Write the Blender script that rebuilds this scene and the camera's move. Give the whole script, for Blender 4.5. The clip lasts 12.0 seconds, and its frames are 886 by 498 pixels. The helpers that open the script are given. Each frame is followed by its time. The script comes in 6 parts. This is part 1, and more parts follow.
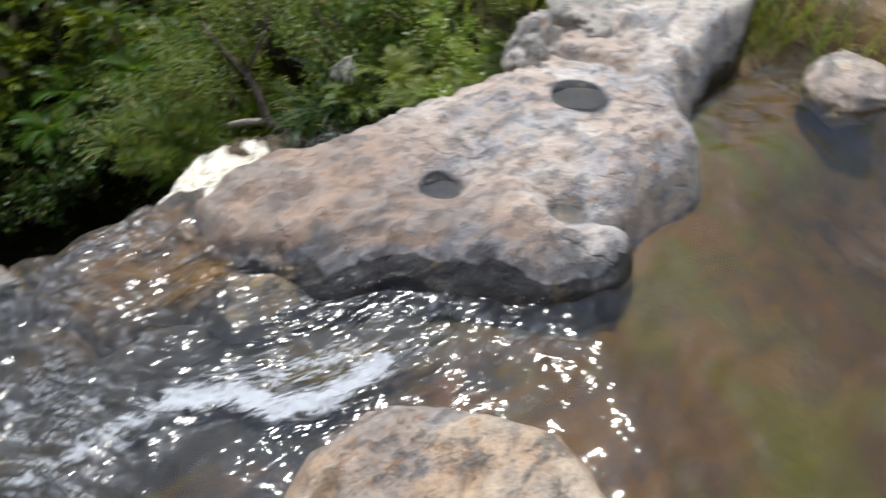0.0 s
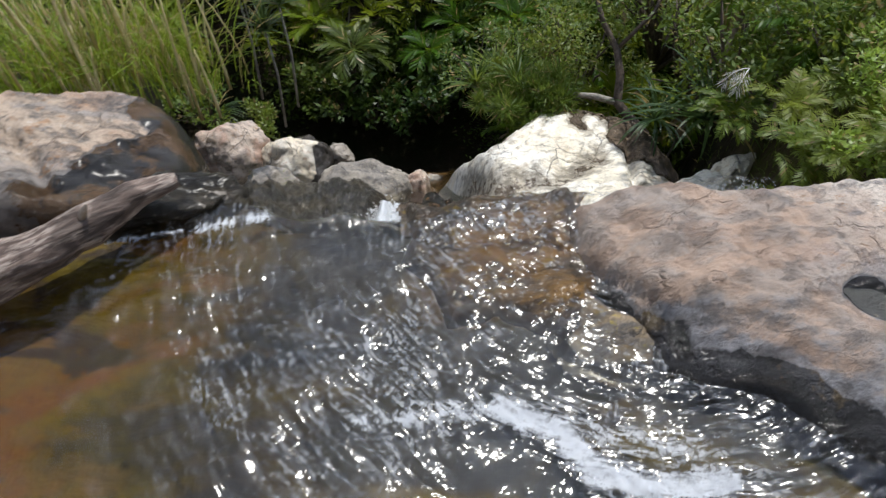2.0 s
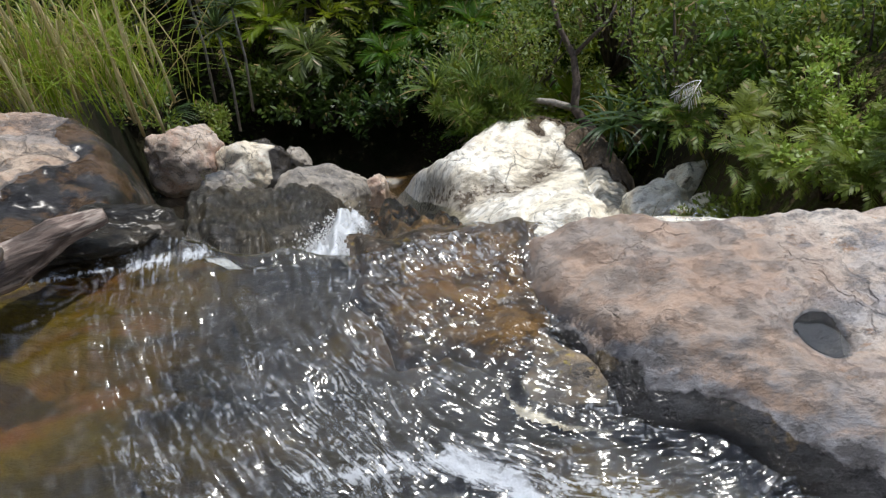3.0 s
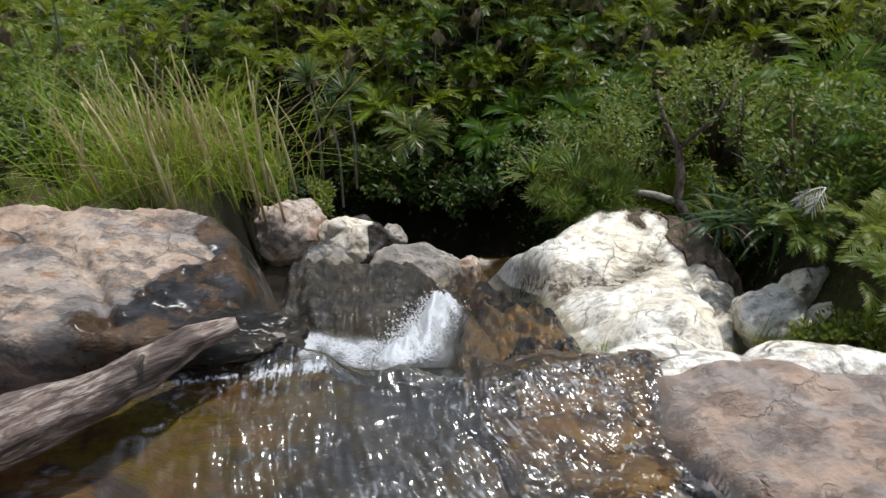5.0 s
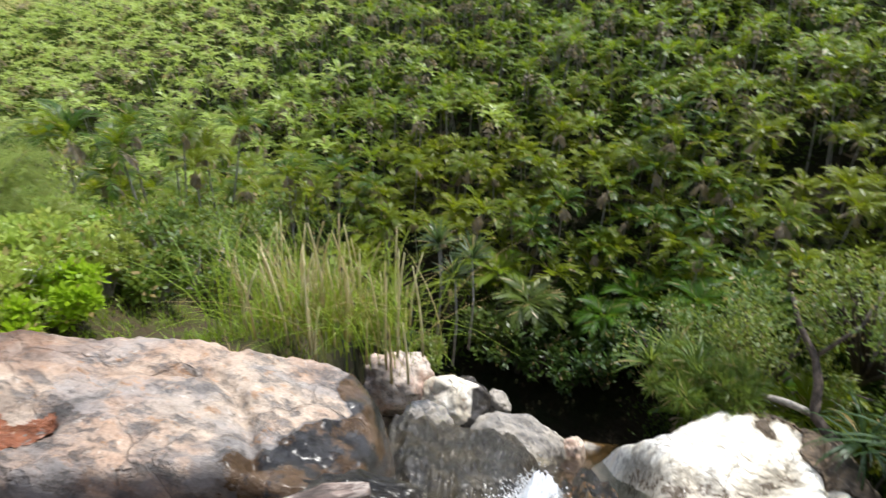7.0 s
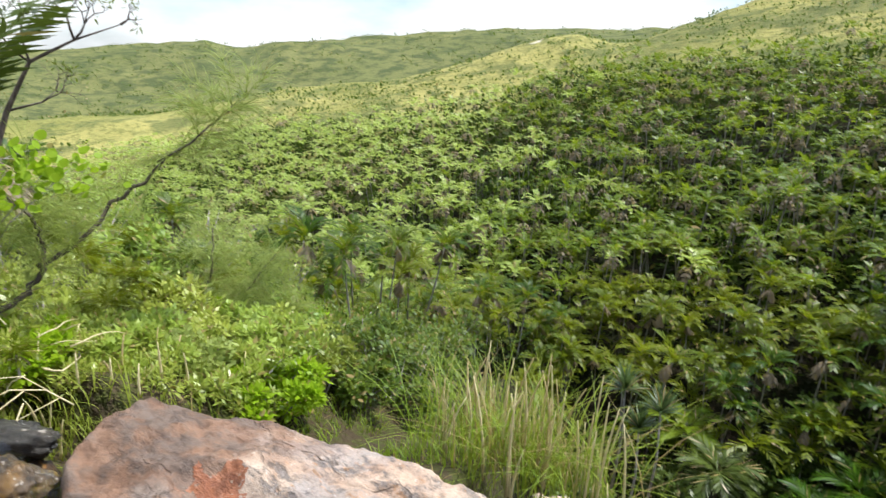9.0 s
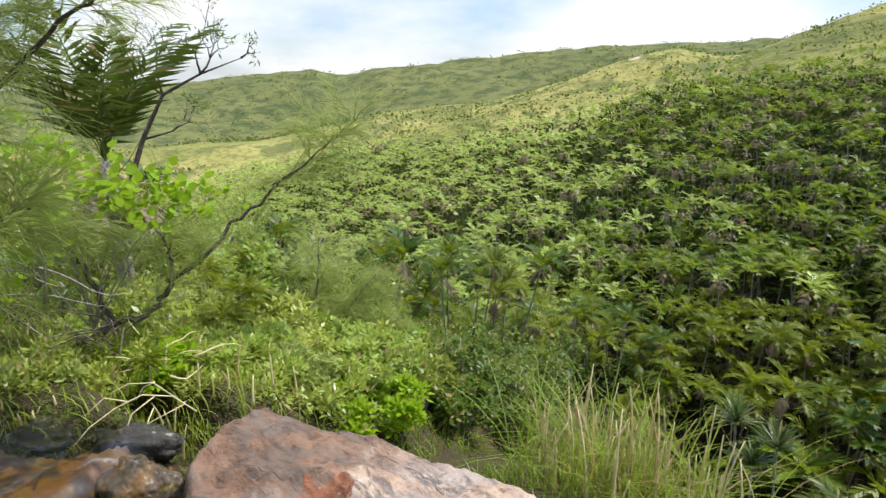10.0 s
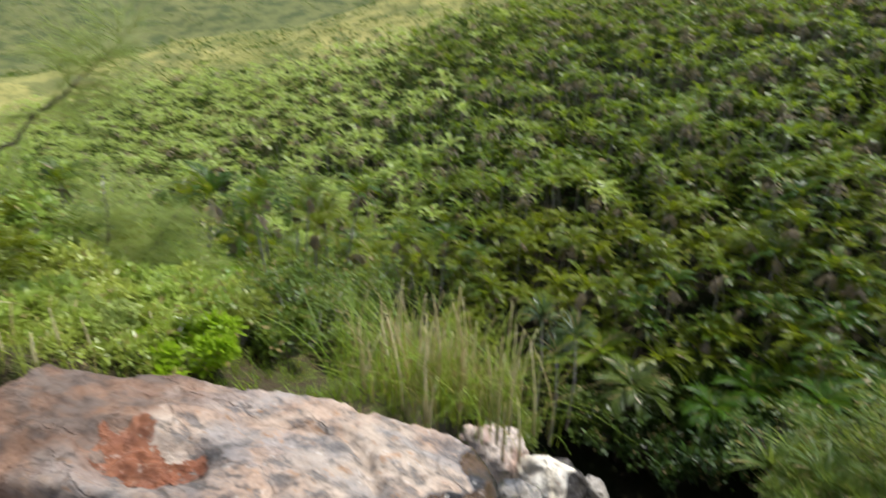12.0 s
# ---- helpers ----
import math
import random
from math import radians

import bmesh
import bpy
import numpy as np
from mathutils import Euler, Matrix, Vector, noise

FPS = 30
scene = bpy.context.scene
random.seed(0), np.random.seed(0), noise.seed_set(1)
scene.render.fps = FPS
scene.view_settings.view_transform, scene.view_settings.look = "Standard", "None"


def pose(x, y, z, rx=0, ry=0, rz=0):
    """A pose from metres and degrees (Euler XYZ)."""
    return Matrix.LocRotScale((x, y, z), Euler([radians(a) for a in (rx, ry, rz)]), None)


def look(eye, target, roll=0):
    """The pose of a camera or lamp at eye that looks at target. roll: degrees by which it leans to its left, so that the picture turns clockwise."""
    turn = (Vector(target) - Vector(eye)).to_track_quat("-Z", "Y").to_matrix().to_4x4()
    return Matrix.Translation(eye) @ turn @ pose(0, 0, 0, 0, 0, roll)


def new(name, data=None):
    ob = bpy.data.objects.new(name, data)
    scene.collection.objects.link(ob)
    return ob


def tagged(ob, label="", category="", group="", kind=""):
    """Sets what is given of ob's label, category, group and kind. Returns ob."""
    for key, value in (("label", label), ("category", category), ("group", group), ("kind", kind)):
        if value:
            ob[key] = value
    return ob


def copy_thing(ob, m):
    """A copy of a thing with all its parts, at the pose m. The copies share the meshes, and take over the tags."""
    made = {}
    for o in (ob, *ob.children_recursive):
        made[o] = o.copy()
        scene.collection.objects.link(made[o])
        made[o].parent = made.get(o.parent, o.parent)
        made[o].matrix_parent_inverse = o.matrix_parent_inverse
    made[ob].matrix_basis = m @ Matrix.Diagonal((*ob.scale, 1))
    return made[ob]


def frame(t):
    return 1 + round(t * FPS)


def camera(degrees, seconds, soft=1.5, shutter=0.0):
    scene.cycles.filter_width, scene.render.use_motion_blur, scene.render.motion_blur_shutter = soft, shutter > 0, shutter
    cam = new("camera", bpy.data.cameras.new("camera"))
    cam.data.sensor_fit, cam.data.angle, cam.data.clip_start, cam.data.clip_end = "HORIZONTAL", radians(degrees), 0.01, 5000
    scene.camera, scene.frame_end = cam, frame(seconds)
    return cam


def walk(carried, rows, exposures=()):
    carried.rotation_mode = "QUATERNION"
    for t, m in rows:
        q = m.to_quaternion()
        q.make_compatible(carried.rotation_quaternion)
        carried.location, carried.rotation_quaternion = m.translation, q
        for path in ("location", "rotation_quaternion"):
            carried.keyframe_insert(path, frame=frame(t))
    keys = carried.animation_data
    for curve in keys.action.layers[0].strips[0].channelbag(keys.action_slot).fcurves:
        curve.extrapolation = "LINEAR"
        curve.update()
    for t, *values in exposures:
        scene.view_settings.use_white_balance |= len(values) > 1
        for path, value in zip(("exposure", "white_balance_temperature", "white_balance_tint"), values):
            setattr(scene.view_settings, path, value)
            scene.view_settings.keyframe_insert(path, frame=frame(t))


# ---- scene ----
cam = camera(71.6, 12.0, soft=1.3, shutter=0.4)
PATH = [
    (0, (0.47, -0.047, 1.712), (1.437, 0.972, 0.288), 5.8),
    (0.5, (0.272, 0.094, 1.687), (0.951, 1.272, 0.22), 9.7),
    (1, (0.184, 0.153, 1.67), (0.636, 1.39, 0.165), 11.1),
    (1.5, (0.157, 0.202, 1.677), (0.28, 1.452, 0.121), 3.2),
    (2, (0.272, 0.363, 1.677), (0.429, 1.654, 0.157), 1.6),
    (2.5, (0.376, 0.482, 1.693), (0.651, 1.75, 0.171), 4.6),
    (2.7, (0.363, 0.483, 1.697), (0.646, 1.753, 0.178), 5.1),
    (4.3, (0.225, 0.694, 1.727), (0.415, 1.998, 0.223), 3.0),
    (4.5, (0.225, 0.691, 1.749), (0.358, 2.072, 0.309), 1.3),
    (5, (0.208, 0.678, 1.781), (0.222, 2.147, 0.424), 0.4),
    (5.5, (0.174, 0.669, 1.805), (0.124, 2.19, 0.508), 1.9),
    (6, (0.163, 0.658, 1.862), (0.05, 2.28, 0.698), 2.0),
    (6.5, (0.17, 0.638, 1.912), (0.006, 2.344, 0.88), 1.7),
    (7, (0.079, 0.594, 1.965), (-0.283, 2.323, 1.027), 0.9),
    (7.5, (-0.006, 0.534, 2.025), (-0.575, 2.254, 1.178), 2.0),
    (7.7, (-0.04, 0.502, 2.04), (-0.692, 2.205, 1.218), 1.2),
    (9.3, (-0.236, 0.452, 2.12), (-1.264, 2.078, 1.574), 1.6),
    (9.5, (-0.246, 0.44, 2.119), (-1.341, 2.028, 1.59), 0.6),
    (10, (-0.259, 0.427, 2.117), (-1.466, 1.931, 1.586), 0.3),
    (10.5, (-0.26, 0.414, 2.126), (-1.51, 1.894, 1.632), 0.0),
    (11, (-0.256, 0.419, 2.119), (-1.479, 1.925, 1.637), -0.0),
    (11.5, (-0.185, 0.432, 2.106), (-1.234, 2.055, 1.591), 0.2),
    (12, (-0.071, 0.463, 2.055), (-0.761, 2.189, 1.316), 0.5),
]
walk(cam, [(t, look(eye, target, roll)) for t, eye, target, roll in PATH],
     exposures=[(0, -0.42), (2.0, -0.52), (5.5, -0.5), (6.5, -0.1), (7.5, 0.43), (9.5, 0.26), (10.5, 0.08), (11.5, 0.1), (12, 0.0)])

# ---------------------------------------------------------------- light
SUN_AZ, SUN_EL = 34.0, 65.0          # degrees right of +y, degrees up


def sun_way():
    a, e = radians(SUN_AZ), radians(SUN_EL)
    return (math.sin(a) * math.cos(e), math.cos(a) * math.cos(e), math.sin(e))


def make_world():
    w = bpy.data.worlds.new("sky")
    scene.world = w
    w.use_nodes = True
    nt = w.node_tree
    nt.nodes.clear()
    out = nt.nodes.new("ShaderNodeOutputWorld")
    bg = nt.nodes.new("ShaderNodeBackground")
    sky = nt.nodes.new("ShaderNodeTexSky")
    sky.sky_type, sky.sun_disc = "NISHITA", False
    sky.sun_elevation, sky.sun_rotation = radians(SUN_EL), radians(SUN_AZ)
    tc = nt.nodes.new("ShaderNodeTexCoord")
    mp = nt.nodes.new("ShaderNodeMapping")
    mp.inputs["Scale"].default_value = (1.0, 1.0, 2.6)
    mp.inputs["Location"].default_value = (3.1, 0.4, 0.2)
    no = nt.nodes.new("ShaderNodeTexNoise")
    no.inputs["Scale"].default_value, no.inputs["Detail"].default_value = 2.3, 8
    no.inputs["Roughness"].default_value = 0.52
    sep = nt.nodes.new("ShaderNodeSeparateXYZ")
    low = nt.nodes.new("ShaderNodeMapRange")
    for k, v in zip((1, 2, 3, 4), (0.0, 0.75, 0.22, -0.05)):
        low.inputs[k].default_value = v
    add = nt.nodes.new("ShaderNodeMath")
    ra = nt.nodes.new("ShaderNodeValToRGB")
    ra.color_ramp.elements[0].position, ra.color_ramp.elements[1].position = 0.53, 0.69
    ra.color_ramp.elements[0].color = (0.28, 0.28, 0.28, 1)
    mix = nt.nodes.new("ShaderNodeMix")
    mix.data_type = "RGBA"
    mix.inputs[7].default_value = (21.0, 21.4, 22.0, 1)
    lk = nt.links.new
    lk(tc.outputs["Generated"], mp.inputs[0])
    lk(mp.outputs[0], no.inputs["Vector"])
    lk(tc.outputs["Generated"], sep.inputs[0])
    lk(sep.outputs[2], low.inputs[0])
    lk(no.outputs[0], add.inputs[0])
    lk(low.outputs[0], add.inputs[1])
    lk(add.outputs[0], ra.inputs[0])
    lk(ra.outputs[0], mix.inputs[0])
    blue = nt.nodes.new("ShaderNodeVectorMath")
    blue.operation = "MULTIPLY"
    blue.inputs[1].default_value = (2.1, 2.65, 3.4)
    lk(sky.outputs[0], blue.inputs[0])
    lk(blue.outputs[0], mix.inputs[6])
    # cloud is brightest round the sun
    dot = nt.nodes.new("ShaderNodeVectorMath")
    dot.operation = "DOT_PRODUCT"
    dot.inputs[1].default_value = sun_way()
    powr = nt.nodes.new("ShaderNodeMath")
    powr.operation, powr.use_clamp = "POWER", False
    powr.inputs[1].default_value = 6
    pos = nt.nodes.new("ShaderNodeMath")
    pos.operation = "MAXIMUM"
    pos.inputs[1].default_value = 0
    gain = nt.nodes.new("ShaderNodeMath")
    gain.operation = "MULTIPLY_ADD"
    gain.inputs[1].default_value, gain.inputs[2].default_value = 2.6, 1.0
    glow = nt.nodes.new("ShaderNodeVectorMath")
    glow.operation = "SCALE"
    lk(tc.outputs["Generated"], dot.inputs[0])
    lk(dot.outputs["Value"], pos.inputs[0])
    lk(pos.outputs[0], powr.inputs[0])
    lk(powr.outputs[0], gain.inputs[0])
    lk(mix.outputs[2], glow.inputs[0])
    lk(gain.outputs[0], glow.inputs["Scale"])
    lk(glow.outputs[0], bg.inputs[0])
    bg.inputs[1].default_value = 0.046
    lk(bg.outputs[0], out.inputs[0])


make_world()
sun_data = bpy.data.lights.new("sun", "SUN")
sun_data.energy, sun_data.angle, sun_data.color = 5.0, radians(0.6), (1.0, 0.965, 0.91)
sun_dir = Vector(sun_way())
sun = new("sun", sun_data)
sun.matrix_world = look(tuple(sun_dir * 60), (0, 0, 0))

# ---------------------------------------------------------------- materials
class Nodes:
    """A small builder for node materials."""

    def __init__(self, name):
        self.m = bpy.data.materials.new(name)
        self.m.use_nodes = True
        self.t = self.m.node_tree
        self.t.nodes.clear()
        self.out = self.add("OutputMaterial")
        self.pos = self.add("NewGeometry").outputs["Position"]

    def add(self, kind, **inputs):
        n = self.t.nodes.new("ShaderNode" + kind)
        for k, v in inputs.items():
            self.put(n.inputs[k.replace("_", " ")], v)
        return n

    def put(self, socket, v):
        if isinstance(v, bpy.types.NodeSocket):
            self.t.links.new(v, socket)
        elif isinstance(v, (tuple, list)) and len(v) == 3 and socket.type == "RGBA":
            socket.default_value = (*v, 1)
        else:
            socket.default_value = v

    def noise(self, scale, detail=4, rough=0.55, vec=None, dist=0.0):
        n = self.add("TexNoise", Scale=scale, Detail=detail, Roughness=rough, Distortion=dist)
        self.put(n.inputs["Vector"], vec if vec is not None else self.pos)
        return n.outputs["Fac"]

    def ramp(self, fac, lo, hi):
        n = self.add("MapRange")
        n.interpolation_type = "SMOOTHSTEP"
        for k, v in zip((0, 1, 2), (fac, lo, hi)):
            self.put(n.inputs[k], v)
        return n.outputs[0]

    def mix(self, fac, a, b, blend="MIX"):
        n = self.add("Mix")
        n.data_type, n.blend_type = "RGBA", blend
        for k, v in zip((0, 6, 7), (fac, a, b)):
            self.put(n.inputs[k], v)
        return n.outputs[2]

    def math(self, op, a, b=0.0):
        n = self.add("Math")
        n.operation = op
        self.put(n.inputs[0], a)
        self.put(n.inputs[1], b)
        return n.outputs[0]

    def height(self):
        n = self.add("SeparateXYZ")
        self.put(n.inputs[0], self.pos)
        return n.outputs[2]

    def bump(self, h, strength, dist):
        n = self.add("Bump", Strength=strength, Distance=dist, Height=h)
        return n.outputs[0]

    def done(self, shader):
        self.put(self.out.inputs[0], shader)
        return self.m


def rock_material(name, base, second, grey, grey_amount=0.5, iron=None, stain=(0.16, 0.085, 0.03), scale=1.0, dry_rough=0.8, wet_col=(0.016, 0.015, 0.014), spot=(0.46, 0.25, 0.12), crack=0.8, stain_lo=0.53, coat=0.0, iron_cols=((0.21, 0.11, 0.06), (0.125, 0.084, 0.06)), grain=0.35):
    """Weathered rock: two tones, flaked grey crust with sharp rims, pits, cracks and grain; dark and glossy where wet."""
    n = Nodes(name)
    lay = n.add("Mapping", Vector=n.pos, Rotation=(0, 0, 0.3), Scale=(0.75, 1.3, 1.0)).outputs[0]
    big, mid = n.noise(1.7 * scale, 6, 0.6, dist=0.4), n.noise(6.5 * scale, 8, 0.68, lay, 0.1)
    fine = n.noise(70 * scale, 6, 0.75)
    col = n.mix(n.ramp(big, 0.42, 0.58), base, second)
    # crust that has flaked off in plates
    crust = n.noise(3.1 * scale, 9, 0.66, lay, 0.15)
    lo = 0.60 - 0.16 * grey_amount
    plate = n.ramp(crust, lo - 0.03, lo + 0.05)
    col = n.mix(n.math("MULTIPLY", plate, 0.7), col, n.mix(n.ramp(mid, 0.42, 0.6), grey, n.mix(0.45, col, grey)))
    mott = n.noise(10 * scale, 9, 0.74, lay, 0.1)
    col = n.mix(n.math("MULTIPLY", n.ramp(mott, 0.50, 0.62), 0.7), col, tuple(0.6 * c for c in grey))
    col = n.mix(n.math("MULTIPLY", n.ramp(n.noise(15 * scale, 7, 0.7, lay), 0.57, 0.64), 0.7), col, spot)
    col = n.mix(n.math("MULTIPLY", n.ramp(n.noise(29 * scale, 5, 0.6), 0.62, 0.65), 0.55), col, (0.60, 0.53, 0.44))
    wob = n.add("Mix")
    wob.data_type = "VECTOR"
    nz = n.add("TexNoise", Scale=3.5 * scale, Detail=5, Roughness=0.6)
    n.put(nz.inputs["Vector"], n.pos)
    for k, v in zip((0, 4, 5), (0.22, n.pos, nz.outputs["Color"])):
        n.put(wob.inputs[k], v)
    vo = n.add("TexVoronoi", Scale=3.4 * scale)
    vo.feature = "DISTANCE_TO_EDGE"
    n.put(vo.inputs["Vector"], wob.outputs[1])
    cr = n.math("MULTIPLY", n.ramp(vo.outputs["Distance"], 0.022, 0.004), n.ramp(n.noise(3.1 * scale, 3), 0.48, 0.58))
    col = n.mix(n.math("MULTIPLY", cr, crack), col, (0.035, 0.03, 0.026))
    col = n.mix(n.math("MULTIPLY", n.ramp(fine, 0.46, 0.66), grain), col, (0.03, 0.027, 0.024))
    if iron:
        sx = n.add("SeparateXYZ")
        n.put(sx.inputs[0], n.pos)
        ix = n.math("ADD", sx.outputs[0], n.math("MULTIPLY", n.math("SUBTRACT", big, 0.5), 1.6))
        col = n.mix(n.math("MULTIPLY", n.ramp(ix, *iron), 0.92), col, n.mix(n.ramp(mid, 0.40, 0.58), *iron_cols))
    # this layer holds wetness, and shade painted on slab, outcrop and one boulder
    at = n.add("Attribute")
    at.attribute_name = "wet"
    damp_shade = n.math("MULTIPLY", n.ramp(n.math("ADD", at.outputs["Fac"], n.math("MULTIPLY", n.math("SUBTRACT", mid, 0.5), 1.1)), 0.08, 0.34), 0.8)
    col = n.mix(damp_shade, col, n.mix(n.ramp(mott, 0.42, 0.56), tuple(0.62 * c for c in grey), tuple(0.28 * c for c in grey)))
    wv = n.math("ADD", at.outputs["Fac"], n.math("MULTIPLY", n.math("SUBTRACT", n.noise(6.5, 7, 0.68), 0.5), 1.0))
    wet = n.ramp(wv, 0.44, 0.54)
    wetcol = n.mix(n.ramp(n.noise(4.0, 7, 0.68), stain_lo, stain_lo + 0.08), wet_col, stain)
    col = n.mix(n.math("MULTIPLY", wet, 0.94), col, wetcol)
    rough = n.math("SUBTRACT", dry_rough, n.math("MULTIPLY", wet, dry_rough - 0.2))
    hgt = n.math("ADD", n.math("MULTIPLY", n.noise(34 * scale, 8, 0.75), 0.55), n.math("MULTIPLY", mid, 1.4))
    hgt = n.math("ADD", hgt, n.math("MULTIPLY", plate, 0.22))
    hgt = n.math("SUBTRACT", hgt, n.math("MULTIPLY", n.ramp(mott, 0.50, 0.64), 0.3))
    hgt = n.math("SUBTRACT", hgt, n.math("MULTIPLY", cr, 0.5))
    p = n.add("BsdfPrincipled", Base_Color=col, Roughness=rough, Normal=n.bump(hgt, 1.0, 0.020 / scale), Coat_Roughness=0.2)
    n.put(p.inputs["Coat Weight"], n.math("MAXIMUM", n.math("MULTIPLY", wet, 0.15), coat))
    return n.done(p.outputs[0])


def bed_material():
    """Wet bedrock under the stream: orange, brown, olive and slate patches; brown on the lower fall."""
    n = Nodes("wet_bedrock")
    flow = n.add("Mapping", Vector=n.pos, Scale=(0.6, 1.3, 1)).outputs[0]
    a, b, c = n.noise(1.3, 6, 0.62, flow, 0.7), n.noise(3.4, 7, 0.66, flow, 0.6), n.noise(2.3, 6, 0.65, flow, 0.5)
    col = n.mix(n.ramp(a, 0.42, 0.60), (0.152, 0.070, 0.020), (0.125, 0.080, 0.018))
    col = n.mix(n.math("MULTIPLY", n.ramp(n.noise(5.5, 6, 0.7, flow, 0.8), 0.48, 0.60), 0.6), col, (0.17, 0.105, 0.035))
    col = n.mix(n.math("MULTIPLY", n.ramp(b, 0.51, 0.55), 0.85), col, (0.040, 0.030, 0.024))
    col = n.mix(n.math("MULTIPLY", n.ramp(c, 0.52, 0.60), 0.8), col, (0.125, 0.092, 0.010))
    s = n.add("SeparateXYZ")
    n.put(s.inputs[0], n.pos)
    x, y, z = s.outputs
    # slate floor where the current runs
    yw = n.math("ADD", y, n.math("MULTIPLY", n.math("SUBTRACT", b, 0.5), 0.9))
    xw = n.math("ADD", x, n.math("MULTIPLY", n.math("SUBTRACT", a, 0.5), 0.9))
    torn = n.math("ADD", n.math("MULTIPLY", n.math("SUBTRACT", b, 0.5), 1.7), n.math("MULTIPLY", n.math("SUBTRACT", n.noise(9, 6, 0.7, flow, 0.6), 0.5), 0.8))
    xr = n.math("ADD", n.math("ADD", x, n.math("MULTIPLY", y, -0.22)), torn)
    edge_tone = n.math("MULTIPLY", n.ramp(xr, -1.15, -0.72), n.ramp(xr, -0.35, -0.65))
    col = n.mix(n.math("MULTIPLY", edge_tone, 0.75), col, (0.060, 0.050, 0.013))
    run = n.math("MULTIPLY", n.ramp(xr, -0.80, -0.42), n.ramp(n.math("ADD", y, n.math("MULTIPLY", torn, 0.6)), 0.50, 0.85))
    near = n.math("MULTIPLY", n.ramp(n.math("ADD", y, n.math("MULTIPLY", torn, 0.5)), 0.95, 0.65), n.ramp(x, 1.3, 0.9))
    col = n.mix(n.math("MULTIPLY", near, 0.7), col, n.mix(n.ramp(b, 0.46, 0.56), (0.175, 0.113, 0.072), (0.055, 0.053, 0.052)))
    ledge = n.math("MULTIPLY", n.ramp(xw, 0.30, 0.42), n.ramp(yw, 1.46, 1.56))
    run = n.math("MULTIPLY", run, n.math("SUBTRACT", 1.0, n.math("MULTIPLY", ledge, 0.8)))
    run = n.math("MULTIPLY", run, n.ramp(x, 1.75, 1.35))
    col = n.mix(n.math("MULTIPLY", run, n.ramp(c, 0.70, 0.50)), col, n.mix(n.ramp(a, 0.4, 0.6), (0.022, 0.024, 0.026), (0.05, 0.045, 0.036)))
    wetledge = n.math("MULTIPLY", n.math("MULTIPLY", ledge, n.ramp(x, 1.3, 1.1)), n.ramp(c, 0.62, 0.42))
    col = n.mix(n.math("MULTIPLY", wetledge, 0.9), col, n.mix(n.ramp(b, 0.42, 0.55), (0.035, 0.027, 0.019), (0.085, 0.052, 0.022)))
    pool = n.ramp(xw, 1.2, 1.8)
    soft = n.noise(1.6, 3, 0.5, dist=0.5)
    col = n.mix(n.math("MULTIPLY", pool, 0.93), col, n.mix(n.ramp(soft, 0.48, 0.68), n.mix(n.ramp(b, 0.4, 0.62), (0.17, 0.098, 0.034), (0.095, 0.062, 0.028)), (0.110, 0.110, 0.018)))
    side = n.math("MULTIPLY", n.ramp(x, -3.15, -3.5), n.ramp(n.noise(5.0, 6, 0.68, dist=0.6), 0.46, 0.56))
    col = n.mix(n.math("MULTIPLY", side, 0.85), col, (0.03, 0.022, 0.016))
    low = n.ramp(z, -0.14, -0.4)
    lowcol = n.mix(n.ramp(xw, 0.45, 0.9), (0.034, 0.032, 0.022), (0.105, 0.060, 0.018))
    lowcol = n.mix(n.math("MULTIPLY", n.ramp(n.noise(7, 6, 0.7), 0.42, 0.66), 0.8), lowcol, (0.026, 0.021, 0.014))
    col = n.mix(low, col, lowcol)
    col = n.mix(n.math("MULTIPLY", n.ramp(n.noise(42, 6, 0.72), 0.4, 0.68), 0.6), col, n.mix(0.6, col, (0.01, 0.01, 0.01)))
    p = n.add("BsdfPrincipled", Base_Color=col, Roughness=0.24, Normal=n.bump(n.math("ADD", n.math("MULTIPLY", n.noise(30, 6, 0.65), 0.5), n.math("MULTIPLY", b, 1.8)), 0.8, 0.016))
    n.put(p.inputs["Specular IOR Level"], n.math("ADD", 0.14, n.math("MULTIPLY", low, 0.42)))
    return n.done(p.outputs[0])


def water_material(name, tint, ripple=9.0, strength=0.35, rough=0.03, ior=1.34):
    """Clear running water: Fresnel gloss over what lies below, with fine ripples."""
    n = Nodes(name)
    h = n.math("ADD", n.noise(ripple, 3, 0.55, n.pos, 0.4), n.math("MULTIPLY", n.noise(ripple * 3.3, 2, 0.5, n.pos, 0.5), 0.4))
    nb = n.bump(h, strength, 0.01)
    tr = n.add("BsdfTransparent", Color=tint)
    gl = n.add("BsdfGlossy", Color=(1, 1, 1), Roughness=rough, Normal=nb)
    fr = n.add("Fresnel", IOR=ior, Normal=nb)
    mx = n.add("MixShader", Fac=fr.outputs[0])
    n.put(mx.inputs[1], tr.outputs[0])
    n.put(mx.inputs[2], gl.outputs[0])
    return n.done(mx.outputs[0])


def attribute(n, name, out="Fac"):
    at = n.add("Attribute")
    at.attribute_name = name
    return at.outputs[out]


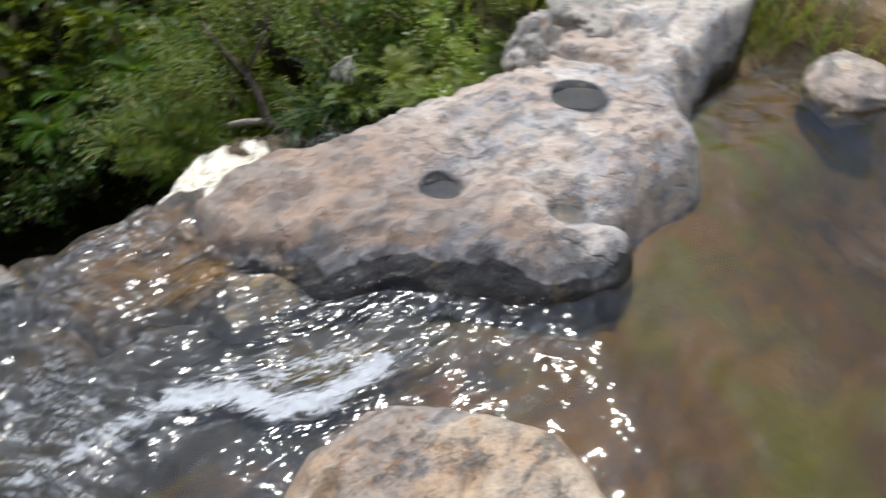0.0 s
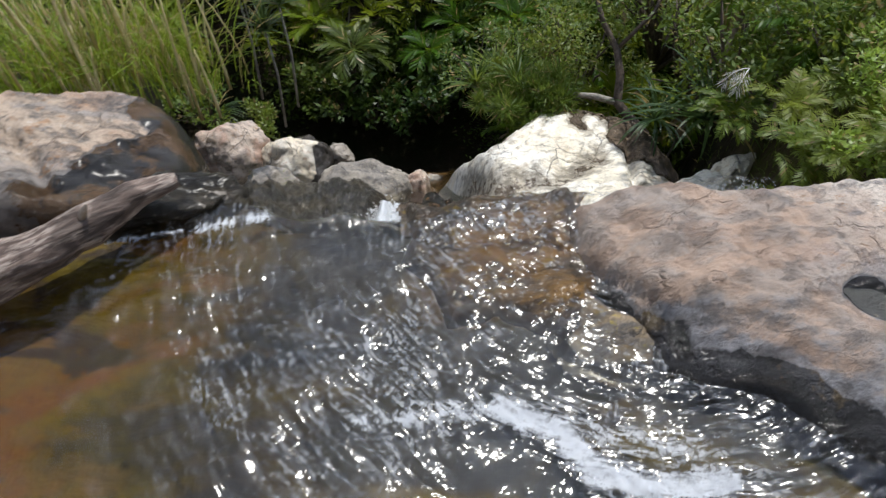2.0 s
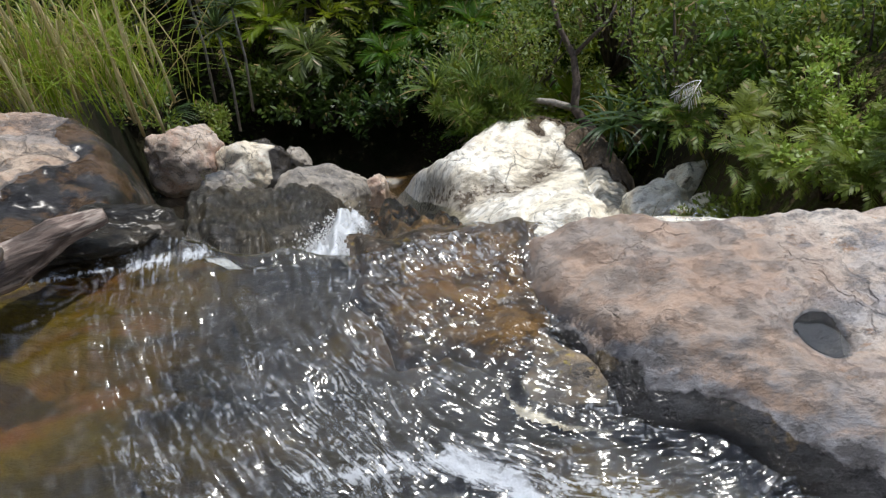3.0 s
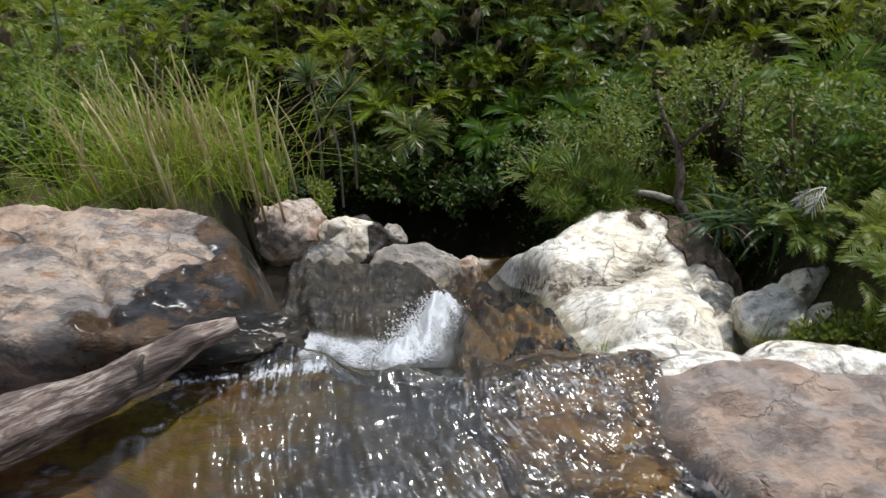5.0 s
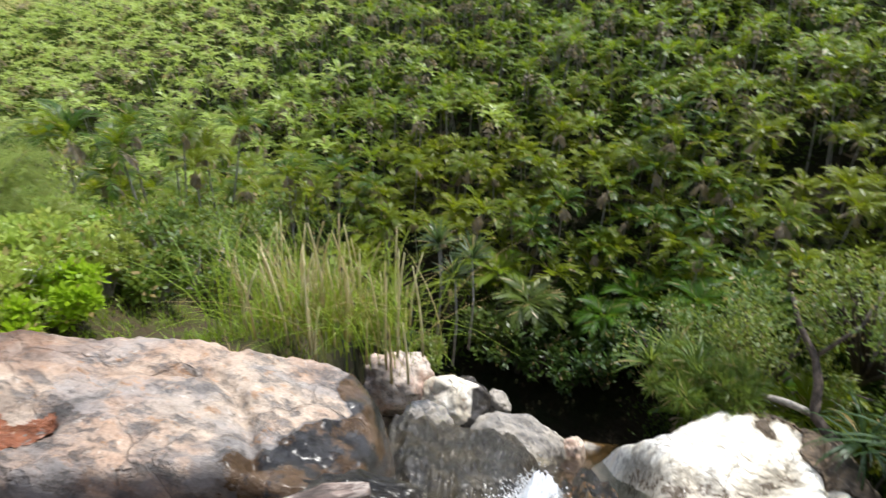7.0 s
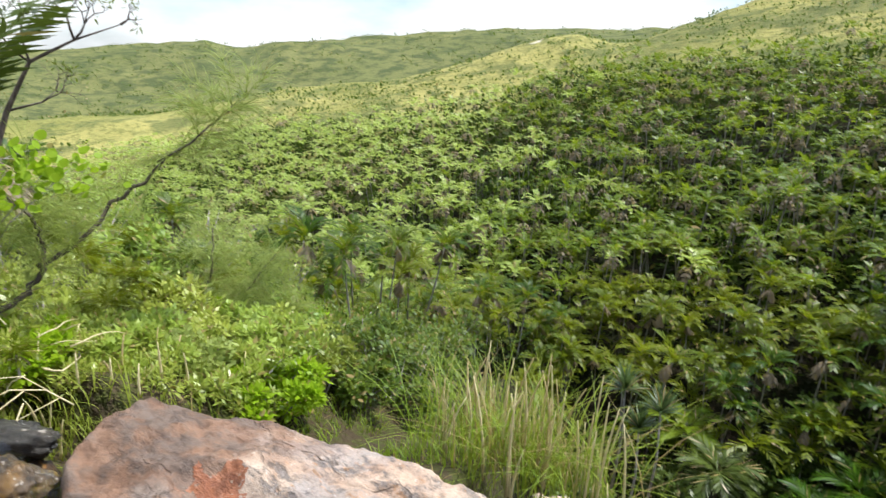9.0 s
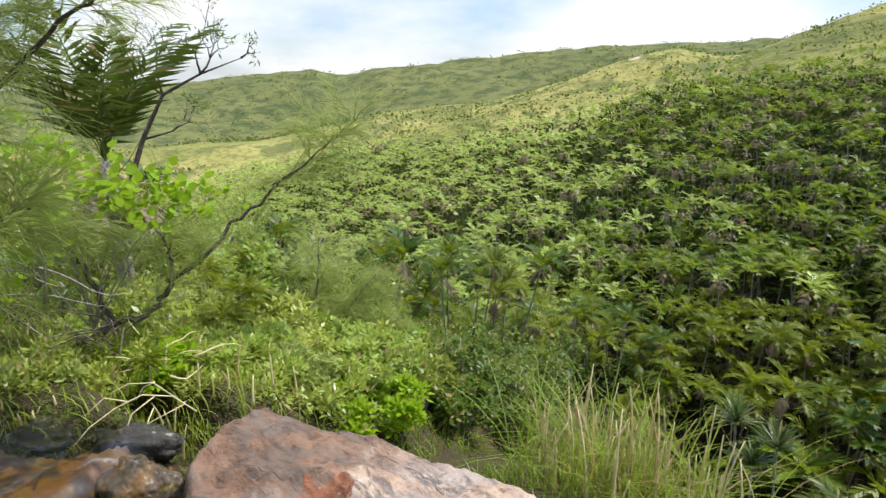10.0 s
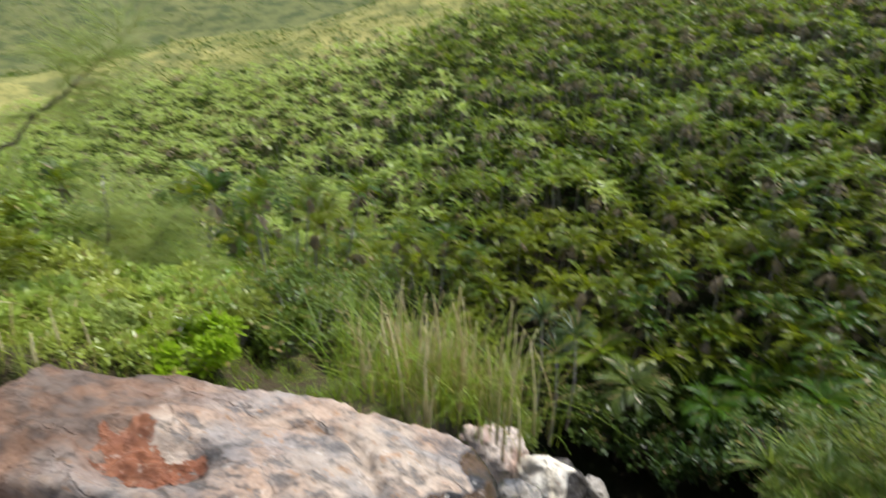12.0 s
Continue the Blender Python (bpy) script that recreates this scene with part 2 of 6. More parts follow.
def running_water_material():
    """Shallow rapids: fine standing ripples drawn out along the current, calm where the stream is slow."""
    n = Nodes("stream_water")
    v, rush = attribute(n, "flow", "Vector"), attribute(n, "rush")
    fast = n.math("ADD", n.noise(1.0, 1, 0.5, v, 0.3), n.math("MULTIPLY", n.noise(0.5, 1, 0.5, v, 0.3), 1.2))
    slow = n.math("MULTIPLY", n.noise(26, 1, 0.5, n.add("Mapping", Vector=n.pos, Rotation=(0, 0, 0.6), Scale=(0.5, 1.5, 1)).outputs[0], 0.5), 1.8)
    h = n.math("ADD", n.math("MULTIPLY", fast, rush), n.math("MULTIPLY", slow, n.math("SUBTRACT", 1.1, rush)))
    nb = n.bump(h, 1.0, 0.0024)
    tr = n.add("BsdfTransparent", Color=(0.89, 0.88, 0.82))
    gl = n.add("BsdfGlossy", Color=(1, 1, 1), Roughness=n.math("ADD", 0.035, n.math("MULTIPLY", rush, 0.115)), Normal=nb)
    fr = n.add("Fresnel", IOR=1.38, Normal=nb)
    mx = n.add("MixShader", Fac=fr.outputs[0])
    n.put(mx.inputs[1], tr.outputs[0])
    n.put(mx.inputs[2], gl.outputs[0])
    return n.done(mx.outputs[0])


def foam_material(name, scale, lo, hi, along=False, thin=0.4):
    """White water: air-filled, torn into strands."""
    n = Nodes(name)
    if along:
        v = attribute(n, "flow", "Vector")
        f = n.math("ADD", n.math("MULTIPLY", n.noise(0.9, 5, 0.65, v, 0.8), 0.6), n.math("MULTIPLY", n.noise(scale, 5, 0.65, None, 0.6), 0.4))
    else:
        f = n.noise(scale, 6, 0.65, None, 0.9)
    f = n.ramp(f, lo, hi)
    f = n.ramp(n.math("ADD", f, n.math("SUBTRACT", n.math("MULTIPLY", attribute(n, "cover"), 1.7), 1.0)), 0.0, 1.0)
    p = n.add("BsdfPrincipled", Base_Color=(0.86, 0.89, 0.91), Roughness=0.35, Normal=n.bump(n.noise(scale * 2.5, 5, 0.7), 0.8, 0.02))
    tl = n.add("BsdfTranslucent", Color=(0.88, 0.91, 0.92))
    solid = n.math("ADD", 0.48, n.math("MULTIPLY", n.ramp(attribute(n, "cover"), 0.32, 0.75), 0.47))
    body, mx = n.add("MixShader", Fac=thin), n.add("MixShader", Fac=n.math("MULTIPLY", f, solid))
    n.put(body.inputs[1], p.outputs[0])
    n.put(body.inputs[2], tl.outputs[0])
    n.put(mx.inputs[1], n.add("BsdfTransparent").outputs[0])
    n.put(mx.inputs[2], body.outputs[0])
    return n.done(mx.outputs[0])


def leaf_material(name, a, b, c, dry=(0.30, 0.22, 0.09), dry_amount=0.05, rough=0.5, through_light=0.4, gloss=0.3):
    """Leaves: tone by plant and by leaf, some dry ones, light passing through."""
    n = Nodes(name)
    g = n.add("NewGeometry").outputs["Random Per Island"]
    o = n.add("ObjectInfo").outputs["Random"]
    col = n.mix(g, a, b)
    col = n.mix(n.math("MULTIPLY", n.ramp(o, 0.35, 1.0), 0.8), col, c)
    col = n.mix(n.math("MULTIPLY", n.ramp(n.noise(0.16, 3), 0.47, 0.60), 0.6), col, c)
    col = n.mix(n.math("GREATER_THAN", n.math("FRACT", n.math("MULTIPLY", g, 7.31)), 1 - dry_amount), col, dry)
    p = n.add("BsdfPrincipled", Base_Color=col, Roughness=rough, Specular_IOR_Level=gloss)
    tl = n.add("BsdfTranslucent", Color=n.mix(0.5, col, tuple(min(1, 1.7 * v) for v in c)))
    mx = n.add("MixShader", Fac=through_light)
    n.put(mx.inputs[1], p.outputs[0])
    n.put(mx.inputs[2], tl.outputs[0])
    return n.done(mx.outputs[0])


def bark_material(name, a, b, scale=14, rough=0.85):
    n = Nodes(name)
    mp = n.add("Mapping", Vector=n.pos, Scale=(1, 1, 0.45))
    f = n.noise(scale, 6, 0.65, mp.outputs[0], 0.5)
    col = n.mix(n.ramp(f, 0.38, 0.64), a, b)
    col = n.mix(n.math("MULTIPLY", n.ramp(n.noise(scale * 4, 4), 0.5, 0.7), 0.5), col, tuple(0.4 * v for v in a))
    p = n.add("BsdfPrincipled", Base_Color=col, Roughness=rough, Normal=n.bump(f, 0.7, 0.02))
    return n.done(p.outputs[0])


def log_material():
    """Weathered driftwood: dark bark remains and pale fibres that run along the stem."""
    n = Nodes("weathered_log")
    turned = n.add("Mapping", Vector=n.pos, Rotation=(0, 0, -0.54)).outputs[0]
    v = n.add("Mapping", Vector=turned, Scale=(0.16, 1, 1)).outputs[0]
    f, g = n.noise(34, 6, 0.65, v, 0.6), n.noise(5, 5, 0.6)
    col = n.mix(n.ramp(f, 0.42, 0.60), (0.085, 0.058, 0.045), (0.24, 0.175, 0.14))
    col = n.mix(n.math("MULTIPLY", n.ramp(n.noise(60, 5, 0.6, v), 0.49, 0.60), 0.75), col, (0.42, 0.35, 0.29))
    col = n.mix(n.math("MULTIPLY", n.ramp(g, 0.50, 0.58), 0.8), col, n.mix(n.ramp(f, 0.4, 0.6), (0.035, 0.024, 0.018), (0.10, 0.07, 0.055)))
    p = n.add("BsdfPrincipled", Base_Color=col, Roughness=0.8, Normal=n.bump(n.math("ADD", f, g), 0.9, 0.02))
    return n.done(p.outputs[0])


def ground_material():
    """Soil and litter near by, soil blackened for shade under the palms, grass and scrub on the slopes, darker scrub on
    the far ridge, sand on the scar.
    """
    n = Nodes("hill_ground")
    a, b, c = n.noise(0.016, 6, 0.62), n.noise(0.075, 7, 0.68), n.noise(0.5, 7, 0.7)
    s = n.add("VectorMath")
    s.operation = "LENGTH"
    n.put(s.inputs[0], n.pos)
    r = s.outputs["Value"]
    grass = n.mix(n.ramp(a, 0.33, 0.67), (0.190, 0.195, 0.052), (0.370, 0.330, 0.110))
    grass = n.mix(n.math("MULTIPLY", n.ramp(b, 0.44, 0.62), 0.75), grass, (0.090, 0.110, 0.037))
    grass = n.mix(n.math("MULTIPLY", n.ramp(c, 0.48, 0.62), 0.5), grass, (0.035, 0.060, 0.014))
    ridge = n.mix(n.ramp(b, 0.42, 0.60), (0.100, 0.115, 0.045), (0.048, 0.068, 0.028))
    grass = n.mix(n.math("MULTIPLY", n.ramp(n.math("ADD", r, n.math("MULTIPLY", a, 160)), 390, 520), 0.75), grass, ridge)
    # near-black soil paints the shade under the palms and in the gorge
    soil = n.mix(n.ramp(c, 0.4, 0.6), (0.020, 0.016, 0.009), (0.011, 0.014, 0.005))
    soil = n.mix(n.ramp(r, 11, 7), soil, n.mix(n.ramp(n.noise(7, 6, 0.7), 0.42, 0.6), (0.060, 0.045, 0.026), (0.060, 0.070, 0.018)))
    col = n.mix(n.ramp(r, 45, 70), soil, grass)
    d = n.add("VectorMath")
    d.operation = "DISTANCE"
    n.put(d.inputs[0], n.pos)
    d.inputs[1].default_value = SCAR
    sand = n.ramp(n.math("ADD", d.outputs["Value"], n.math("MULTIPLY", n.noise(0.12, 5), 16)), 12.2, 10.2)
    col = n.mix(sand, col, (0.62, 0.55, 0.45))
    p = n.add("BsdfPrincipled", Base_Color=col, Roughness=0.95, Specular_IOR_Level=0.08, Normal=n.bump(n.math("ADD", c, b), 0.8, 0.9))
    return n.done(p.outputs[0])


SCAR = (-90.0, 225.0, 7.5)
M_ROCK = rock_material("tan_river_rock", (0.54, 0.435, 0.35), (0.68, 0.605, 0.515), (0.36, 0.375, 0.40), 0.5, stain=(0.10, 0.07, 0.03), crack=0.25, iron=(2.1, 1.3), iron_cols=((0.40, 0.275, 0.195), (0.315, 0.255, 0.21)))
M_NEAR = rock_material("sunlit_river_rock", (0.53, 0.375, 0.25), (0.62, 0.50, 0.36), (0.26, 0.265, 0.27), 0.6, stain=(0.15, 0.10, 0.03), crack=0.5)
M_SLAB = rock_material("grey_pink_slab", (0.44, 0.295, 0.20), (0.50, 0.39, 0.29), (0.27, 0.255, 0.24), 0.55, iron=(-2.1, -2.7), stain=(0.085, 0.044, 0.014), crack=0.3, scale=0.8, stain_lo=0.46)
M_WHITE = rock_material("bleached_rock", (0.93, 0.85, 0.68), (0.95, 0.91, 0.80), (0.76, 0.66, 0.50), 0.15, stain=(0.10, 0.07, 0.04), scale=0.6, spot=(0.66, 0.53, 0.36), wet_col=(0.10, 0.072, 0.046), crack=0.6, grain=0.2)
M_GREYROCK = rock_material("grey_boulder_rock", (0.30, 0.27, 0.23), (0.42, 0.37, 0.30), (0.17, 0.16, 0.15), 0.5, scale=0.8, spot=(0.46, 0.40, 0.32))
M_REDROCK = rock_material("pink_boulder_rock", (0.54, 0.37, 0.28), (0.68, 0.56, 0.45), (0.34, 0.28, 0.25), 0.4, scale=0.8)
M_WETROCK = rock_material("wet_black_rock", (0.034, 0.031, 0.023), (0.055, 0.044, 0.026), (0.015, 0.015, 0.016), 0.5, dry_rough=0.32, spot=(0.05, 0.035, 0.02), coat=0.12, scale=0.55)
M_LEDGE = rock_material("wet_brown_ledge", (0.09, 0.060, 0.032), (0.20, 0.105, 0.024), (0.05, 0.046, 0.04), 0.6, dry_rough=0.32, spot=(0.26, 0.17, 0.02), crack=0.3, coat=0.12, scale=1.1)
M_BED = bed_material()
M_GROUND = ground_material()
M_STREAM = running_water_material()
M_WATER = water_material("pool_water", (0.89, 0.88, 0.82), 34.0, 0.3, 0.05)
M_FOAM = foam_material("white_water_glints", 60, 0.40, 0.62, True, 0.12)
M_SPLASH = foam_material("splash_water", 22, 0.34, 0.56, False, 0.25)
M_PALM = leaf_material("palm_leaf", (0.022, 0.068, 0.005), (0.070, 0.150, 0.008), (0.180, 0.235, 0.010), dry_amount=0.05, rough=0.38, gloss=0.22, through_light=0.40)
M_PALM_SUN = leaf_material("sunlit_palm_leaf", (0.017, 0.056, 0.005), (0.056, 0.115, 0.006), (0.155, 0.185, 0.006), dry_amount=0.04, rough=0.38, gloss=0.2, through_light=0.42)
# lighter copy of palm_leaf: stronger sun on the valley's left, put into the colour
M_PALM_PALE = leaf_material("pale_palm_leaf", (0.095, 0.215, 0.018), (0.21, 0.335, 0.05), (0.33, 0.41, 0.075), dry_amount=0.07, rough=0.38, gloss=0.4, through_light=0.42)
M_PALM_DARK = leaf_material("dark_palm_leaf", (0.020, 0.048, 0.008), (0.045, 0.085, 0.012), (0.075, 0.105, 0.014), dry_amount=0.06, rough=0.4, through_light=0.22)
M_DEAD = leaf_material("dead_frond", (0.20, 0.15, 0.10), (0.33, 0.27, 0.19), (0.26, 0.20, 0.13), dry_amount=0.2, rough=0.7, through_light=0.15)
M_SHRUB = leaf_material("shrub_leaf", (0.044, 0.095, 0.010), (0.125, 0.185, 0.022), (0.21, 0.245, 0.036), dry_amount=0.06, gloss=0.35, rough=0.45, through_light=0.4)
# lighter copy of shrub_leaf: the far bank's brightness is put into the colour
M_SHRUB_LIT = leaf_material("lit_shrub_leaf", (0.105, 0.200, 0.020), (0.25, 0.345, 0.045), (0.37, 0.41, 0.075), dry_amount=0.09, gloss=0.5, rough=0.36, through_light=0.42)
# kept near black: the shade between palms is put into the leaf colour
M_UNDER = leaf_material("shaded_undergrowth_leaf", (0.014, 0.036, 0.006), (0.035, 0.070, 0.009), (0.055, 0.08, 0.009), dry_amount=0.02, gloss=0.1)
M_VINE = leaf_material("round_leaf", (0.19, 0.32, 0.016), (0.29, 0.43, 0.022), (0.26, 0.38, 0.016), dry_amount=0.04, rough=0.45, through_light=0.5, gloss=0.2)
M_STRAP = leaf_material("strap_leaf", (0.025, 0.062, 0.018), (0.06, 0.105, 0.03), (0.07, 0.11, 0.03), dry_amount=0.05, rough=0.35)
M_NEEDLE = leaf_material("needle_leaf", (0.20, 0.265, 0.06), (0.33, 0.39, 0.105), (0.30, 0.355, 0.095), dry_amount=0.06, rough=0.6, through_light=0.5)
M_GRASS = leaf_material("grass_blade", (0.12, 0.205, 0.012), (0.205, 0.29, 0.02), (0.25, 0.29, 0.03), dry_amount=0.12, rough=0.5)
M_CANE = leaf_material("dry_cane", (0.66, 0.56, 0.32), (0.76, 0.66, 0.42), (0.70, 0.60, 0.36), dry=(0.5, 0.38, 0.2), dry_amount=0.15, rough=0.6, through_light=0.3)
M_BARK = bark_material("dark_bark", (0.06, 0.045, 0.035), (0.13, 0.10, 0.08))
M_PALE = bark_material("pale_bark", (0.22, 0.20, 0.17), (0.36, 0.33, 0.29))
M_LOG = log_material()
M_LOGIN = bark_material("split_wood", (0.40, 0.32, 0.25), (0.55, 0.47, 0.38), 20)


# ---------------------------------------------------------------- shape helpers
def hash2(i, j, seed):
    h = (i.astype(np.int64) * 374761393 + j.astype(np.int64) * 668265263 + seed * 144665) & 0xFFFFFFFF
    h = ((h ^ (h >> 13)) * 1274126177) & 0xFFFFFFFF
    return ((h ^ (h >> 16)) & 0xFFFF) / 65535.0


def vnoise(x, y, seed=0):
    i, j = np.floor(x), np.floor(y)
    u, v = x - i, y - j
    u, v = u * u * (3 - 2 * u), v * v * (3 - 2 * v)
    a, b = hash2(i, j, seed), hash2(i + 1, j, seed)
    c, d = hash2(i, j + 1, seed), hash2(i + 1, j + 1, seed)
    return (a * (1 - u) + b * u) * (1 - v) + (c * (1 - u) + d * u) * v - 0.5


def fbm(x, y, scale, octaves=4, seed=0, gain=0.5):
    out, amp = 0.0, 1.0
    x, y = x * scale, y * scale
    for o in range(octaves):
        out = out + amp * vnoise(x + 17.3 * o, y - 9.1 * o, seed + o)
        x, y, amp = 1.93 * x + 0.4 * y, 1.93 * y - 0.4 * x, amp * gain
    return out


def sm(v, a, b):
    t = np.clip((np.asarray(v, float) - a) / (b - a), 0, 1)
    return t * t * (3 - 2 * t)


def inside_distance(x, y, poly):
    """Distance to a closed outline, positive inside."""
    p = np.array(poly, float)
    q = np.roll(p, -1, 0)
    best = np.full(x.shape, 1e9)
    odd = np.zeros(x.shape, bool)
    for (ax, ay), (bx, by) in zip(p, q):
        ex, ey = bx - ax, by - ay
        t = np.clip(((x - ax) * ex + (y - ay) * ey) / (ex * ex + ey * ey + 1e-12), 0, 1)
        best = np.minimum(best, np.hypot(x - ax - t * ex, y - ay - t * ey))
        odd ^= ((ay > y) != (by > y)) & (x < (bx - ax) * (y - ay) / ((by - ay) + 1e-12) + ax)
    return np.where(odd, best, -best)


def line_distance(x, y, line):
    best = np.full(x.shape, 1e9)
    for (ax, ay), (bx, by) in zip(line[:-1], line[1:]):
        ex, ey = bx - ax, by - ay
        t = np.clip(((x - ax) * ex + (y - ay) * ey) / (ex * ex + ey * ey + 1e-12), 0, 1)
        best = np.minimum(best, np.hypot(x - ax - t * ex, y - ay - t * ey))
    return best


def mesh_of(name, verts, faces, material, smooth=True):
    me = bpy.data.meshes.new(name)
    me.from_pydata(np.asarray(verts, float).tolist(), [], faces if isinstance(faces, list) else faces.tolist())
    me.materials.append(material)
    if smooth:
        me.shade_smooth()
    me.update()
    return me


def grid_mesh(name, x, y, z, keep, material, cover=None, layer="cover"):
    """A mesh over a grid of points, with the cells all of whose corners are kept."""
    ny, nx = x.shape
    idx = np.arange(nx * ny).reshape(ny, nx)
    ok = keep[:-1, :-1] & keep[1:, :-1] & keep[:-1, 1:] & keep[1:, 1:]
    quads = np.stack([idx[:-1, :-1], idx[:-1, 1:], idx[1:, 1:], idx[1:, :-1]], -1)[ok]
    used = np.zeros(nx * ny, bool)
    used[quads.ravel()] = True
    remap = np.cumsum(used) - 1
    verts = np.stack([x.ravel(), y.ravel(), np.broadcast_to(z, x.shape).ravel()], -1)[used]
    me = mesh_of(name, verts, remap[quads], material)
    if cover is not None:
        at = me.attributes.new(layer, "FLOAT", "POINT")
        at.data.foreach_set("value", np.broadcast_to(cover, x.shape).ravel()[used].astype(np.float32))
    return me


def grid(x0, x1, y0, y1, step):
    return np.meshgrid(np.arange(x0, x1 + step, step), np.arange(y0, y1 + step, step))


def part(name, me, parent, label="", material=None):
    """One mesh object under a thing or a part."""
    ob = new(name, me)
    ob.parent = parent
    if label:
        tagged(ob, label)
    return ob


def rock_height(x, y, poly, top, base, edge, rough, seed, carve, power):
    """Height of a rock over the plan, and the distance inside its outline."""
    d = inside_distance(x, y, poly) + 0.05 * fbm(x, y, 4.0, 4, seed + 3)
    edge = edge(x, y) if callable(edge) else edge
    prof = 1 - (1 - np.clip(d / edge, 0, 1)) ** power
    ridged = 0.5 - np.abs(fbm(x, y, 3.2, 4, seed + 6))
    zt = top(x, y) + rough * 2.4 * fbm(x, y, 2.6, 5, seed) + rough * 0.9 * fbm(x, y, 14, 4, seed + 9, 0.6) + rough * 1.3 * ridged
    zt = zt + rough * 0.35 * (0.3 - np.abs(fbm(x, y, 19, 3, seed + 12)))
    z = base + (zt - base) * prof
    return (z + carve(x, y) if carve else z), d


def outline_rock(name, poly, top, base, edge, material, step=0.022, rough=0.02, seed=0, carve=None, power=2.4, wet=None):
    """A rock lying on the ground: outline in plan, top surface as a function, rounded worn edges."""
    p = np.array(poly)
    x, y = grid(p[:, 0].min() - 0.1, p[:, 0].max() + 0.1, p[:, 1].min() - 0.1, p[:, 1].max() + 0.1, step)
    z, d = rock_height(x, y, poly, top, base, edge, rough, seed, carve, power)
    return grid_mesh(name, x, y, z, d > -0.035, material, wet(x, y, z, d) if wet else 0 * z, "wet")


def bowl(x, y, cx, cy, rx, ry, depth, turn=0.0, sharp=7):
    c, s = math.cos(turn), math.sin(turn)
    u, v = ((x - cx) * c + (y - cy) * s) / rx, (-(x - cx) * s + (y - cy) * c) / ry
    return -depth * np.exp(-((u * u + v * v) ** (sharp / 2)))


def groove(x, y, line, width, depth):
    return -depth * np.exp(-((line_distance(x, y, line) / width) ** 2))


def boulder(name, centre, size, material, seed=0, turn=0.0, rough=0.11, damp_shade=None):
    """A rounded, faceted boulder; the last argument: where shade is painted on it, as a function of the unit shape."""
    bm = bmesh.new()
    bmesh.ops.create_icosphere(bm, subdivisions=5, radius=1)
    rot = Matrix.Rotation(turn, 3, "Z")
    rng = random.Random(seed)
    cuts = [(Vector((rng.uniform(-1, 1), rng.uniform(-1, 1), rng.uniform(-0.4, 1))).normalized(), rng.uniform(0.74, 0.94)) for _ in range(9)]
    off = Vector((seed * 3.1, seed * 1.7, seed * 0.9))
    darks = []
    for v in bm.verts:
        p = v.co.copy()
        for nrm, lim in cuts:
            over = p.dot(nrm) - lim
            if over > 0:
                p -= nrm * over * 0.85
        k = 1 + rough * noise.fractal(p * 1.6 + off, 0.9, 2.1, 5) + 0.03 * noise.noise(p * 9 + off)
        p *= k
        darks.append(damp_shade(p) if damp_shade else 0.0)
        q = rot @ Vector((p.x * size[0], p.y * size[1], p.z * size[2]))
        v.co = q
    me = bpy.data.meshes.new(name)
    bm.to_mesh(me)
    me.attributes.new("wet", "FLOAT", "POINT").data.foreach_set("value", darks)
    bm.free()
    me.materials.append(material)
    me.shade_smooth()
    ob = new(name, me)
    ob.location = centre
    return ob


def tube(points, radii, sides=7):
    """Vertices and faces of a tapering round limb."""
    pts = [Vector(p) for p in points]
    verts, faces = [], []
    for i, p in enumerate(pts):
        d = (pts[min(i + 1, len(pts) - 1)] - pts[max(i - 1, 0)]).normalized()
        a = d.orthogonal().normalized() if i == 0 else (a - d * a.dot(d)).normalized()
        b = d.cross(a)
        for k in range(sides):
            w = 2 * math.pi * k / sides
            verts.append(p + (a * math.cos(w) + b * math.sin(w)) * radii[i])
    for i in range(len(pts) - 1):
        for k in range(sides):
            m = (k + 1) % sides
            faces.append((i * sides + k, i * sides + m, (i + 1) * sides + m, (i + 1) * sides + k))
    faces.append(tuple(range(sides))[::-1])
    faces.append(tuple((len(pts) - 1) * sides + k for k in range(sides)))
    return [tuple(v) for v in verts], faces


class Pile:
    """Gathers pieces into one mesh."""

    def __init__(self):
        self.v, self.f = [], []

    def add(self, verts, faces, m=None):
        k = len(self.v)
        self.v.extend(tuple(m @ Vector(v)) for v in verts) if m is not None else self.v.extend(verts)
        self.f.extend(tuple(i + k for i in f) for f in faces)
        return self

    def leaf(self, base, way, side, length, width):
        """A flat pointed leaf as one four-cornered face."""
        b, w, s = Vector(base), Vector(way), Vector(side)
        m = b + w * (0.42 * length)
        k = len(self.v)
        self.v += [tuple(b), tuple(m + s * (width / 2)), tuple(b + w * length), tuple(m - s * (width / 2))]
        self.f.append((k, k + 1, k + 2, k + 3))

    def blade(self, points, widths, side):
        """A long bent blade."""
        k, s = len(self.v), Vector(side)
        for p, w in zip(points, widths):
            self.v += [tuple(Vector(p) + s * w / 2), tuple(Vector(p) - s * w / 2)]
        for i in range(len(points) - 1):
            self.f.append((k + 2 * i, k + 2 * i + 1, k + 2 * i + 3, k + 2 * i + 2))

    def mesh(self, name, material, smooth=False):
        return mesh_of(name, self.v, self.f, material, smooth)


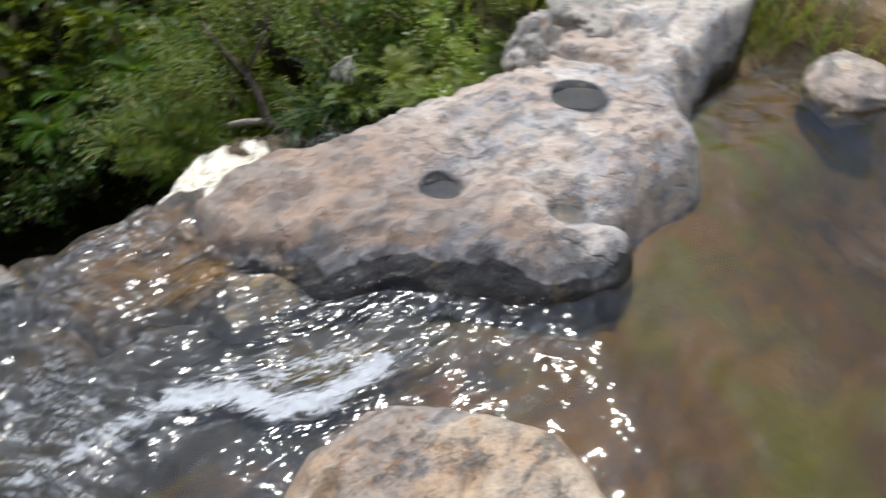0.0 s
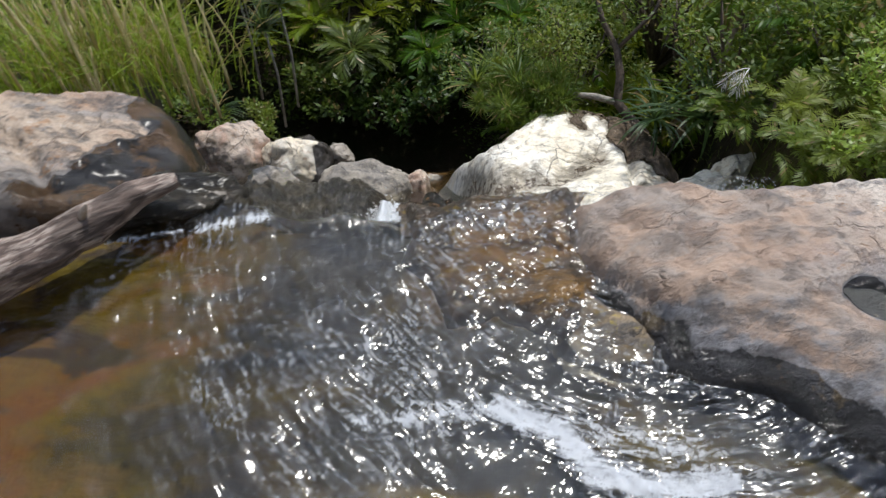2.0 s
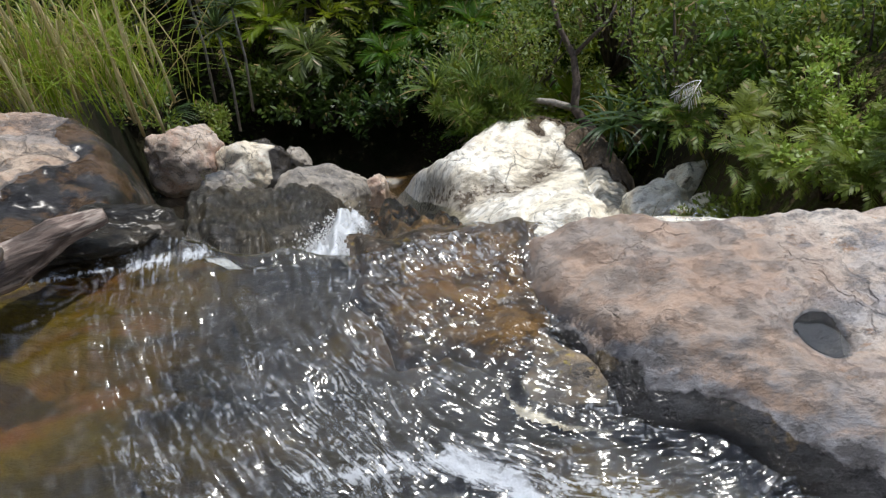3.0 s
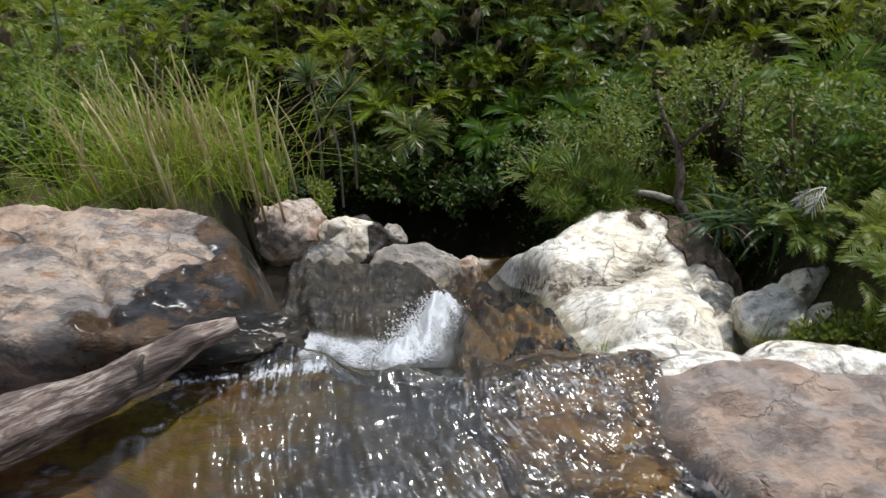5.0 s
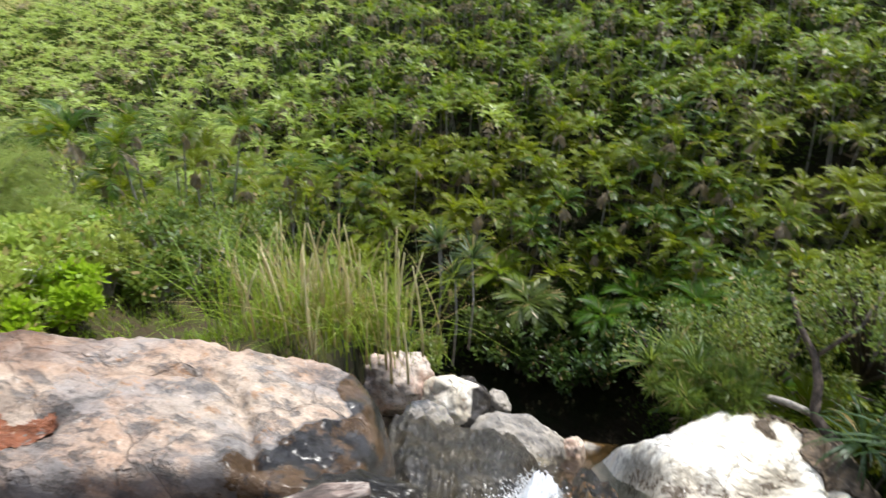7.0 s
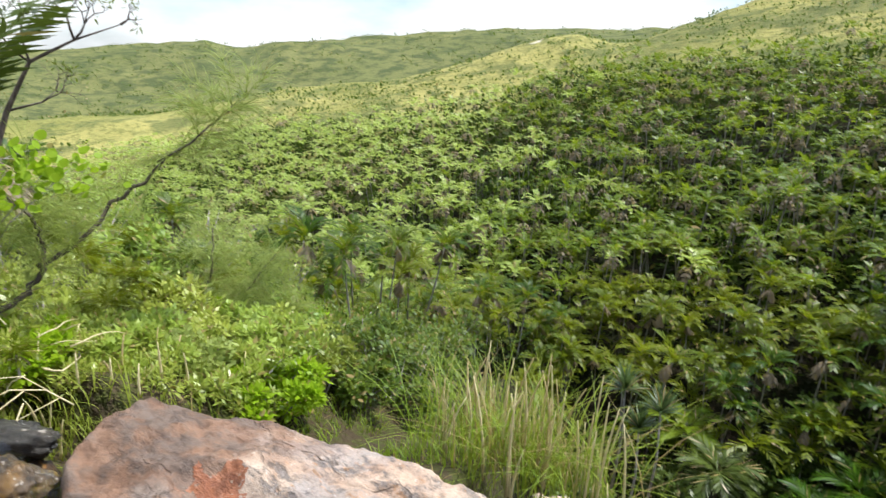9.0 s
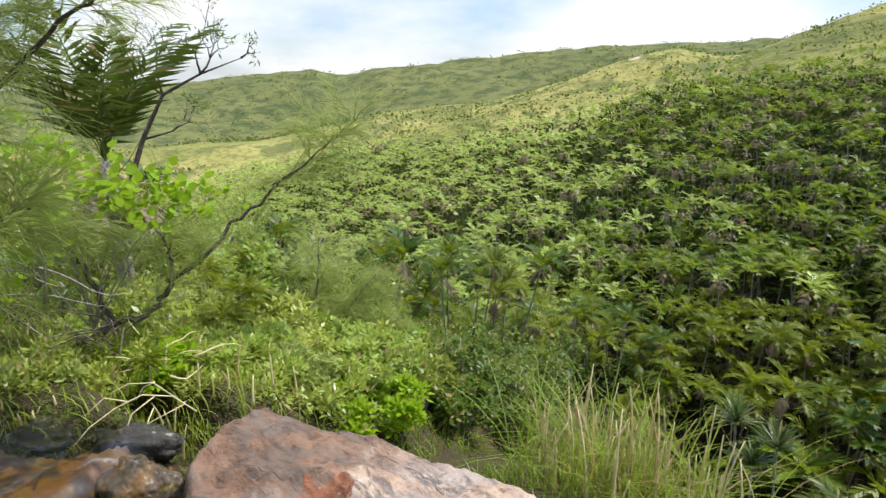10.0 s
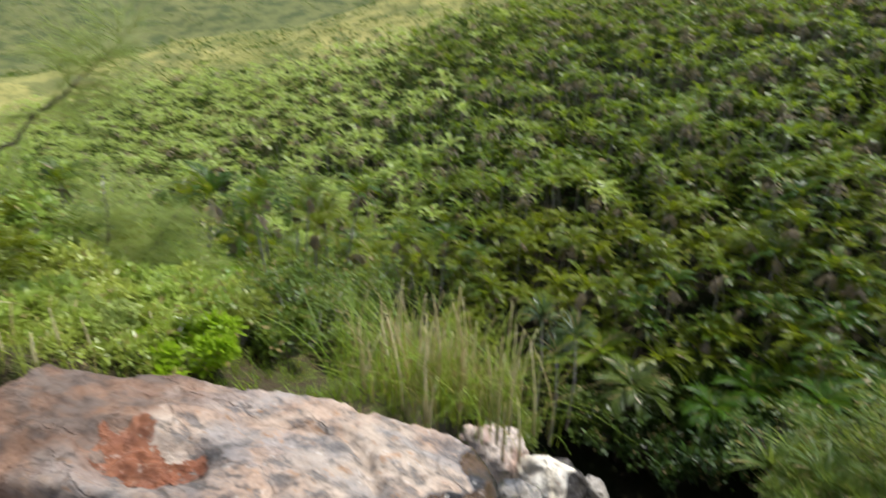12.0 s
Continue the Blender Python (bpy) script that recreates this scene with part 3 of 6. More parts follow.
def scatter(name, material, items):
    """One mesh of many copies: pairs of a Pile of four-cornered faces and a matrix."""
    vs, fs, k, cache = [], [], 0, {}
    for pile, m in items:
        if id(pile) not in cache:
            cache[id(pile)] = (np.array(pile.v, float), np.array(pile.f, np.int64))
        v, f = cache[id(pile)]
        a = np.array(m)
        vs.append(v @ a[:3, :3].T + a[:3, 3])
        fs.append(f + k)
        k += len(v)
    v, f = np.concatenate(vs), np.concatenate(fs)
    me = bpy.data.meshes.new(name)
    me.vertices.add(len(v))
    me.vertices.foreach_set("co", v.astype(np.float32).ravel())
    me.loops.add(f.size)
    me.loops.foreach_set("vertex_index", f.astype(np.int32).ravel())
    me.polygons.add(len(f))
    me.polygons.foreach_set("loop_start", np.arange(0, f.size, 4, dtype=np.int32))
    me.materials.append(material)
    me.update(calc_edges=True)
    me.validate()
    return me


def frond(pile, rng, base, az, elev, length, droop, pairs, leaf, width, hang=0.35, stem=0.012, fwd=0.45, n=7):
    """A feather frond: curved midrib with leaflets on both sides."""
    out = Vector((math.cos(az), math.sin(az), 0))
    side = Vector((-out.y, out.x, 0))
    p, pts, a = Vector(base), [], elev
    for i in range(n + 1):
        pts.append(p.copy())
        a = elev - droop * ((i + 1) / n) ** 1.25
        p = p + (out * math.cos(a) + Vector((0, 0, math.sin(a)))) * (length / n)
    pile.blade(pts, [stem * 2.2 * (1 - 0.8 * i / n) for i in range(n + 1)], side)
    for i in range(pairs):
        s = 0.16 + 0.84 * (i + 0.5) / pairs
        k = min(int(s * n), n - 1)
        q = pts[k].lerp(pts[k + 1], s * n - k)
        t = (pts[k + 1] - pts[k]).normalized()
        ln = leaf * (0.55 + 0.75 * math.sin(math.pi * min(1, s * 0.85 + 0.1))) * rng.uniform(0.85, 1.15)
        for sgn in (-1, 1):
            w = (side * sgn * 0.85 + t * (fwd + 0.5 * s) + Vector((0, 0, rng.uniform(0.1, 0.3) - hang * rng.uniform(0.6, 1.5)))).normalized()
            sd = t.cross(w).cross(w).normalized()
            pile.leaf(q, w, sd, ln, width * rng.uniform(0.8, 1.2))

# ---------------------------------------------------------------- the lie of the land
def interp(table, v):
    a = np.array(table, float)
    return np.interp(v, a[:, 0], a[:, 1])


FOOT = [(-180, 60), (-60, 100), (5, 103), (11.8, 92), (14.5, 88), (19, 79), (23, 75), (29, 71), (39, 81), (45, 94), (50, 108), (60, 125), (80, 140), (180, 60)]
SPUR = [(-180, 1), (-20, 4), (5, 3.2), (15.7, 2.0), (18.7, 2.4), (21.8, 1.6), (26.9, 0.2), (34, -1.5), (44.5, -3.1), (54.7, -5.2), (64, -5.8), (85, -5), (120, 1), (180, 1)]
RIDGE = [(-180, 3), (0, 3), (12.6, 3.0), (17, 3.0), (25, 2.9), (34.3, 1.9), (40.9, 1.4), (43.4, 1.1), (46.5, 0.4), (48.5, 0.3), (50.5, 0.75), (52.4, 0.6), (57, 0.0), (62, -0.5), (70, -0.6), (75, 0.4), (90, 0.4), (120, 2), (180, 3)]


def hillside(x, y):
    return -13.7 + 0.2 * x + 0.27 * y


VIEW = (0.2, 0.67, 1.8)


def drop_factor(x, y):
    """How much farther off and lower the gorge lies than a level floor below the fall would."""
    return 1 + np.clip((y - 4.6) * (0.62 - 0.32 * sm(x, 0.6, 1.6)), 0, 0.95)


def sink(me):
    """Lets a mesh of the lower fall drop away down the gorge."""
    co = np.empty(3 * len(me.vertices), np.float32)
    me.vertices.foreach_get("co", co)
    p = co.reshape(-1, 3).astype(float)
    k = drop_factor(p[:, 0], p[:, 1])[:, None]
    me.vertices.foreach_set("co", (np.array(VIEW) + (p - VIEW) * k).astype(np.float32).ravel())
    me.update()
    return me


def sunk(c):
    """A place down the gorge, and how much larger what lies there is."""
    k = float(drop_factor(np.array(c[0]), np.array(c[1])))
    return tuple(v + (a - v) * k for v, a in zip(VIEW, c)), k


def near_land(x, y, level=False):
    """Stream shelf, fall, lower pool, gorge and the two banks; level: with the floor below the fall not yet sunk."""
    shelf = -0.35 + 0 * x
    fall = -0.35 - 3.4 * sm(y, 2.02, 3.0)
    gorge = np.maximum(fall - 1.25 * np.maximum(0, y - 6.5) if level else fall - 0.95 * np.maximum(0, y - 4.2), -14)
    z = np.where(y < 2.02, shelf, gorge)
    left = -0.5 + 0.68 * sm(-x, 3.0, 4.2) - 0.55 * np.maximum(0, -0.5 * x + 0.86 * y - 3.9)
    wl = sm((-0.75 - 0.36 * np.maximum(y - 2.5, 0)) - x, 0.0, 0.7) * sm(y, 2.0, 2.6)
    z = z * (1 - wl) + left * wl
    right = 0.05 - 0.56 * np.maximum(0, y - 2.3) + 0.12 * np.maximum(0, x - 4.5)
    wr = sm(x if level else x - 0.45 * np.maximum(0, y - 5) - 0.5 * sm(y, 3.2, 4.6), 3.3, 4.9) * sm(y, 1.3, 2.0)
    z = z * (1 - wr) + right * wr
    up = np.maximum(sm(x, 4.7, 5.6) * (0.75 + 0.12 * np.maximum(0, x - 5)), sm(-x, 4.9, 6.2) * (0.52 + 0.06 * np.maximum(0, -x - 5)))
    up = np.maximum(up, sm(-y, 1.3, 2.6) * (0.7 + 0.22 * np.maximum(0, -y - 2)))
    up = np.maximum(up, 0.5 * sm(-0.59 * (x + 4.75) + 0.807 * (y - 1.0), -0.15, 0.25) * sm(-x, 3.2, 3.6) * sm(2.1 - y, 0, 0.3))
    return z + up * np.where(y < 2.02, 1.0, sm(-y, -6.0, -2.0))


def land(x, y):
    r, az = np.hypot(x, y), np.degrees(np.arctan2(-x, y))
    z = np.maximum(near_land(x, y), hillside(x, y) + 0.5 * fbm(x, y, 0.12, 4, 5))
    z = np.minimum(z, 26 + 0 * x)
    foot, spur, ridge = interp(FOOT, az), interp(SPUR, az), interp(RIDGE, az)
    wob = fbm(np.radians(az) * 40, r * 0.02, 1.0, 4, 8)
    zs, zr = 2.1 + 250 * np.tan(np.radians(spur)), 2.1 + 620 * np.tan(np.radians(ridge)) + 2.0 * wob
    fx, fy = -foot * np.sin(np.radians(az)), foot * np.cos(np.radians(az))
    zf = np.minimum(np.maximum(near_land(fx, fy), hillside(fx, fy)), 26)
    far = np.where(r < 150, zf + (np.minimum(zf, zs) - 9 - zf) * sm(r, foot, 165), 0)
    far = np.where(r >= 150, np.minimum(zf, zs) - 9 + (zs - np.minimum(zf, zs) + 9) * sm(r, 165, 250), far)
    far = np.where(r > 250, zs + (np.minimum(zs, zr) - 14 - zs) * sm(r, 250, 380), far)
    far = np.where(r > 380, np.minimum(zs, zr) - 14 + (zr - np.minimum(zs, zr) + 14) * sm(r, 380, 620), far)
    far = np.where(r > 620, zr + (-42 - zr) * sm(r, 620, 1200), far)
    far = far + np.where(r < 1100, 3.2, 0) * fbm(x, y, 0.022, 5, 21) * sm(r, foot, foot + 30) * (0.4 + sm(r, 60, 300))
    return np.where(r > foot, far, z)


PATCH = (-5.4, 4.9, -1.5, 6.9)


def bed_inner(x, y):
    """How far a place lies inside the bare rock floor, in metres."""
    x0, x1, y0, y1 = PATCH
    bank = 0.59 * (x + 4.75) - 0.807 * (y - 1.0) + 0.12 * np.sin(5 * x)
    bank = np.where(x < -3.2, bank, 9.0)
    upper = np.minimum(bank, np.minimum(np.minimum(x - x0, x1 - x), np.minimum(y - y0, 2.3 + 0.25 * sm(x, -1.5, -0.5) - y)))
    lower = np.minimum(np.minimum(x + 0.55 + 0.36 * np.maximum(y - 2.5, 0) + 0.5, 3.4 - x), np.minimum(y - 1.5, y1 - y))
    return np.maximum(upper, lower)



def make_ground():
    rr = np.concatenate([np.linspace(0.3, 12, 90), np.geomspace(12.2, 4200, 190)])
    an = np.concatenate([np.linspace(-180, -60, 90, endpoint=False), np.linspace(-60, 90, 330, endpoint=False), np.linspace(90, 180, 70)])
    r, a = np.meshgrid(rr, np.radians(an), indexing="ij")
    x, y = -r * np.sin(a), r * np.cos(a)
    z = land(x, y)
    z = z - 0.5 * sm(bed_inner(x, y), 0.05, 0.5)
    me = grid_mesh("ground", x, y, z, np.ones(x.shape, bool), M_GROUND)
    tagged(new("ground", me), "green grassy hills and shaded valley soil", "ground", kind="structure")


make_ground()


def lip(x):
    """Where the stream shelf breaks off."""
    return 2.0 + 0.16 * fbm(x, 0 * x, 2.3, 4, 4)


def bed_height(x, y):
    """The rock floor of the stream and of the fall below it."""
    z = near_land(x, y, True)
    shelf = -0.06 - 0.10 * sm(x, 1.4, 2.4) - 0.22 * sm(x, 2.6, 3.6) * sm(-y, -0.9, -0.2)
    shelf = shelf + 0.075 * sm(1.15 - y, 0.0, 0.5) * sm(-x, -0.6, 0.1)
    shelf = shelf - 0.10 * np.exp(-(((x + 0.95) / 0.5) ** 2 + ((y - 1.62) / 0.22) ** 2))
    shelf = shelf + 0.13 * sm(-x + 0.1 * np.sin(6 * y), 3.50, 3.66) - 0.07 * sm(-x, 3.0, 3.2) + 0.03 * sm(-x, 4.1, 4.9) + 0.05 * fbm(x, y, 3.5, 4, 37) * sm(-x, 3.2, 3.6) + 0.22 * sm(-y, 0.9, 1.6)
    shelf = shelf + 0.5 * sm(x, 4.3, 4.9) + 0.05 * sm(-x, 4.8, 5.4)
    shelf = shelf + 0.035 * fbm(x, y, 2.4, 5, 31) + 0.012 * fbm(x, y, 11, 3, 32)
    edge = lip(x)
    on = sm(edge - y, -0.07, 0.03)
    rocky = z + 0.10 * fbm(x, y, 1.6, 5, 41) * sm(y, 2.2, 3.0)
    return np.where(y < 2.4, shelf * on + rocky * (1 - on), rocky)


def make_bed():
    x0, x1, y0, y1 = PATCH
    x, y = grid(x0, x1, y0, y1, 0.035)
    me = sink(grid_mesh("stream_bed", x, y, bed_height(x, y), bed_inner(x, y) > 0, M_BED))
    tagged(new("stream_bed", me), "wet orange and slate bedrock under shallow water", "stream bed", kind="structure")


make_bed()


# ---------------------------------------------------------------- water
def add_flow(me):
    """Coordinates along and across the current, which turns round the rock's corner, for ripples and strands."""
    co = np.empty(3 * len(me.vertices), np.float32)
    me.vertices.foreach_get("co", co)
    x, y = co[0::3].astype(float), co[1::3].astype(float)
    x, y = x + 0.05 * fbm(x, y, 4, 3, 57), y + 0.05 * fbm(x, y, 4, 3, 58)
    away, round_ = np.hypot(x - 1.25, y - 2.1), np.arctan2(y - 2.1, x - 1.25)
    flow = np.stack([away * 70, round_ * 15, 0 * x], -1).astype(np.float32)
    me.attributes.new("flow", "FLOAT_VECTOR", "POINT").data.foreach_set("vector", flow.ravel())


def make_stream_water():
    x, y = np.meshgrid(np.concatenate([np.arange(-5.2, -1.1, 0.024), np.arange(-1.1, 1.9, 0.0068), np.arange(1.9, 4.6, 0.02)]),
                       np.concatenate([np.arange(-1.2, 0.5, 0.022), np.arange(0.5, 2.15, 0.0068)]))
    lvl = 0.0 + 0.045 * sm(x, 0.9, 1.7) + 0.085 * sm(-x + 0.1 * np.sin(6 * y), 3.48, 3.7) + 0.06 * sm(-x, 4.1, 4.8)
    rush = sm(x + 0.5 * fbm(x, y, 2.2, 3, 64), -0.95, -0.15) * sm(-x, -2.3, -1.3) * sm(y - 0.18 * np.sin(3 * x), 0.62, 0.98)
    rush = np.maximum(rush, 0.6 * np.exp(-(line_distance(x, y, [(2.1, 0.2), (1.65, 0.45), (1.35, 0.72), (1.0, 0.9)]) / 0.26) ** 2))
    left = sm(-x, 3.2, 3.4)
    wx, wy = x + 0.06 * fbm(x, y, 5, 2, 57), y + 0.06 * fbm(x, y, 5, 2, 58)
    # the current turns from the pool round the rock's corner to the lip
    turn, round_ = np.hypot(wx - 1.25, wy - 2.1), np.arctan2(wy - 2.1, wx - 1.25)
    streak = fbm(turn * 30, round_ * 8, 1.0, 3, 51)
    cross = 0.25 - np.abs(fbm(turn * 9, round_ * 25, 1.0, 2, 55))
    chop = 0.26 - np.abs(fbm(wx, wy, 46.0, 2, 52))
    swell = fbm(x, y, 4.0, 2, 53)
    flow = 0.0105 * streak + 0.0045 * cross + 0.0025 * chop + 0.024 * swell
    soft = 0.016 * fbm(x + 0.5 * y, y - 0.5 * x, 5.0, 2, 54) + 0.006 * (0.2 - np.abs(fbm(x, y * 1.6, 13.0, 2, 56)))
    soft = soft + 0.0035 * fbm(x + 0.6 * y, y, 20.0, 2, 60)
    soft = soft + (0.010 * fbm(x + 0.4 * y, 1.7 * y - 0.6 * x, 8.0, 2, 62) + 0.004 * fbm(x, 1.5 * y, 26.0, 2, 63)) * np.maximum(sm(x, 1.2, 1.6), sm(-x, 0.2, 0.5))
    z = lvl + flow * np.maximum(rush, 0.5 * left) + soft
    z = z + 0.014 * np.sin(10 * (x - 1.05) + 7 * (y - 0.9)) * rush * np.exp(-(((x - 0.9) / 0.45) ** 2 + ((y - 0.95) / 0.2) ** 2))
    over = y - lip(x) + 0.015
    z = z - np.where(over > 0, 6.0 * over ** 2 + 0.8 * over, 0)
    me = grid_mesh("water", x, y, z, ((y < 1.8) | ((x < 1.05) & (x > -0.7))) & ((x < 1.3) | (y < 1.2)) & ((y > 0.25) | (x < -0.25) | (x > 1.2)), M_STREAM, np.clip(np.maximum(rush, 0.6 * left), 0, 1), "rush")
    add_flow(me)
    tagged(new("water", me), "clear shallow stream water with bright ripples", "water", kind="structure")
    return x, y, z, rush, rush * sm(np.maximum(0.30 - np.abs(streak), 0.8 * cross + 0.1) + 0.5 * fbm(x, y, 4, 3, 59), 0.23, 0.46)


WX, WY, WZ, RUSH, GLINT_STREAKS = make_stream_water()


def make_foam():
    """Torn white water on the chute below the pool, and reflected sky painted as pale strands."""
    cov = np.exp(-(line_distance(WX, WY, [(1.12, 0.88), (0.92, 0.89), (0.78, 0.95), (0.73, 1.07), (0.55, 1.15)]) / 0.06) ** 2)
    cov = np.maximum(cov, 0.62 * np.exp(-(line_distance(WX, WY, [(1.05, 0.98), (0.85, 1.04), (0.5, 1.17), (0.15, 1.15)]) / 0.09) ** 2))
    cov = np.maximum(cov, 0.42 * np.exp(-(line_distance(WX, WY, [(1.7, 0.55), (1.4, 0.75), (1.15, 0.95)]) / 0.1) ** 2))
    cov = np.maximum(cov, 0.7 * np.exp(-(line_distance(WX, WY, [(-0.42, 1.95), (-0.2, 1.99)]) / 0.05) ** 2))
    cov = np.maximum(cov, 0.6 * np.exp(-(line_distance(WX, WY, [(-0.85, 1.9), (-0.5, 1.95)]) / 0.02) ** 2))
    cov = np.maximum(cov, 0.42 * np.exp(-(line_distance(WX, WY, [(-3.58, 1.66), (-3.63, 1.55), (-3.6, 1.45)]) / 0.05) ** 2))
    # ripple glints put in as streaks of foam cover
    cov = np.maximum(cov, GLINT_STREAKS * (0.40 + 0.22 * np.exp(-(((WX - 0.55) / 0.6) ** 2 + ((WY - 1.08) / 0.22) ** 2))))
    # thin strands all over the rapids: sky reflections and froth painted as foam
    cov = np.maximum(cov, 0.355 * sm(RUSH, 0.2, 0.9) * sm(WX, -1.0, -0.3) * (0.9 + 0.9 * fbm(WX, WY, 3.0, 3, 66)))
    lift = 0.004 + 0.022 * cov * (0.5 + fbm(WX, WY, 26, 3, 61))
    me = grid_mesh("foam", WX, WY, WZ + lift, cov > 0.2, M_FOAM, cov)
    add_flow(me)
    tagged(new("foam", me), "white churned water on the chute, with sky glints painted over the rapids", "white water", kind="stuff")


make_foam()


def make_lower_water():
    x, y = grid(-2.6, 1.9, 3.4, 6.2, 0.022)
    z = -3.56 + 0.05 * fbm(x, y, 3.5, 4, 71)
    me = sink(grid_mesh("water", x, y, z, np.ones(x.shape, bool), M_WATER))
    tagged(new("lower_pool_water", me), "dark churning pool under the fall", "water", kind="structure")
    cov = np.exp(-(line_distance(x, y, [(0.1, 4.85), (-0.2, 4.7), (-0.75, 4.75), (-1.5, 4.85)]) / 0.2) ** 2) * (0.75 + 0.9 * fbm(x, y, 3, 3, 3))
    jet = np.exp(-(line_distance(x, y, [(0.28, 5.28), (0.12, 5.05), (-0.1, 4.8), (-0.3, 4.65)]) / 0.17) ** 2)
    cov = np.maximum(cov, jet)
    peak = np.exp(-(line_distance(x, y, [(0.26, 5.24), (0.10, 5.02), (-0.12, 4.80)]) / 0.2) ** 2) * sm(x, -0.30, 0.25)
    cov = np.maximum(cov, 1.2 * peak * (0.9 + 0.9 * fbm(x, y, 8, 3, 17)))
    me = sink(grid_mesh("foam", x, y, z + 0.03 + 0.1 * cov + jet * (0.10 + 0.22 * fbm(x, y, 7, 4, 15)) + peak * (0.13 + 0.36 * fbm(x, y, 10, 4, 16)), cov > 0.1, M_SPLASH, cov))
    tagged(new("pool_foam", me), "white foam on the lower pool", "white water", kind="stuff")


make_lower_water()


def make_splash():
    """The thrown-up jet where the stream lands: a torn mass with drops."""
    rng = random.Random(5)
    pile = Pile()
    for i in range(6000):
        s = rng.random() ** 0.7
        a = Vector((-0.52, 4.55, -3.55)).lerp(Vector((0.24, 5.22, -3.36)), s)
        high = rng.random() ** 1.2
        lobe = 0.7 + 0.5 * math.sin(9 * s + 1.0) * math.sin(23 * s)
        a += Vector((rng.gauss(0, 0.085), rng.gauss(0, 0.09), high * lobe * (0.06 + 0.26 * s * s) + rng.gauss(0, 0.02)))
        if rng.random() < 0.10:
            a += Vector((rng.gauss(0, 0.12), rng.gauss(0, 0.1), abs(rng.gauss(0, 0.08))))
        r = rng.uniform(0.004, 0.016) * (0.5 if rng.random() < 0.4 else 1.0)
        m = Matrix.Translation(a) @ Euler((rng.gauss(0, 0.7), rng.gauss(0, 0.7), rng.random() * 6)).to_matrix().to_4x4() @ Matrix.Diagonal((r, r * rng.uniform(0.6, 1.2), r * rng.uniform(0.8, 1.6), 1))
        k = len(pile.v)
        pile.v += [tuple(m @ Vector(p)) for p in ((1, 0, -0.2), (0, 0.9, 0.4), (-1, 0.1, -0.2), (0, -0.9, 0.3), (0, 0, 0.8))]
        pile.f += [(k, k + 1, k + 4), (k + 1, k + 2, k + 4), (k + 2, k + 3, k + 4), (k + 3, k, k + 4)]
    n = Nodes("spray")
    p = n.add("BsdfPrincipled", Base_Color=(0.97, 0.97, 0.97), Roughness=0.4, Subsurface_Weight=1.0, Subsurface_Radius=(1, 1, 1), Subsurface_Scale=0.12)
    tl = n.add("BsdfTranslucent", Color=(0.97, 0.97, 0.97))
    mx = n.add("MixShader", Fac=0.5)
    n.put(mx.inputs[1], p.outputs[0])
    n.put(mx.inputs[2], tl.outputs[0])
    tagged(new("splash", sink(pile.mesh("splash", n.done(mx.outputs[0]), True))), "white spray thrown up where the stream lands", "splash", kind="stuff")


make_splash()


# ---------------------------------------------------------------- rocks
RIGHT = [(0.9, 2.0), (0.85, 1.72), (0.95, 1.5), (1.02, 1.36), (0.98, 1.24), (1.03, 1.15), (1.18, 1.10), (1.33, 1.04), (1.5, 0.88), (1.66, 0.71), (1.84, 0.6), (2.03, 0.55), (2.2, 0.62), (2.29, 0.72), (2.57, 0.73), (2.92, 0.76), (3.15, 0.87), (3.44, 1.18), (4.15, 1.38), (4.7, 1.6), (4.6, 2.4), (3.6, 2.4), (3.1, 2.12), (2.71, 1.98), (2.31, 1.96), (1.6, 1.97), (1.1, 2.02)]
PITS = [(1.24, 1.6, 0.07, 0.028, 0.04, 0.3), (1.745, 1.345, 0.082, 0.062, 0.085, -0.5), (2.70, 1.46, 0.13, 0.085, 0.07, -0.5), (2.08, 0.95, 0.085, 0.06, 0.035, -0.4), (2.20, 0.80, 0.07, 0.03, 0.05, -0.6), (1.95, 0.68, 0.08, 0.03, 0.05, -0.3), (2.3, 1.15, 0.03, 0.014, 0.03, 0), (2.7, 1.1, 0.045, 0.014, 0.03, 0), (3.25, 1.05, 0.05, 0.03, 0.06, 0.5), (3.1, 1.02, 0.04, 0.03, 0.05, 0.2), (3.5, 1.75, 0.12, 0.06, 0.05, 0)]


FRONT = [(1.03, 1.2), (1.2, 1.08), (1.4, 0.97), (1.6, 0.76), (1.84, 0.6), (2.03, 0.55), (2.2, 0.6), (2.32, 0.72), (2.9, 0.76)]


def right_top(x, y):
    return 0.05 + 0.12 * sm(x, 0.88, 1.25) + 0.05 * sm(1.35 - y, 0, 0.5) * sm(x, 1.25, 1.8) + 0.12 * sm(x, 2.9, 3.8) - 0.03 * sm(y, 1.6, 2.0) - 0.16 * np.exp(-(line_distance(x, y, FRONT) / 0.2) ** 2)


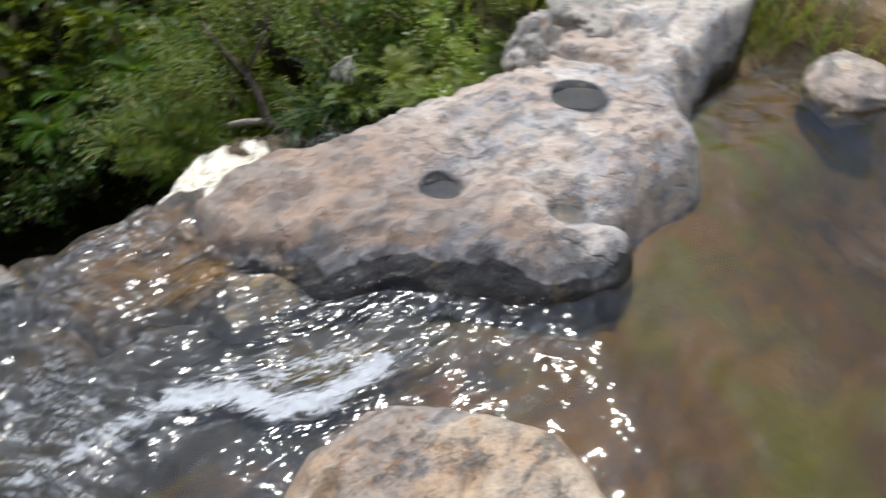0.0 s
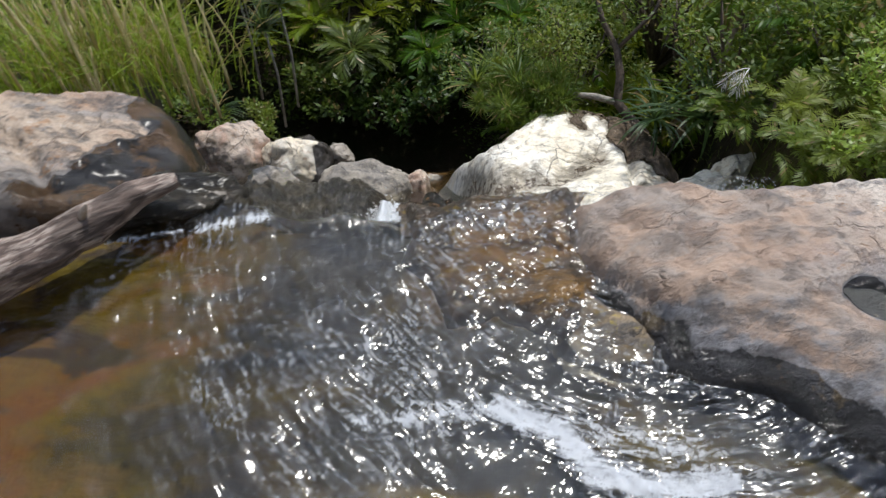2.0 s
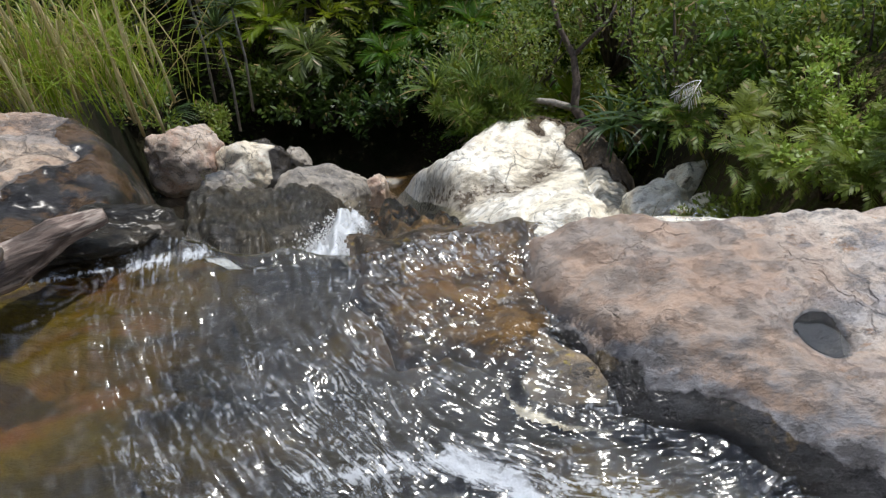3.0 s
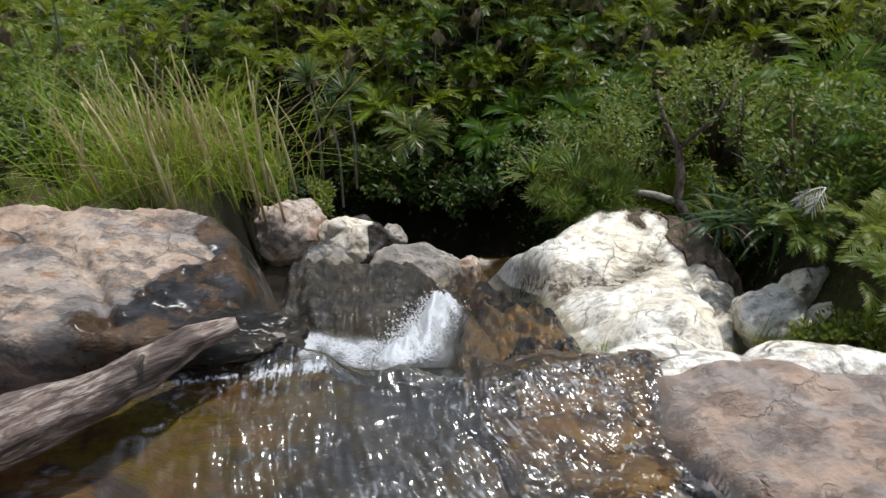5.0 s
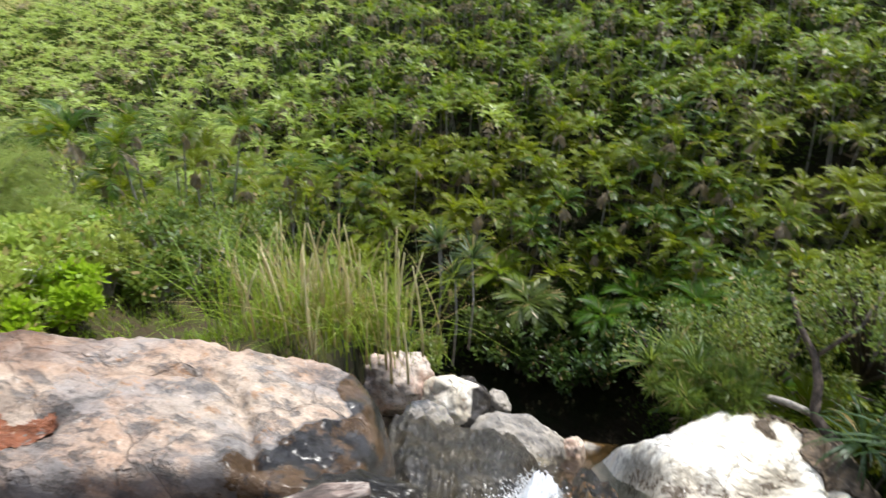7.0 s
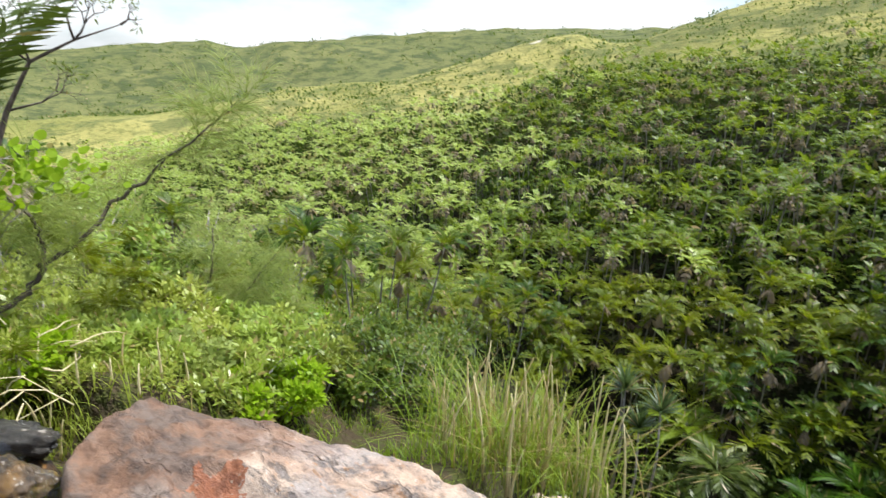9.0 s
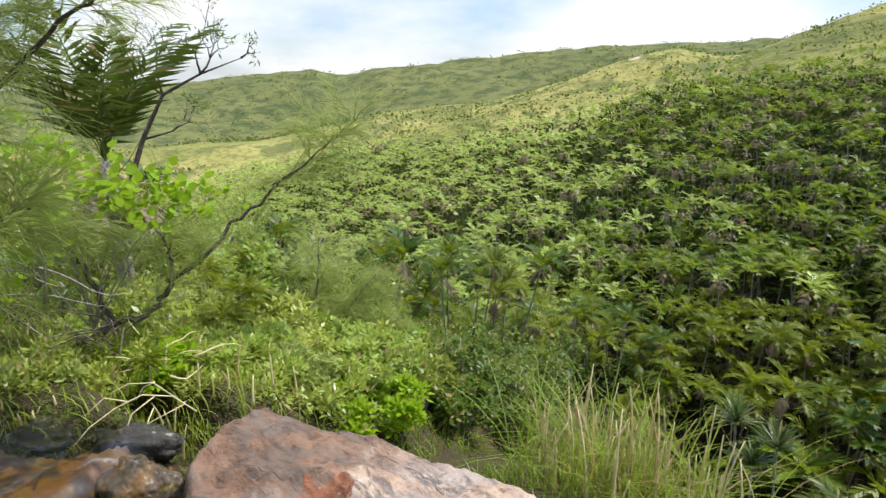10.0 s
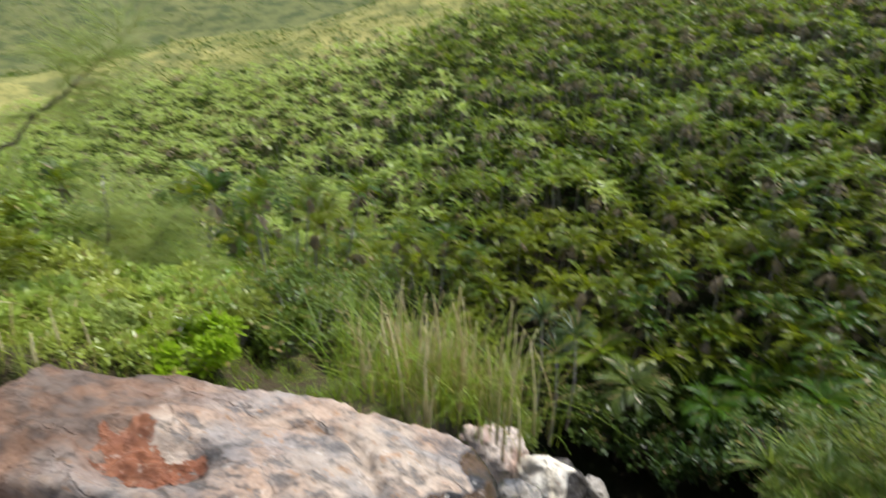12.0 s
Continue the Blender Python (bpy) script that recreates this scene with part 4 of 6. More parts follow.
def right_carve(x, y):
    z = 0
    x, y = x + 0.035 * fbm(x, y, 7, 4, 13), y + 0.035 * fbm(x, y, 7, 4, 14)
    for cx, cy, rx, ry, dp, turn in PITS:
        z = z + bowl(x, y, cx, cy, rx, ry, dp, turn)
    z = z + groove(x, y, [(0.95, 1.62), (1.02, 1.50), (1.10, 1.40), (1.14, 1.28)], 0.022, 0.05)
    z = z + groove(x, y, [(1.15, 1.30), (1.3, 1.20), (1.42, 1.18)], 0.012, 0.016)
    z = z + groove(x, y, [(1.3, 1.45), (1.45, 1.36), (1.6, 1.33), (1.72, 1.45)], 0.010, 0.014)
    z = z + groove(x, y, [(1.1, 1.72), (1.22, 1.66), (1.32, 1.6)], 0.02, 0.022)
    return z + groove(x, y, [(3.0, 1.95), (3.1, 1.6), (3.25, 1.3), (3.5, 1.15)], 0.03, 0.05)


def right_wet(x, y, z, d):
    front = (sm(0.11 + 0.04 * sm(1.9 - x, 0, 0.4) - d, -0.05, 0.10) + 0.30 * sm(0.36 - d, -0.05, 0.3)) * sm(2.4 - x, 0, 0.3) * sm(1.5 - y, 0, 0.2)
    for cx, cy, r, level in POTHOLES:
        front = np.maximum(front, sm(1.15 * r - np.hypot(x - cx, y - cy), 0, 0.3 * r) * (0.3 if cx == 2.08 else 1.0))
    return np.maximum(front, 0.9 * sm(0.07 - d, -0.03, 0.04) * sm(1.7 - y, 0, 0.2))


def shore_wet(x, y, z, d):
    return sm(0.05 - d, -0.02, 0.03)


def make_streamside_rock():
    """The broad rock, level round its potholes."""
    x, y = grid(0.75, 4.8, 0.4, 2.5, 0.0145)
    z, d = rock_height(x, y, RIGHT, right_top, -0.3, 0.12 + 0.30 * sm(x, 2.15, 2.6) * sm(1.6 - y, 0, 0.4), 0.03, 11, None, 2.4)
    for cx, cy, r, level in POTHOLES:
        w = np.exp(-(np.hypot(x - cx, y - cy) / (1.7 * r)) ** 4)
        z = z * (1 - w) + level * w
    z = z + right_carve(x, y)
    return grid_mesh("rock", x, y, z, d > -0.035, M_ROCK, right_wet(x, y, z, d), "wet")


POTHOLES = [(1.745, 1.345, 0.085, 0.155), (2.70, 1.46, 0.14, 0.18), (2.08, 0.95, 0.085, 0.125)]
tagged(new("streamside_rock", make_streamside_rock()), "broad tan rock with round water-filled potholes beside the stream", "rock")


def pothole_water(cx, cy, rx, ry, turn, z):
    bm = bmesh.new()
    bmesh.ops.create_circle(bm, cap_ends=True, segments=28, radius=1, matrix=pose(cx, cy, z, 0, 0, math.degrees(turn)) @ Matrix.Diagonal((rx, ry, 1, 1)))
    me = bpy.data.meshes.new("pothole_water")
    bm.to_mesh(me)
    bm.free()
    me.materials.append(M_STILL)
    tagged(new("pothole_water", me), "small still puddle in a rock pothole", "puddle", "potholes in the rock")


M_STILL = water_material("puddle_water", (0.75, 0.72, 0.66), 3.0, 0.02, 0.01, ior=1.6)
pothole_water(1.745, 1.345, 0.09, 0.068, -0.5, 0.130)
pothole_water(2.70, 1.46, 0.15, 0.10, -0.5, 0.172)
pothole_water(2.08, 0.95, 0.09, 0.065, -0.4, 0.112)

LEDGE = [(0.82, 1.52), (0.78, 1.38), (0.81, 1.3), (0.93, 1.25), (1.06, 1.23), (1.14, 1.3), (1.13, 1.41), (1.04, 1.52), (0.94, 1.62), (0.86, 1.64)]
M_LICHEN = rock_material("lichen_rock", (0.28, 0.21, 0.13), (0.38, 0.29, 0.07), (0.20, 0.19, 0.18), 0.5, spot=(0.44, 0.34, 0.05), scale=1.4)
tagged(new("lichen_rock", outline_rock("rock", LEDGE, lambda x, y: -0.015 + 0.07 * sm(x, 0.84, 1.1), -0.05, 0.17, M_LICHEN, 0.010, 0.03, 23, wet=shore_wet)), "low grey rock with yellow lichen at the water's edge", "rock")

NEAR = [(0.42, 0.55), (0.56, 0.70), (0.75, 0.78), (0.98, 0.79), (1.15, 0.70), (1.31, 0.56), (1.41, 0.36), (1.43, 0.2), (1.38, 0.0), (1.2, -0.6), (0.5, -1.1), (-0.7, -1.1), (-0.6, -0.3), (0.1, 0.25)]


def near_carve(x, y):
    z = bowl(x, y, 0.735, 0.56, 0.045, 0.03, 0.05, 0.3) + bowl(x, y, 1.05, 0.36, 0.06, 0.02, 0.03, 0.4)
    z = z + groove(x, y, [(0.93, 0.69), (1.04, 0.67), (1.12, 0.6)], 0.012, 0.025)
    return z + groove(x, y, [(1.2, 0.15), (1.3, 0.05)], 0.01, 0.02) + bowl(x, y, 1.2, 0.57, 0.02, 0.015, 0.03)


tagged(new("near_rock", outline_rock("rock", NEAR, lambda x, y: 0.15 + 0.04 * sm(x, 0.5, 1.0) + 0.02 * y, -0.2, 0.17, M_NEAR, 0.014, 0.024, 37, near_carve, wet=shore_wet)), "sunlit tan and grey rock standing in the stream", "rock")

SLAB = [(-0.52, 2.08), (-0.8, 1.98), (-1.1, 1.95), (-1.4, 1.88), (-1.8, 1.76), (-2.2, 1.70), (-2.6, 1.60), (-3.0, 1.62), (-3.28, 1.80), (-3.42, 2.15), (-3.42, 2.5), (-3.1, 2.72), (-2.66, 2.95), (-2.2, 3.08), (-1.4, 3.16), (-1.05, 3.18), (-0.80, 3.14), (-0.58, 2.92), (-0.48, 2.5)]


def slab_top(x, y):
    return 0.12 - 0.18 * sm(y + 0.10 * (x + 1.5), 2.0, 3.0) - 0.03 * sm(-x, 2.3, 3.1) - 0.10 * sm(x, -1.15, -0.6)


def slab_edge(x, y):
    """How far the rim is rounded: sharp at the water, broad at the back."""
    return 0.13 + 0.15 * sm(y, 2.3, 2.9)


def slab_carve(x, y):
    z = bowl(x, y, -1.34, 2.95, 0.09, 0.03, 0.03, 0.1) + bowl(x, y, -2.16, 2.06, 0.31, 0.17, 0.11, 0.2, 5) + bowl(x, y, -2.45, 2.08, 0.13, 0.12, 0.05) + bowl(x, y, -2.85, 1.85, 0.17, 0.09, 0.06, 0.5, 3)
    z = z + groove(x, y, [(-1.75, 2.6), (-1.5, 2.68), (-1.3, 2.55), (-1.1, 2.3), (-1.0, 2.15)], 0.035, 0.06)
    z = z + groove(x, y, [(-2.7, 2.75), (-2.36, 3.0), (-2.3, 3.15)], 0.03, 0.05)
    z = z + groove(x, y, [(-2.0, 2.5), (-1.8, 2.6), (-1.6, 2.62)], 0.012, 0.016)
    return z + groove(x, y, [(-2.4, 2.6), (-2.0, 2.55), (-1.7, 2.75)], 0.008, 0.012)


def slab_wet_shade(x, y, z, d):
    end = sm(x - 0.42 * np.maximum(0, 3.1 - y) * sm(y, 2.3, 2.7) + 0.16 * fbm(x, y, 5, 4, 2), -1.04, -0.98)
    # front flank greyed: its shade is painted in together with the wet
    end = np.maximum(end, 0.30 * sm(2.45 - y + 0.6 * fbm(x, y, 2.5, 4, 7), 0.0, 0.4) * sm(x, -2.6, -1.8))
    end = np.maximum(end, 0.55 * sm(2.3 - y + 0.4 * fbm(x, y, 4, 4, 17), 0.0, 0.2) * sm(x, -1.5, -1.0))
    return np.maximum(np.maximum(end, 0.62 * sm(0.07 - d, -0.02, 0.05) * sm(2.3 - y, 0, 0.15)), sm(-0.4 - z, 0, 0.1))


tagged(new("stream_slab", outline_rock("rock", SLAB, slab_top, -1.7, slab_edge, M_SLAB, 0.018, 0.03, 53, slab_carve, 3.6, slab_wet_shade)), "long grey and pink rock slab with a dark wet end", "rock")

M_MUD = rock_material("red_mud", (0.27, 0.095, 0.042), (0.34, 0.135, 0.062), (0.22, 0.075, 0.035), 0.3, dry_rough=0.3, spot=(0.36, 0.15, 0.07), crack=0.0, grain=0.1, scale=0.6)
mud_x, mud_y = grid(-2.62, -1.78, 1.82, 2.34, 0.013)
mud_d = inside_distance(mud_x, mud_y, [(-2.56, 2.16), (-2.5, 2.0), (-2.32, 1.93), (-2.12, 1.9), (-1.92, 1.98), (-1.85, 2.14), (-1.98, 2.22), (-2.12, 2.12), (-2.22, 2.16), (-2.34, 2.25)]) + 0.08 * fbm(mud_x, mud_y, 7, 4, 5)
mud_z = rock_height(mud_x, mud_y, SLAB, slab_top, -1.7, slab_edge, 0.03, 53, slab_carve, 3.6)[0] + 0.008 + 0.02 * fbm(mud_x, mud_y, 8, 5, 6)
tagged(new("red_mud", grid_mesh("red_mud", mud_x, mud_y, mud_z, mud_d > 0, M_MUD, 0 * mud_z, "wet")), "wet red mud in a hollow of the slab", "mud")
# wet rocks under the log
tagged(boulder("wet_rock", (-0.60, 2.10, -0.03), (0.26, 0.14, 0.12), M_WETROCK, 9, 0.2, 0.3), "small black wet rock under the log", "rock")

tagged(boulder("wet_rock", (-3.82, 1.84, -0.04), (0.30, 0.17, 0.12), M_WETROCK, 13, 0.5, 0.3), "dark wet rock at the edge of the side stream", "rock")
tagged(boulder("stained_rock", (-3.42, 1.68, -0.08), (0.26, 0.17, 0.16), M_LEDGE, 14, 0.3, 0.25), "wet ochre-stained rock beside the side stream's drop", "rock")
tagged(boulder("wet_rock", (-4.25, 1.62, -0.02), (0.30, 0.18, 0.12), M_WETROCK, 15, 0.9, 0.2), "low wet slate-coloured rock in the side stream", "rock")
# the wet ledge that the stream slips round before the lip
WET_LEDGE = [(0.28, 1.78), (0.40, 1.66), (0.44, 1.5), (0.60, 1.53), (0.74, 1.42), (0.92, 1.50), (1.02, 1.62), (0.96, 1.85), (0.98, 2.08), (0.62, 2.10), (0.45, 2.02), (0.34, 2.08), (0.36, 1.92)]
tagged(new("wet_ledge", outline_rock("rock", WET_LEDGE, lambda x, y: -0.035 + 0.03 * sm(x, 0.5, 0.95), -0.09, 0.07, M_LEDGE, 0.009, 0.022, 91)), "low dark brown wet ledge glistening at the lip", "rock")
BROWN = [(0.26, 5.25), (0.42, 4.6), (0.9, 4.2), (1.5, 4.1), (2.0, 4.45), (1.85, 5.0), (1.45, 5.45), (1.0, 5.75), (0.6, 5.85), (0.36, 5.6)]


def ledge_steps(x, y):
    """Slanting broken beds with cracks between them."""
    bed = (0.9 * x + 0.7 * y + 0.45 * fbm(x, y, 1.6, 4, 41)) * 2.6
    steps = 0.10 * (np.floor(bed) + sm(bed % 1, 0.0, 0.35) - bed)
    return steps + groove(x, y, [(0.55, 5.7), (0.62, 5.2), (0.85, 4.7), (0.8, 4.3)], 0.035, 0.10) + groove(x, y, [(0.8, 5.1), (1.2, 4.95), (1.7, 4.6)], 0.04, 0.11)


tagged(new("brown_rock", sink(outline_rock("rock", BROWN, lambda x, y: -3.56 + 0.16 * sm(y, 4.4, 5.6) + 0.06 * sm(x, 0.9, 1.5), -4.1, 0.26, M_LEDGE, 0.014, 0.085, 93, ledge_steps, 2.4, lambda x, y, z, d: 0.85 * sm(fbm(x, y, 2.4, 4, 44) + 0.35 * sm(y, 5.0, 4.4), 0.02, 0.2)))), "wet orange-brown broken ledge beside the splash", "rock")
DARK = [(-1.8, 5.15), (-1.0, 5.05), (-0.3, 5.15), (0.15, 5.3), (0.35, 5.7), (0.1, 6.1), (-0.8, 6.15), (-1.7, 6.1)]
tagged(new("dark_rock", sink(outline_rock("rock", DARK, lambda x, y: -3.30 + 0.05 * sm(y, 5.2, 5.8), -4.1, 0.4, M_WETROCK, 0.016, 0.075, 95, lambda x, y: 0.7 * ledge_steps(x + 2.0, y)))), "dark wet rock wall behind the lower pool", "rock")
# white outcrop and boulders below the fall
WHITE = [(0.55, 6.05), (0.9, 5.65), (1.35, 5.25), (1.6, 4.8), (1.9, 4.45), (2.5, 4.3), (3.4, 4.35), (3.95, 5.0), (4.2, 6.0), (3.7, 6.7), (2.7, 7.1), (1.9, 7.0), (1.4, 6.5), (0.95, 6.35)]


def white_top(x, y):
    z = -3.52 + 0.34 * np.exp(-(((x - 1.0) / 0.55) ** 2 + ((y - 5.95) / 0.5) ** 2)) + 0.40 * np.exp(-(((x - 1.9) / 0.7) ** 2 + ((y - 6.25) / 0.55) ** 2))
    z = z + 0.50 * np.exp(-(((x - 3.0) / 1.1) ** 2 + ((y - 6.4) / 0.75) ** 2)) + 0.50 * np.exp(-(((x - 2.6) / 0.8) ** 2 + ((y - 4.95) / 0.55) ** 2))
    return z - 0.12 * np.exp(-(line_distance(x, y, WHITE_FOLD) / 0.14) ** 2)


WHITE_FOLD = [(1.2, 5.75), (1.65, 5.62), (2.2, 5.6), (2.8, 5.85)]


def white_soil_shade(x, y, z, d):
    mat = 0.95 * sm(y + 0.5 * (x - 2.9) + 0.5 * fbm(x, y, 2.5, 4, 3), 6.02, 6.2) * sm(x + 0.4 * fbm(x, y, 3, 3, 4), 2.2, 2.6)
    fold = 0.5 * np.exp(-(line_distance(x, y + 0.12 * fbm(x, y, 4, 3, 6), WHITE_FOLD) / 0.13) ** 2)
    # right side darkened: soil there, and the shade on it put into colour
    return np.maximum(np.maximum(mat, fold), 0.36 * sm(x + 0.4 * fbm(x, y, 3, 4, 5), 3.05, 3.3))


def white_carve(x, y):
    bed = (0.45 * x + 1.0 * y + 0.5 * fbm(x, y, 1.2, 4, 8)) * 2.3
    strata = 0.07 * np.abs((bed % 1) - 0.35) * sm(fbm(x, y, 0.9, 3, 18), -0.25, 0.15)
    return strata + groove(x, y, [(3.2, 6.2), (3.15, 5.5), (3.3, 4.9)], 0.06, 0.16) + groove(x, y, [(1.1, 6.1), (1.7, 6.0), (2.2, 6.3)], 0.03, 0.08) + groove(x, y, [(1.6, 5.2), (2.2, 5.0), (2.6, 5.3)], 0.03, 0.09) + groove(x, y, [(1.9, 4.75), (2.5, 4.8), (3.0, 4.7)], 0.03, 0.1)


outcrop = tagged(new("white_outcrop"), "bleached white rock outcrop with a brown soil mat on top", "rock")
part("rock_face", sink(outline_rock("rock", WHITE, white_top, -4.2, 0.6, M_WHITE, 0.022, 0.036, 71, white_carve, 2.0, white_soil_shade)), outcrop)
M_SOIL = rock_material("soil_mat", (0.095, 0.068, 0.044), (0.15, 0.105, 0.066), (0.065, 0.052, 0.038), 0.4, crack=0.0, dry_rough=0.95, spot=(0.20, 0.15, 0.09))
soil_x, soil_y = grid(1.9, 4.2, 5.0, 7.1, 0.025)
soil_z, soil_d = rock_height(soil_x, soil_y, WHITE, white_top, -4.2, 0.6, 0.036, 71, white_carve, 2.0)
soil_on = (white_soil_shade(soil_x, soil_y, soil_z, soil_d) + 0.4 * fbm(soil_x, soil_y, 6, 4, 8) > 0.68) & (soil_d > 0.05)
part("soil_mat", sink(grid_mesh("soil_mat", soil_x, soil_y, soil_z + 0.012 + 0.02 * fbm(soil_x, soil_y, 12, 4, 9), soil_on, M_SOIL, 0 * soil_z, "wet")), outcrop, "brown soil and dead moss on the rock's top")
# the boulder's lower right is darkened: shade on that side put into colour
M_SHADED_SIDE = rock_material("pale_rock_shaded_side", (0.82, 0.72, 0.55), (0.88, 0.82, 0.70), (0.55, 0.47, 0.36), 0.2, stain=(0.07, 0.06, 0.05), scale=0.7, wet_col=(0.040, 0.036, 0.034), dry_rough=0.8)
for i, (c, s, m, turn, lab) in enumerate([
    ((3.74, 4.95, -3.2), (0.40, 0.36, 0.36), M_WHITE, 0.3, "white boulder beside the bleached outcrop"),
    ((4.2, 5.25, -3.08), (0.36, 0.26, 0.30), M_WHITE, 0.5, "smaller white boulder at the foot of the bank"),
    ((4.4, 4.9, -3.22), (0.34, 0.24, 0.26), M_WHITE, 0.1, "low white boulder under the shaded bank"),
    ((-0.06, 6.0, -3.56), (0.60, 0.42, 0.44), M_GREYROCK, 0.1, "broad grey boulder at the edge of the lower pool"),
    ((0.56, 6.05, -3.6), (0.17, 0.2, 0.30), M_REDROCK, 0.4, "small ochre stone between boulders"),
    ((-0.74, 5.9, -3.6), (0.26, 0.2, 0.16), M_GREYROCK, 2.0, "low grey stone by the lower pool"),
    ((-1.22, 5.95, -3.54), (0.40, 0.32, 0.40), M_GREYROCK, 0.6, "grey boulder against the slab's foot"),
    ((-0.90, 6.55, -3.58), (0.46, 0.36, 0.50), M_SHADED_SIDE, 0.0, "pale-topped boulder with its shaded side painted dark"),
    ((-1.72, 6.65, -3.45), (0.50, 0.40, 0.52), M_REDROCK, 0.3, "pink boulder behind the slab"),
    ((-0.40, 6.75, -3.62), (0.18, 0.2, 0.22), M_GREYROCK, 0.9, "small grey stone at the gorge's edge")]):
    c, k = sunk(c)
    tagged(boulder("boulder", c, tuple(k * q for q in s), m, 20 + i, turn, 0.16, (lambda p: 0.9 if p.x - 0.9 * p.z + 0.5 * p.y > -0.15 + 0.3 * noise.noise(p * 3) else 0.0) if m is M_SHADED_SIDE else None), lab, "boulder", "boulders below the fall")
# pale rim stones behind the streamside rock
for i, (c, s) in enumerate([((1.5, 2.75, -1.13), (0.6, 0.2, 0.14)), ((2.35, 2.75, -1.10), (0.5, 0.22, 0.15))]):
    tagged(boulder("rim_stone", c, s, M_WHITE, 40 + i, 0.05 * i), "bleached stone below the rock's far edge", "boulder", "bleached rim stones")
M_PALEGREY = rock_material("pale_grey_rock", (0.54, 0.49, 0.42), (0.66, 0.62, 0.55), (0.22, 0.21, 0.20), 0.6)
tagged(boulder("grey_rock", (2.95, 2.02, 0.10), (0.26, 0.14, 0.17), M_PALEGREY, 50, 0.4, 0.3), "rough grey and white rock on the streamside rock", "rock")
tagged(boulder("grey_rock", (3.45, 2.12, 0.14), (0.36, 0.2, 0.16), M_PALEGREY, 51, 1.0, 0.25), "rough grey rock on the streamside rock", "rock")
tagged(boulder("pool_rock", (4.35, 0.82, 0.02), (0.36, 0.24, 0.16), M_ROCK, 52, 0.3), "tan rock at the pool's bank", "rock")

# ---------------------------------------------------------------- the log
def make_log():
    root = tagged(new("driftwood_log"), "weathered grey-brown driftwood log lying in the stream", "log")
    pts = [(-2.1, 1.14, 0.05), (-1.8, 1.33, 0.05), (-1.48, 1.52, 0.06), (-1.17, 1.67, 0.075), (-0.93, 1.79, 0.10), (-0.75, 1.89, 0.13), (-0.62, 1.99, 0.155), (-0.48, 2.05, 0.165)]
    rad = [0.112, 0.112, 0.108, 0.098, 0.082, 0.068, 0.052, 0.022]
    fine, fr = [], []
    for i in range(len(pts) - 1):
        for k in range(6):
            t = k / 6
            fine.append(Vector(pts[i]).lerp(Vector(pts[i + 1]), t))
            fr.append(rad[i] * (1 - t) + rad[i + 1] * t)
    fine.append(Vector(pts[-1]))
    fr.append(rad[-1])
    v, f = tube(fine, fr, 26)
    out = []
    for j, p in enumerate(v):
        c = fine[j // 26]
        p = Vector(p)
        k = 1 + 0.26 * noise.fractal(Vector((p.x * 5, p.y * 5, p.z * 10)), 0.8, 2, 5) + 0.07 * math.sin(4 * (j % 26) / 26 * 6.28 + 0.9 * noise.noise(c * 3))
        k -= 0.10 * max(0.0, noise.noise(Vector((c.x * 2.5, c.y * 2.5, (j % 26) * 0.45))))
        out.append(tuple(c + (p - c) * k))
    part("trunk", mesh_of("trunk", out, f, M_LOG), root)
    for a, b, r in (((-0.75, 1.87, 0.18), (-0.70, 1.85, 0.26), 0.014), ((-1.2, 1.62, 0.15), (-1.12, 1.56, 0.2), 0.02)):
        part("branch_stub", mesh_of("branch_stub", *tube([a, ((a[0] + b[0]) / 2, (a[1] + b[1]) / 2 + 0.01, (a[2] + b[2]) / 2), b], [r, r * 0.8, r * 0.3]), M_LOGIN), root, "pale broken branch stub")
    part("split_face", mesh_of("split_face", *tube([(-1.5, 1.47, 0.135), (-1.32, 1.57, 0.15), (-1.1, 1.68, 0.155)], [0.012, 0.024, 0.008], 8), M_LOGIN), root, "pale split wood along the top")


make_log()


# ---------------------------------------------------------------- plants
def crown_mesh(name, seed, fronds, pairs, length, leaf, width, material, up=1.15, low=-0.2, droop=1.1, hang=0.1):
    rng = random.Random(seed)
    pile = Pile()
    for i in range(fronds):
        s = i / max(1, fronds - 1)
        frond(pile, rng, (0, 0, 0), i * 2.39996 + rng.uniform(-0.25, 0.25), up + (low - up) * s + rng.uniform(-0.12, 0.12), length * rng.uniform(0.8, 1.1), droop * rng.uniform(0.75, 1.25), pairs, leaf, width, hang, 0.012, 0.8)
    return pile.mesh(name, material)


def skirt_mesh(name, seed, fronds, pairs, length):
    rng = random.Random(seed)
    pile = Pile()
    for i in range(fronds):
        frond(pile, rng, (0, 0, -0.05), rng.uniform(0, 6.28), rng.uniform(-0.9, -0.2), length * rng.uniform(0.6, 1), rng.uniform(0.5, 1.0), pairs, 0.3, 0.10, 0.9)
    return pile.mesh(name, M_DEAD)


def trunk_mesh(name, seed, h, r, material):
    rng = random.Random(seed)
    bx, by = rng.uniform(-0.2, 0.2), rng.uniform(-0.2, 0.2)
    pts = [(bx * (s / 6 - 1) ** 2, by * (s / 6 - 1) ** 2, -h + h * s / 6) for s in range(7)]
    return mesh_of(name, *tube(pts, [r * (1.25 - 0.35 * s / 6) for s in range(7)], 8), material)


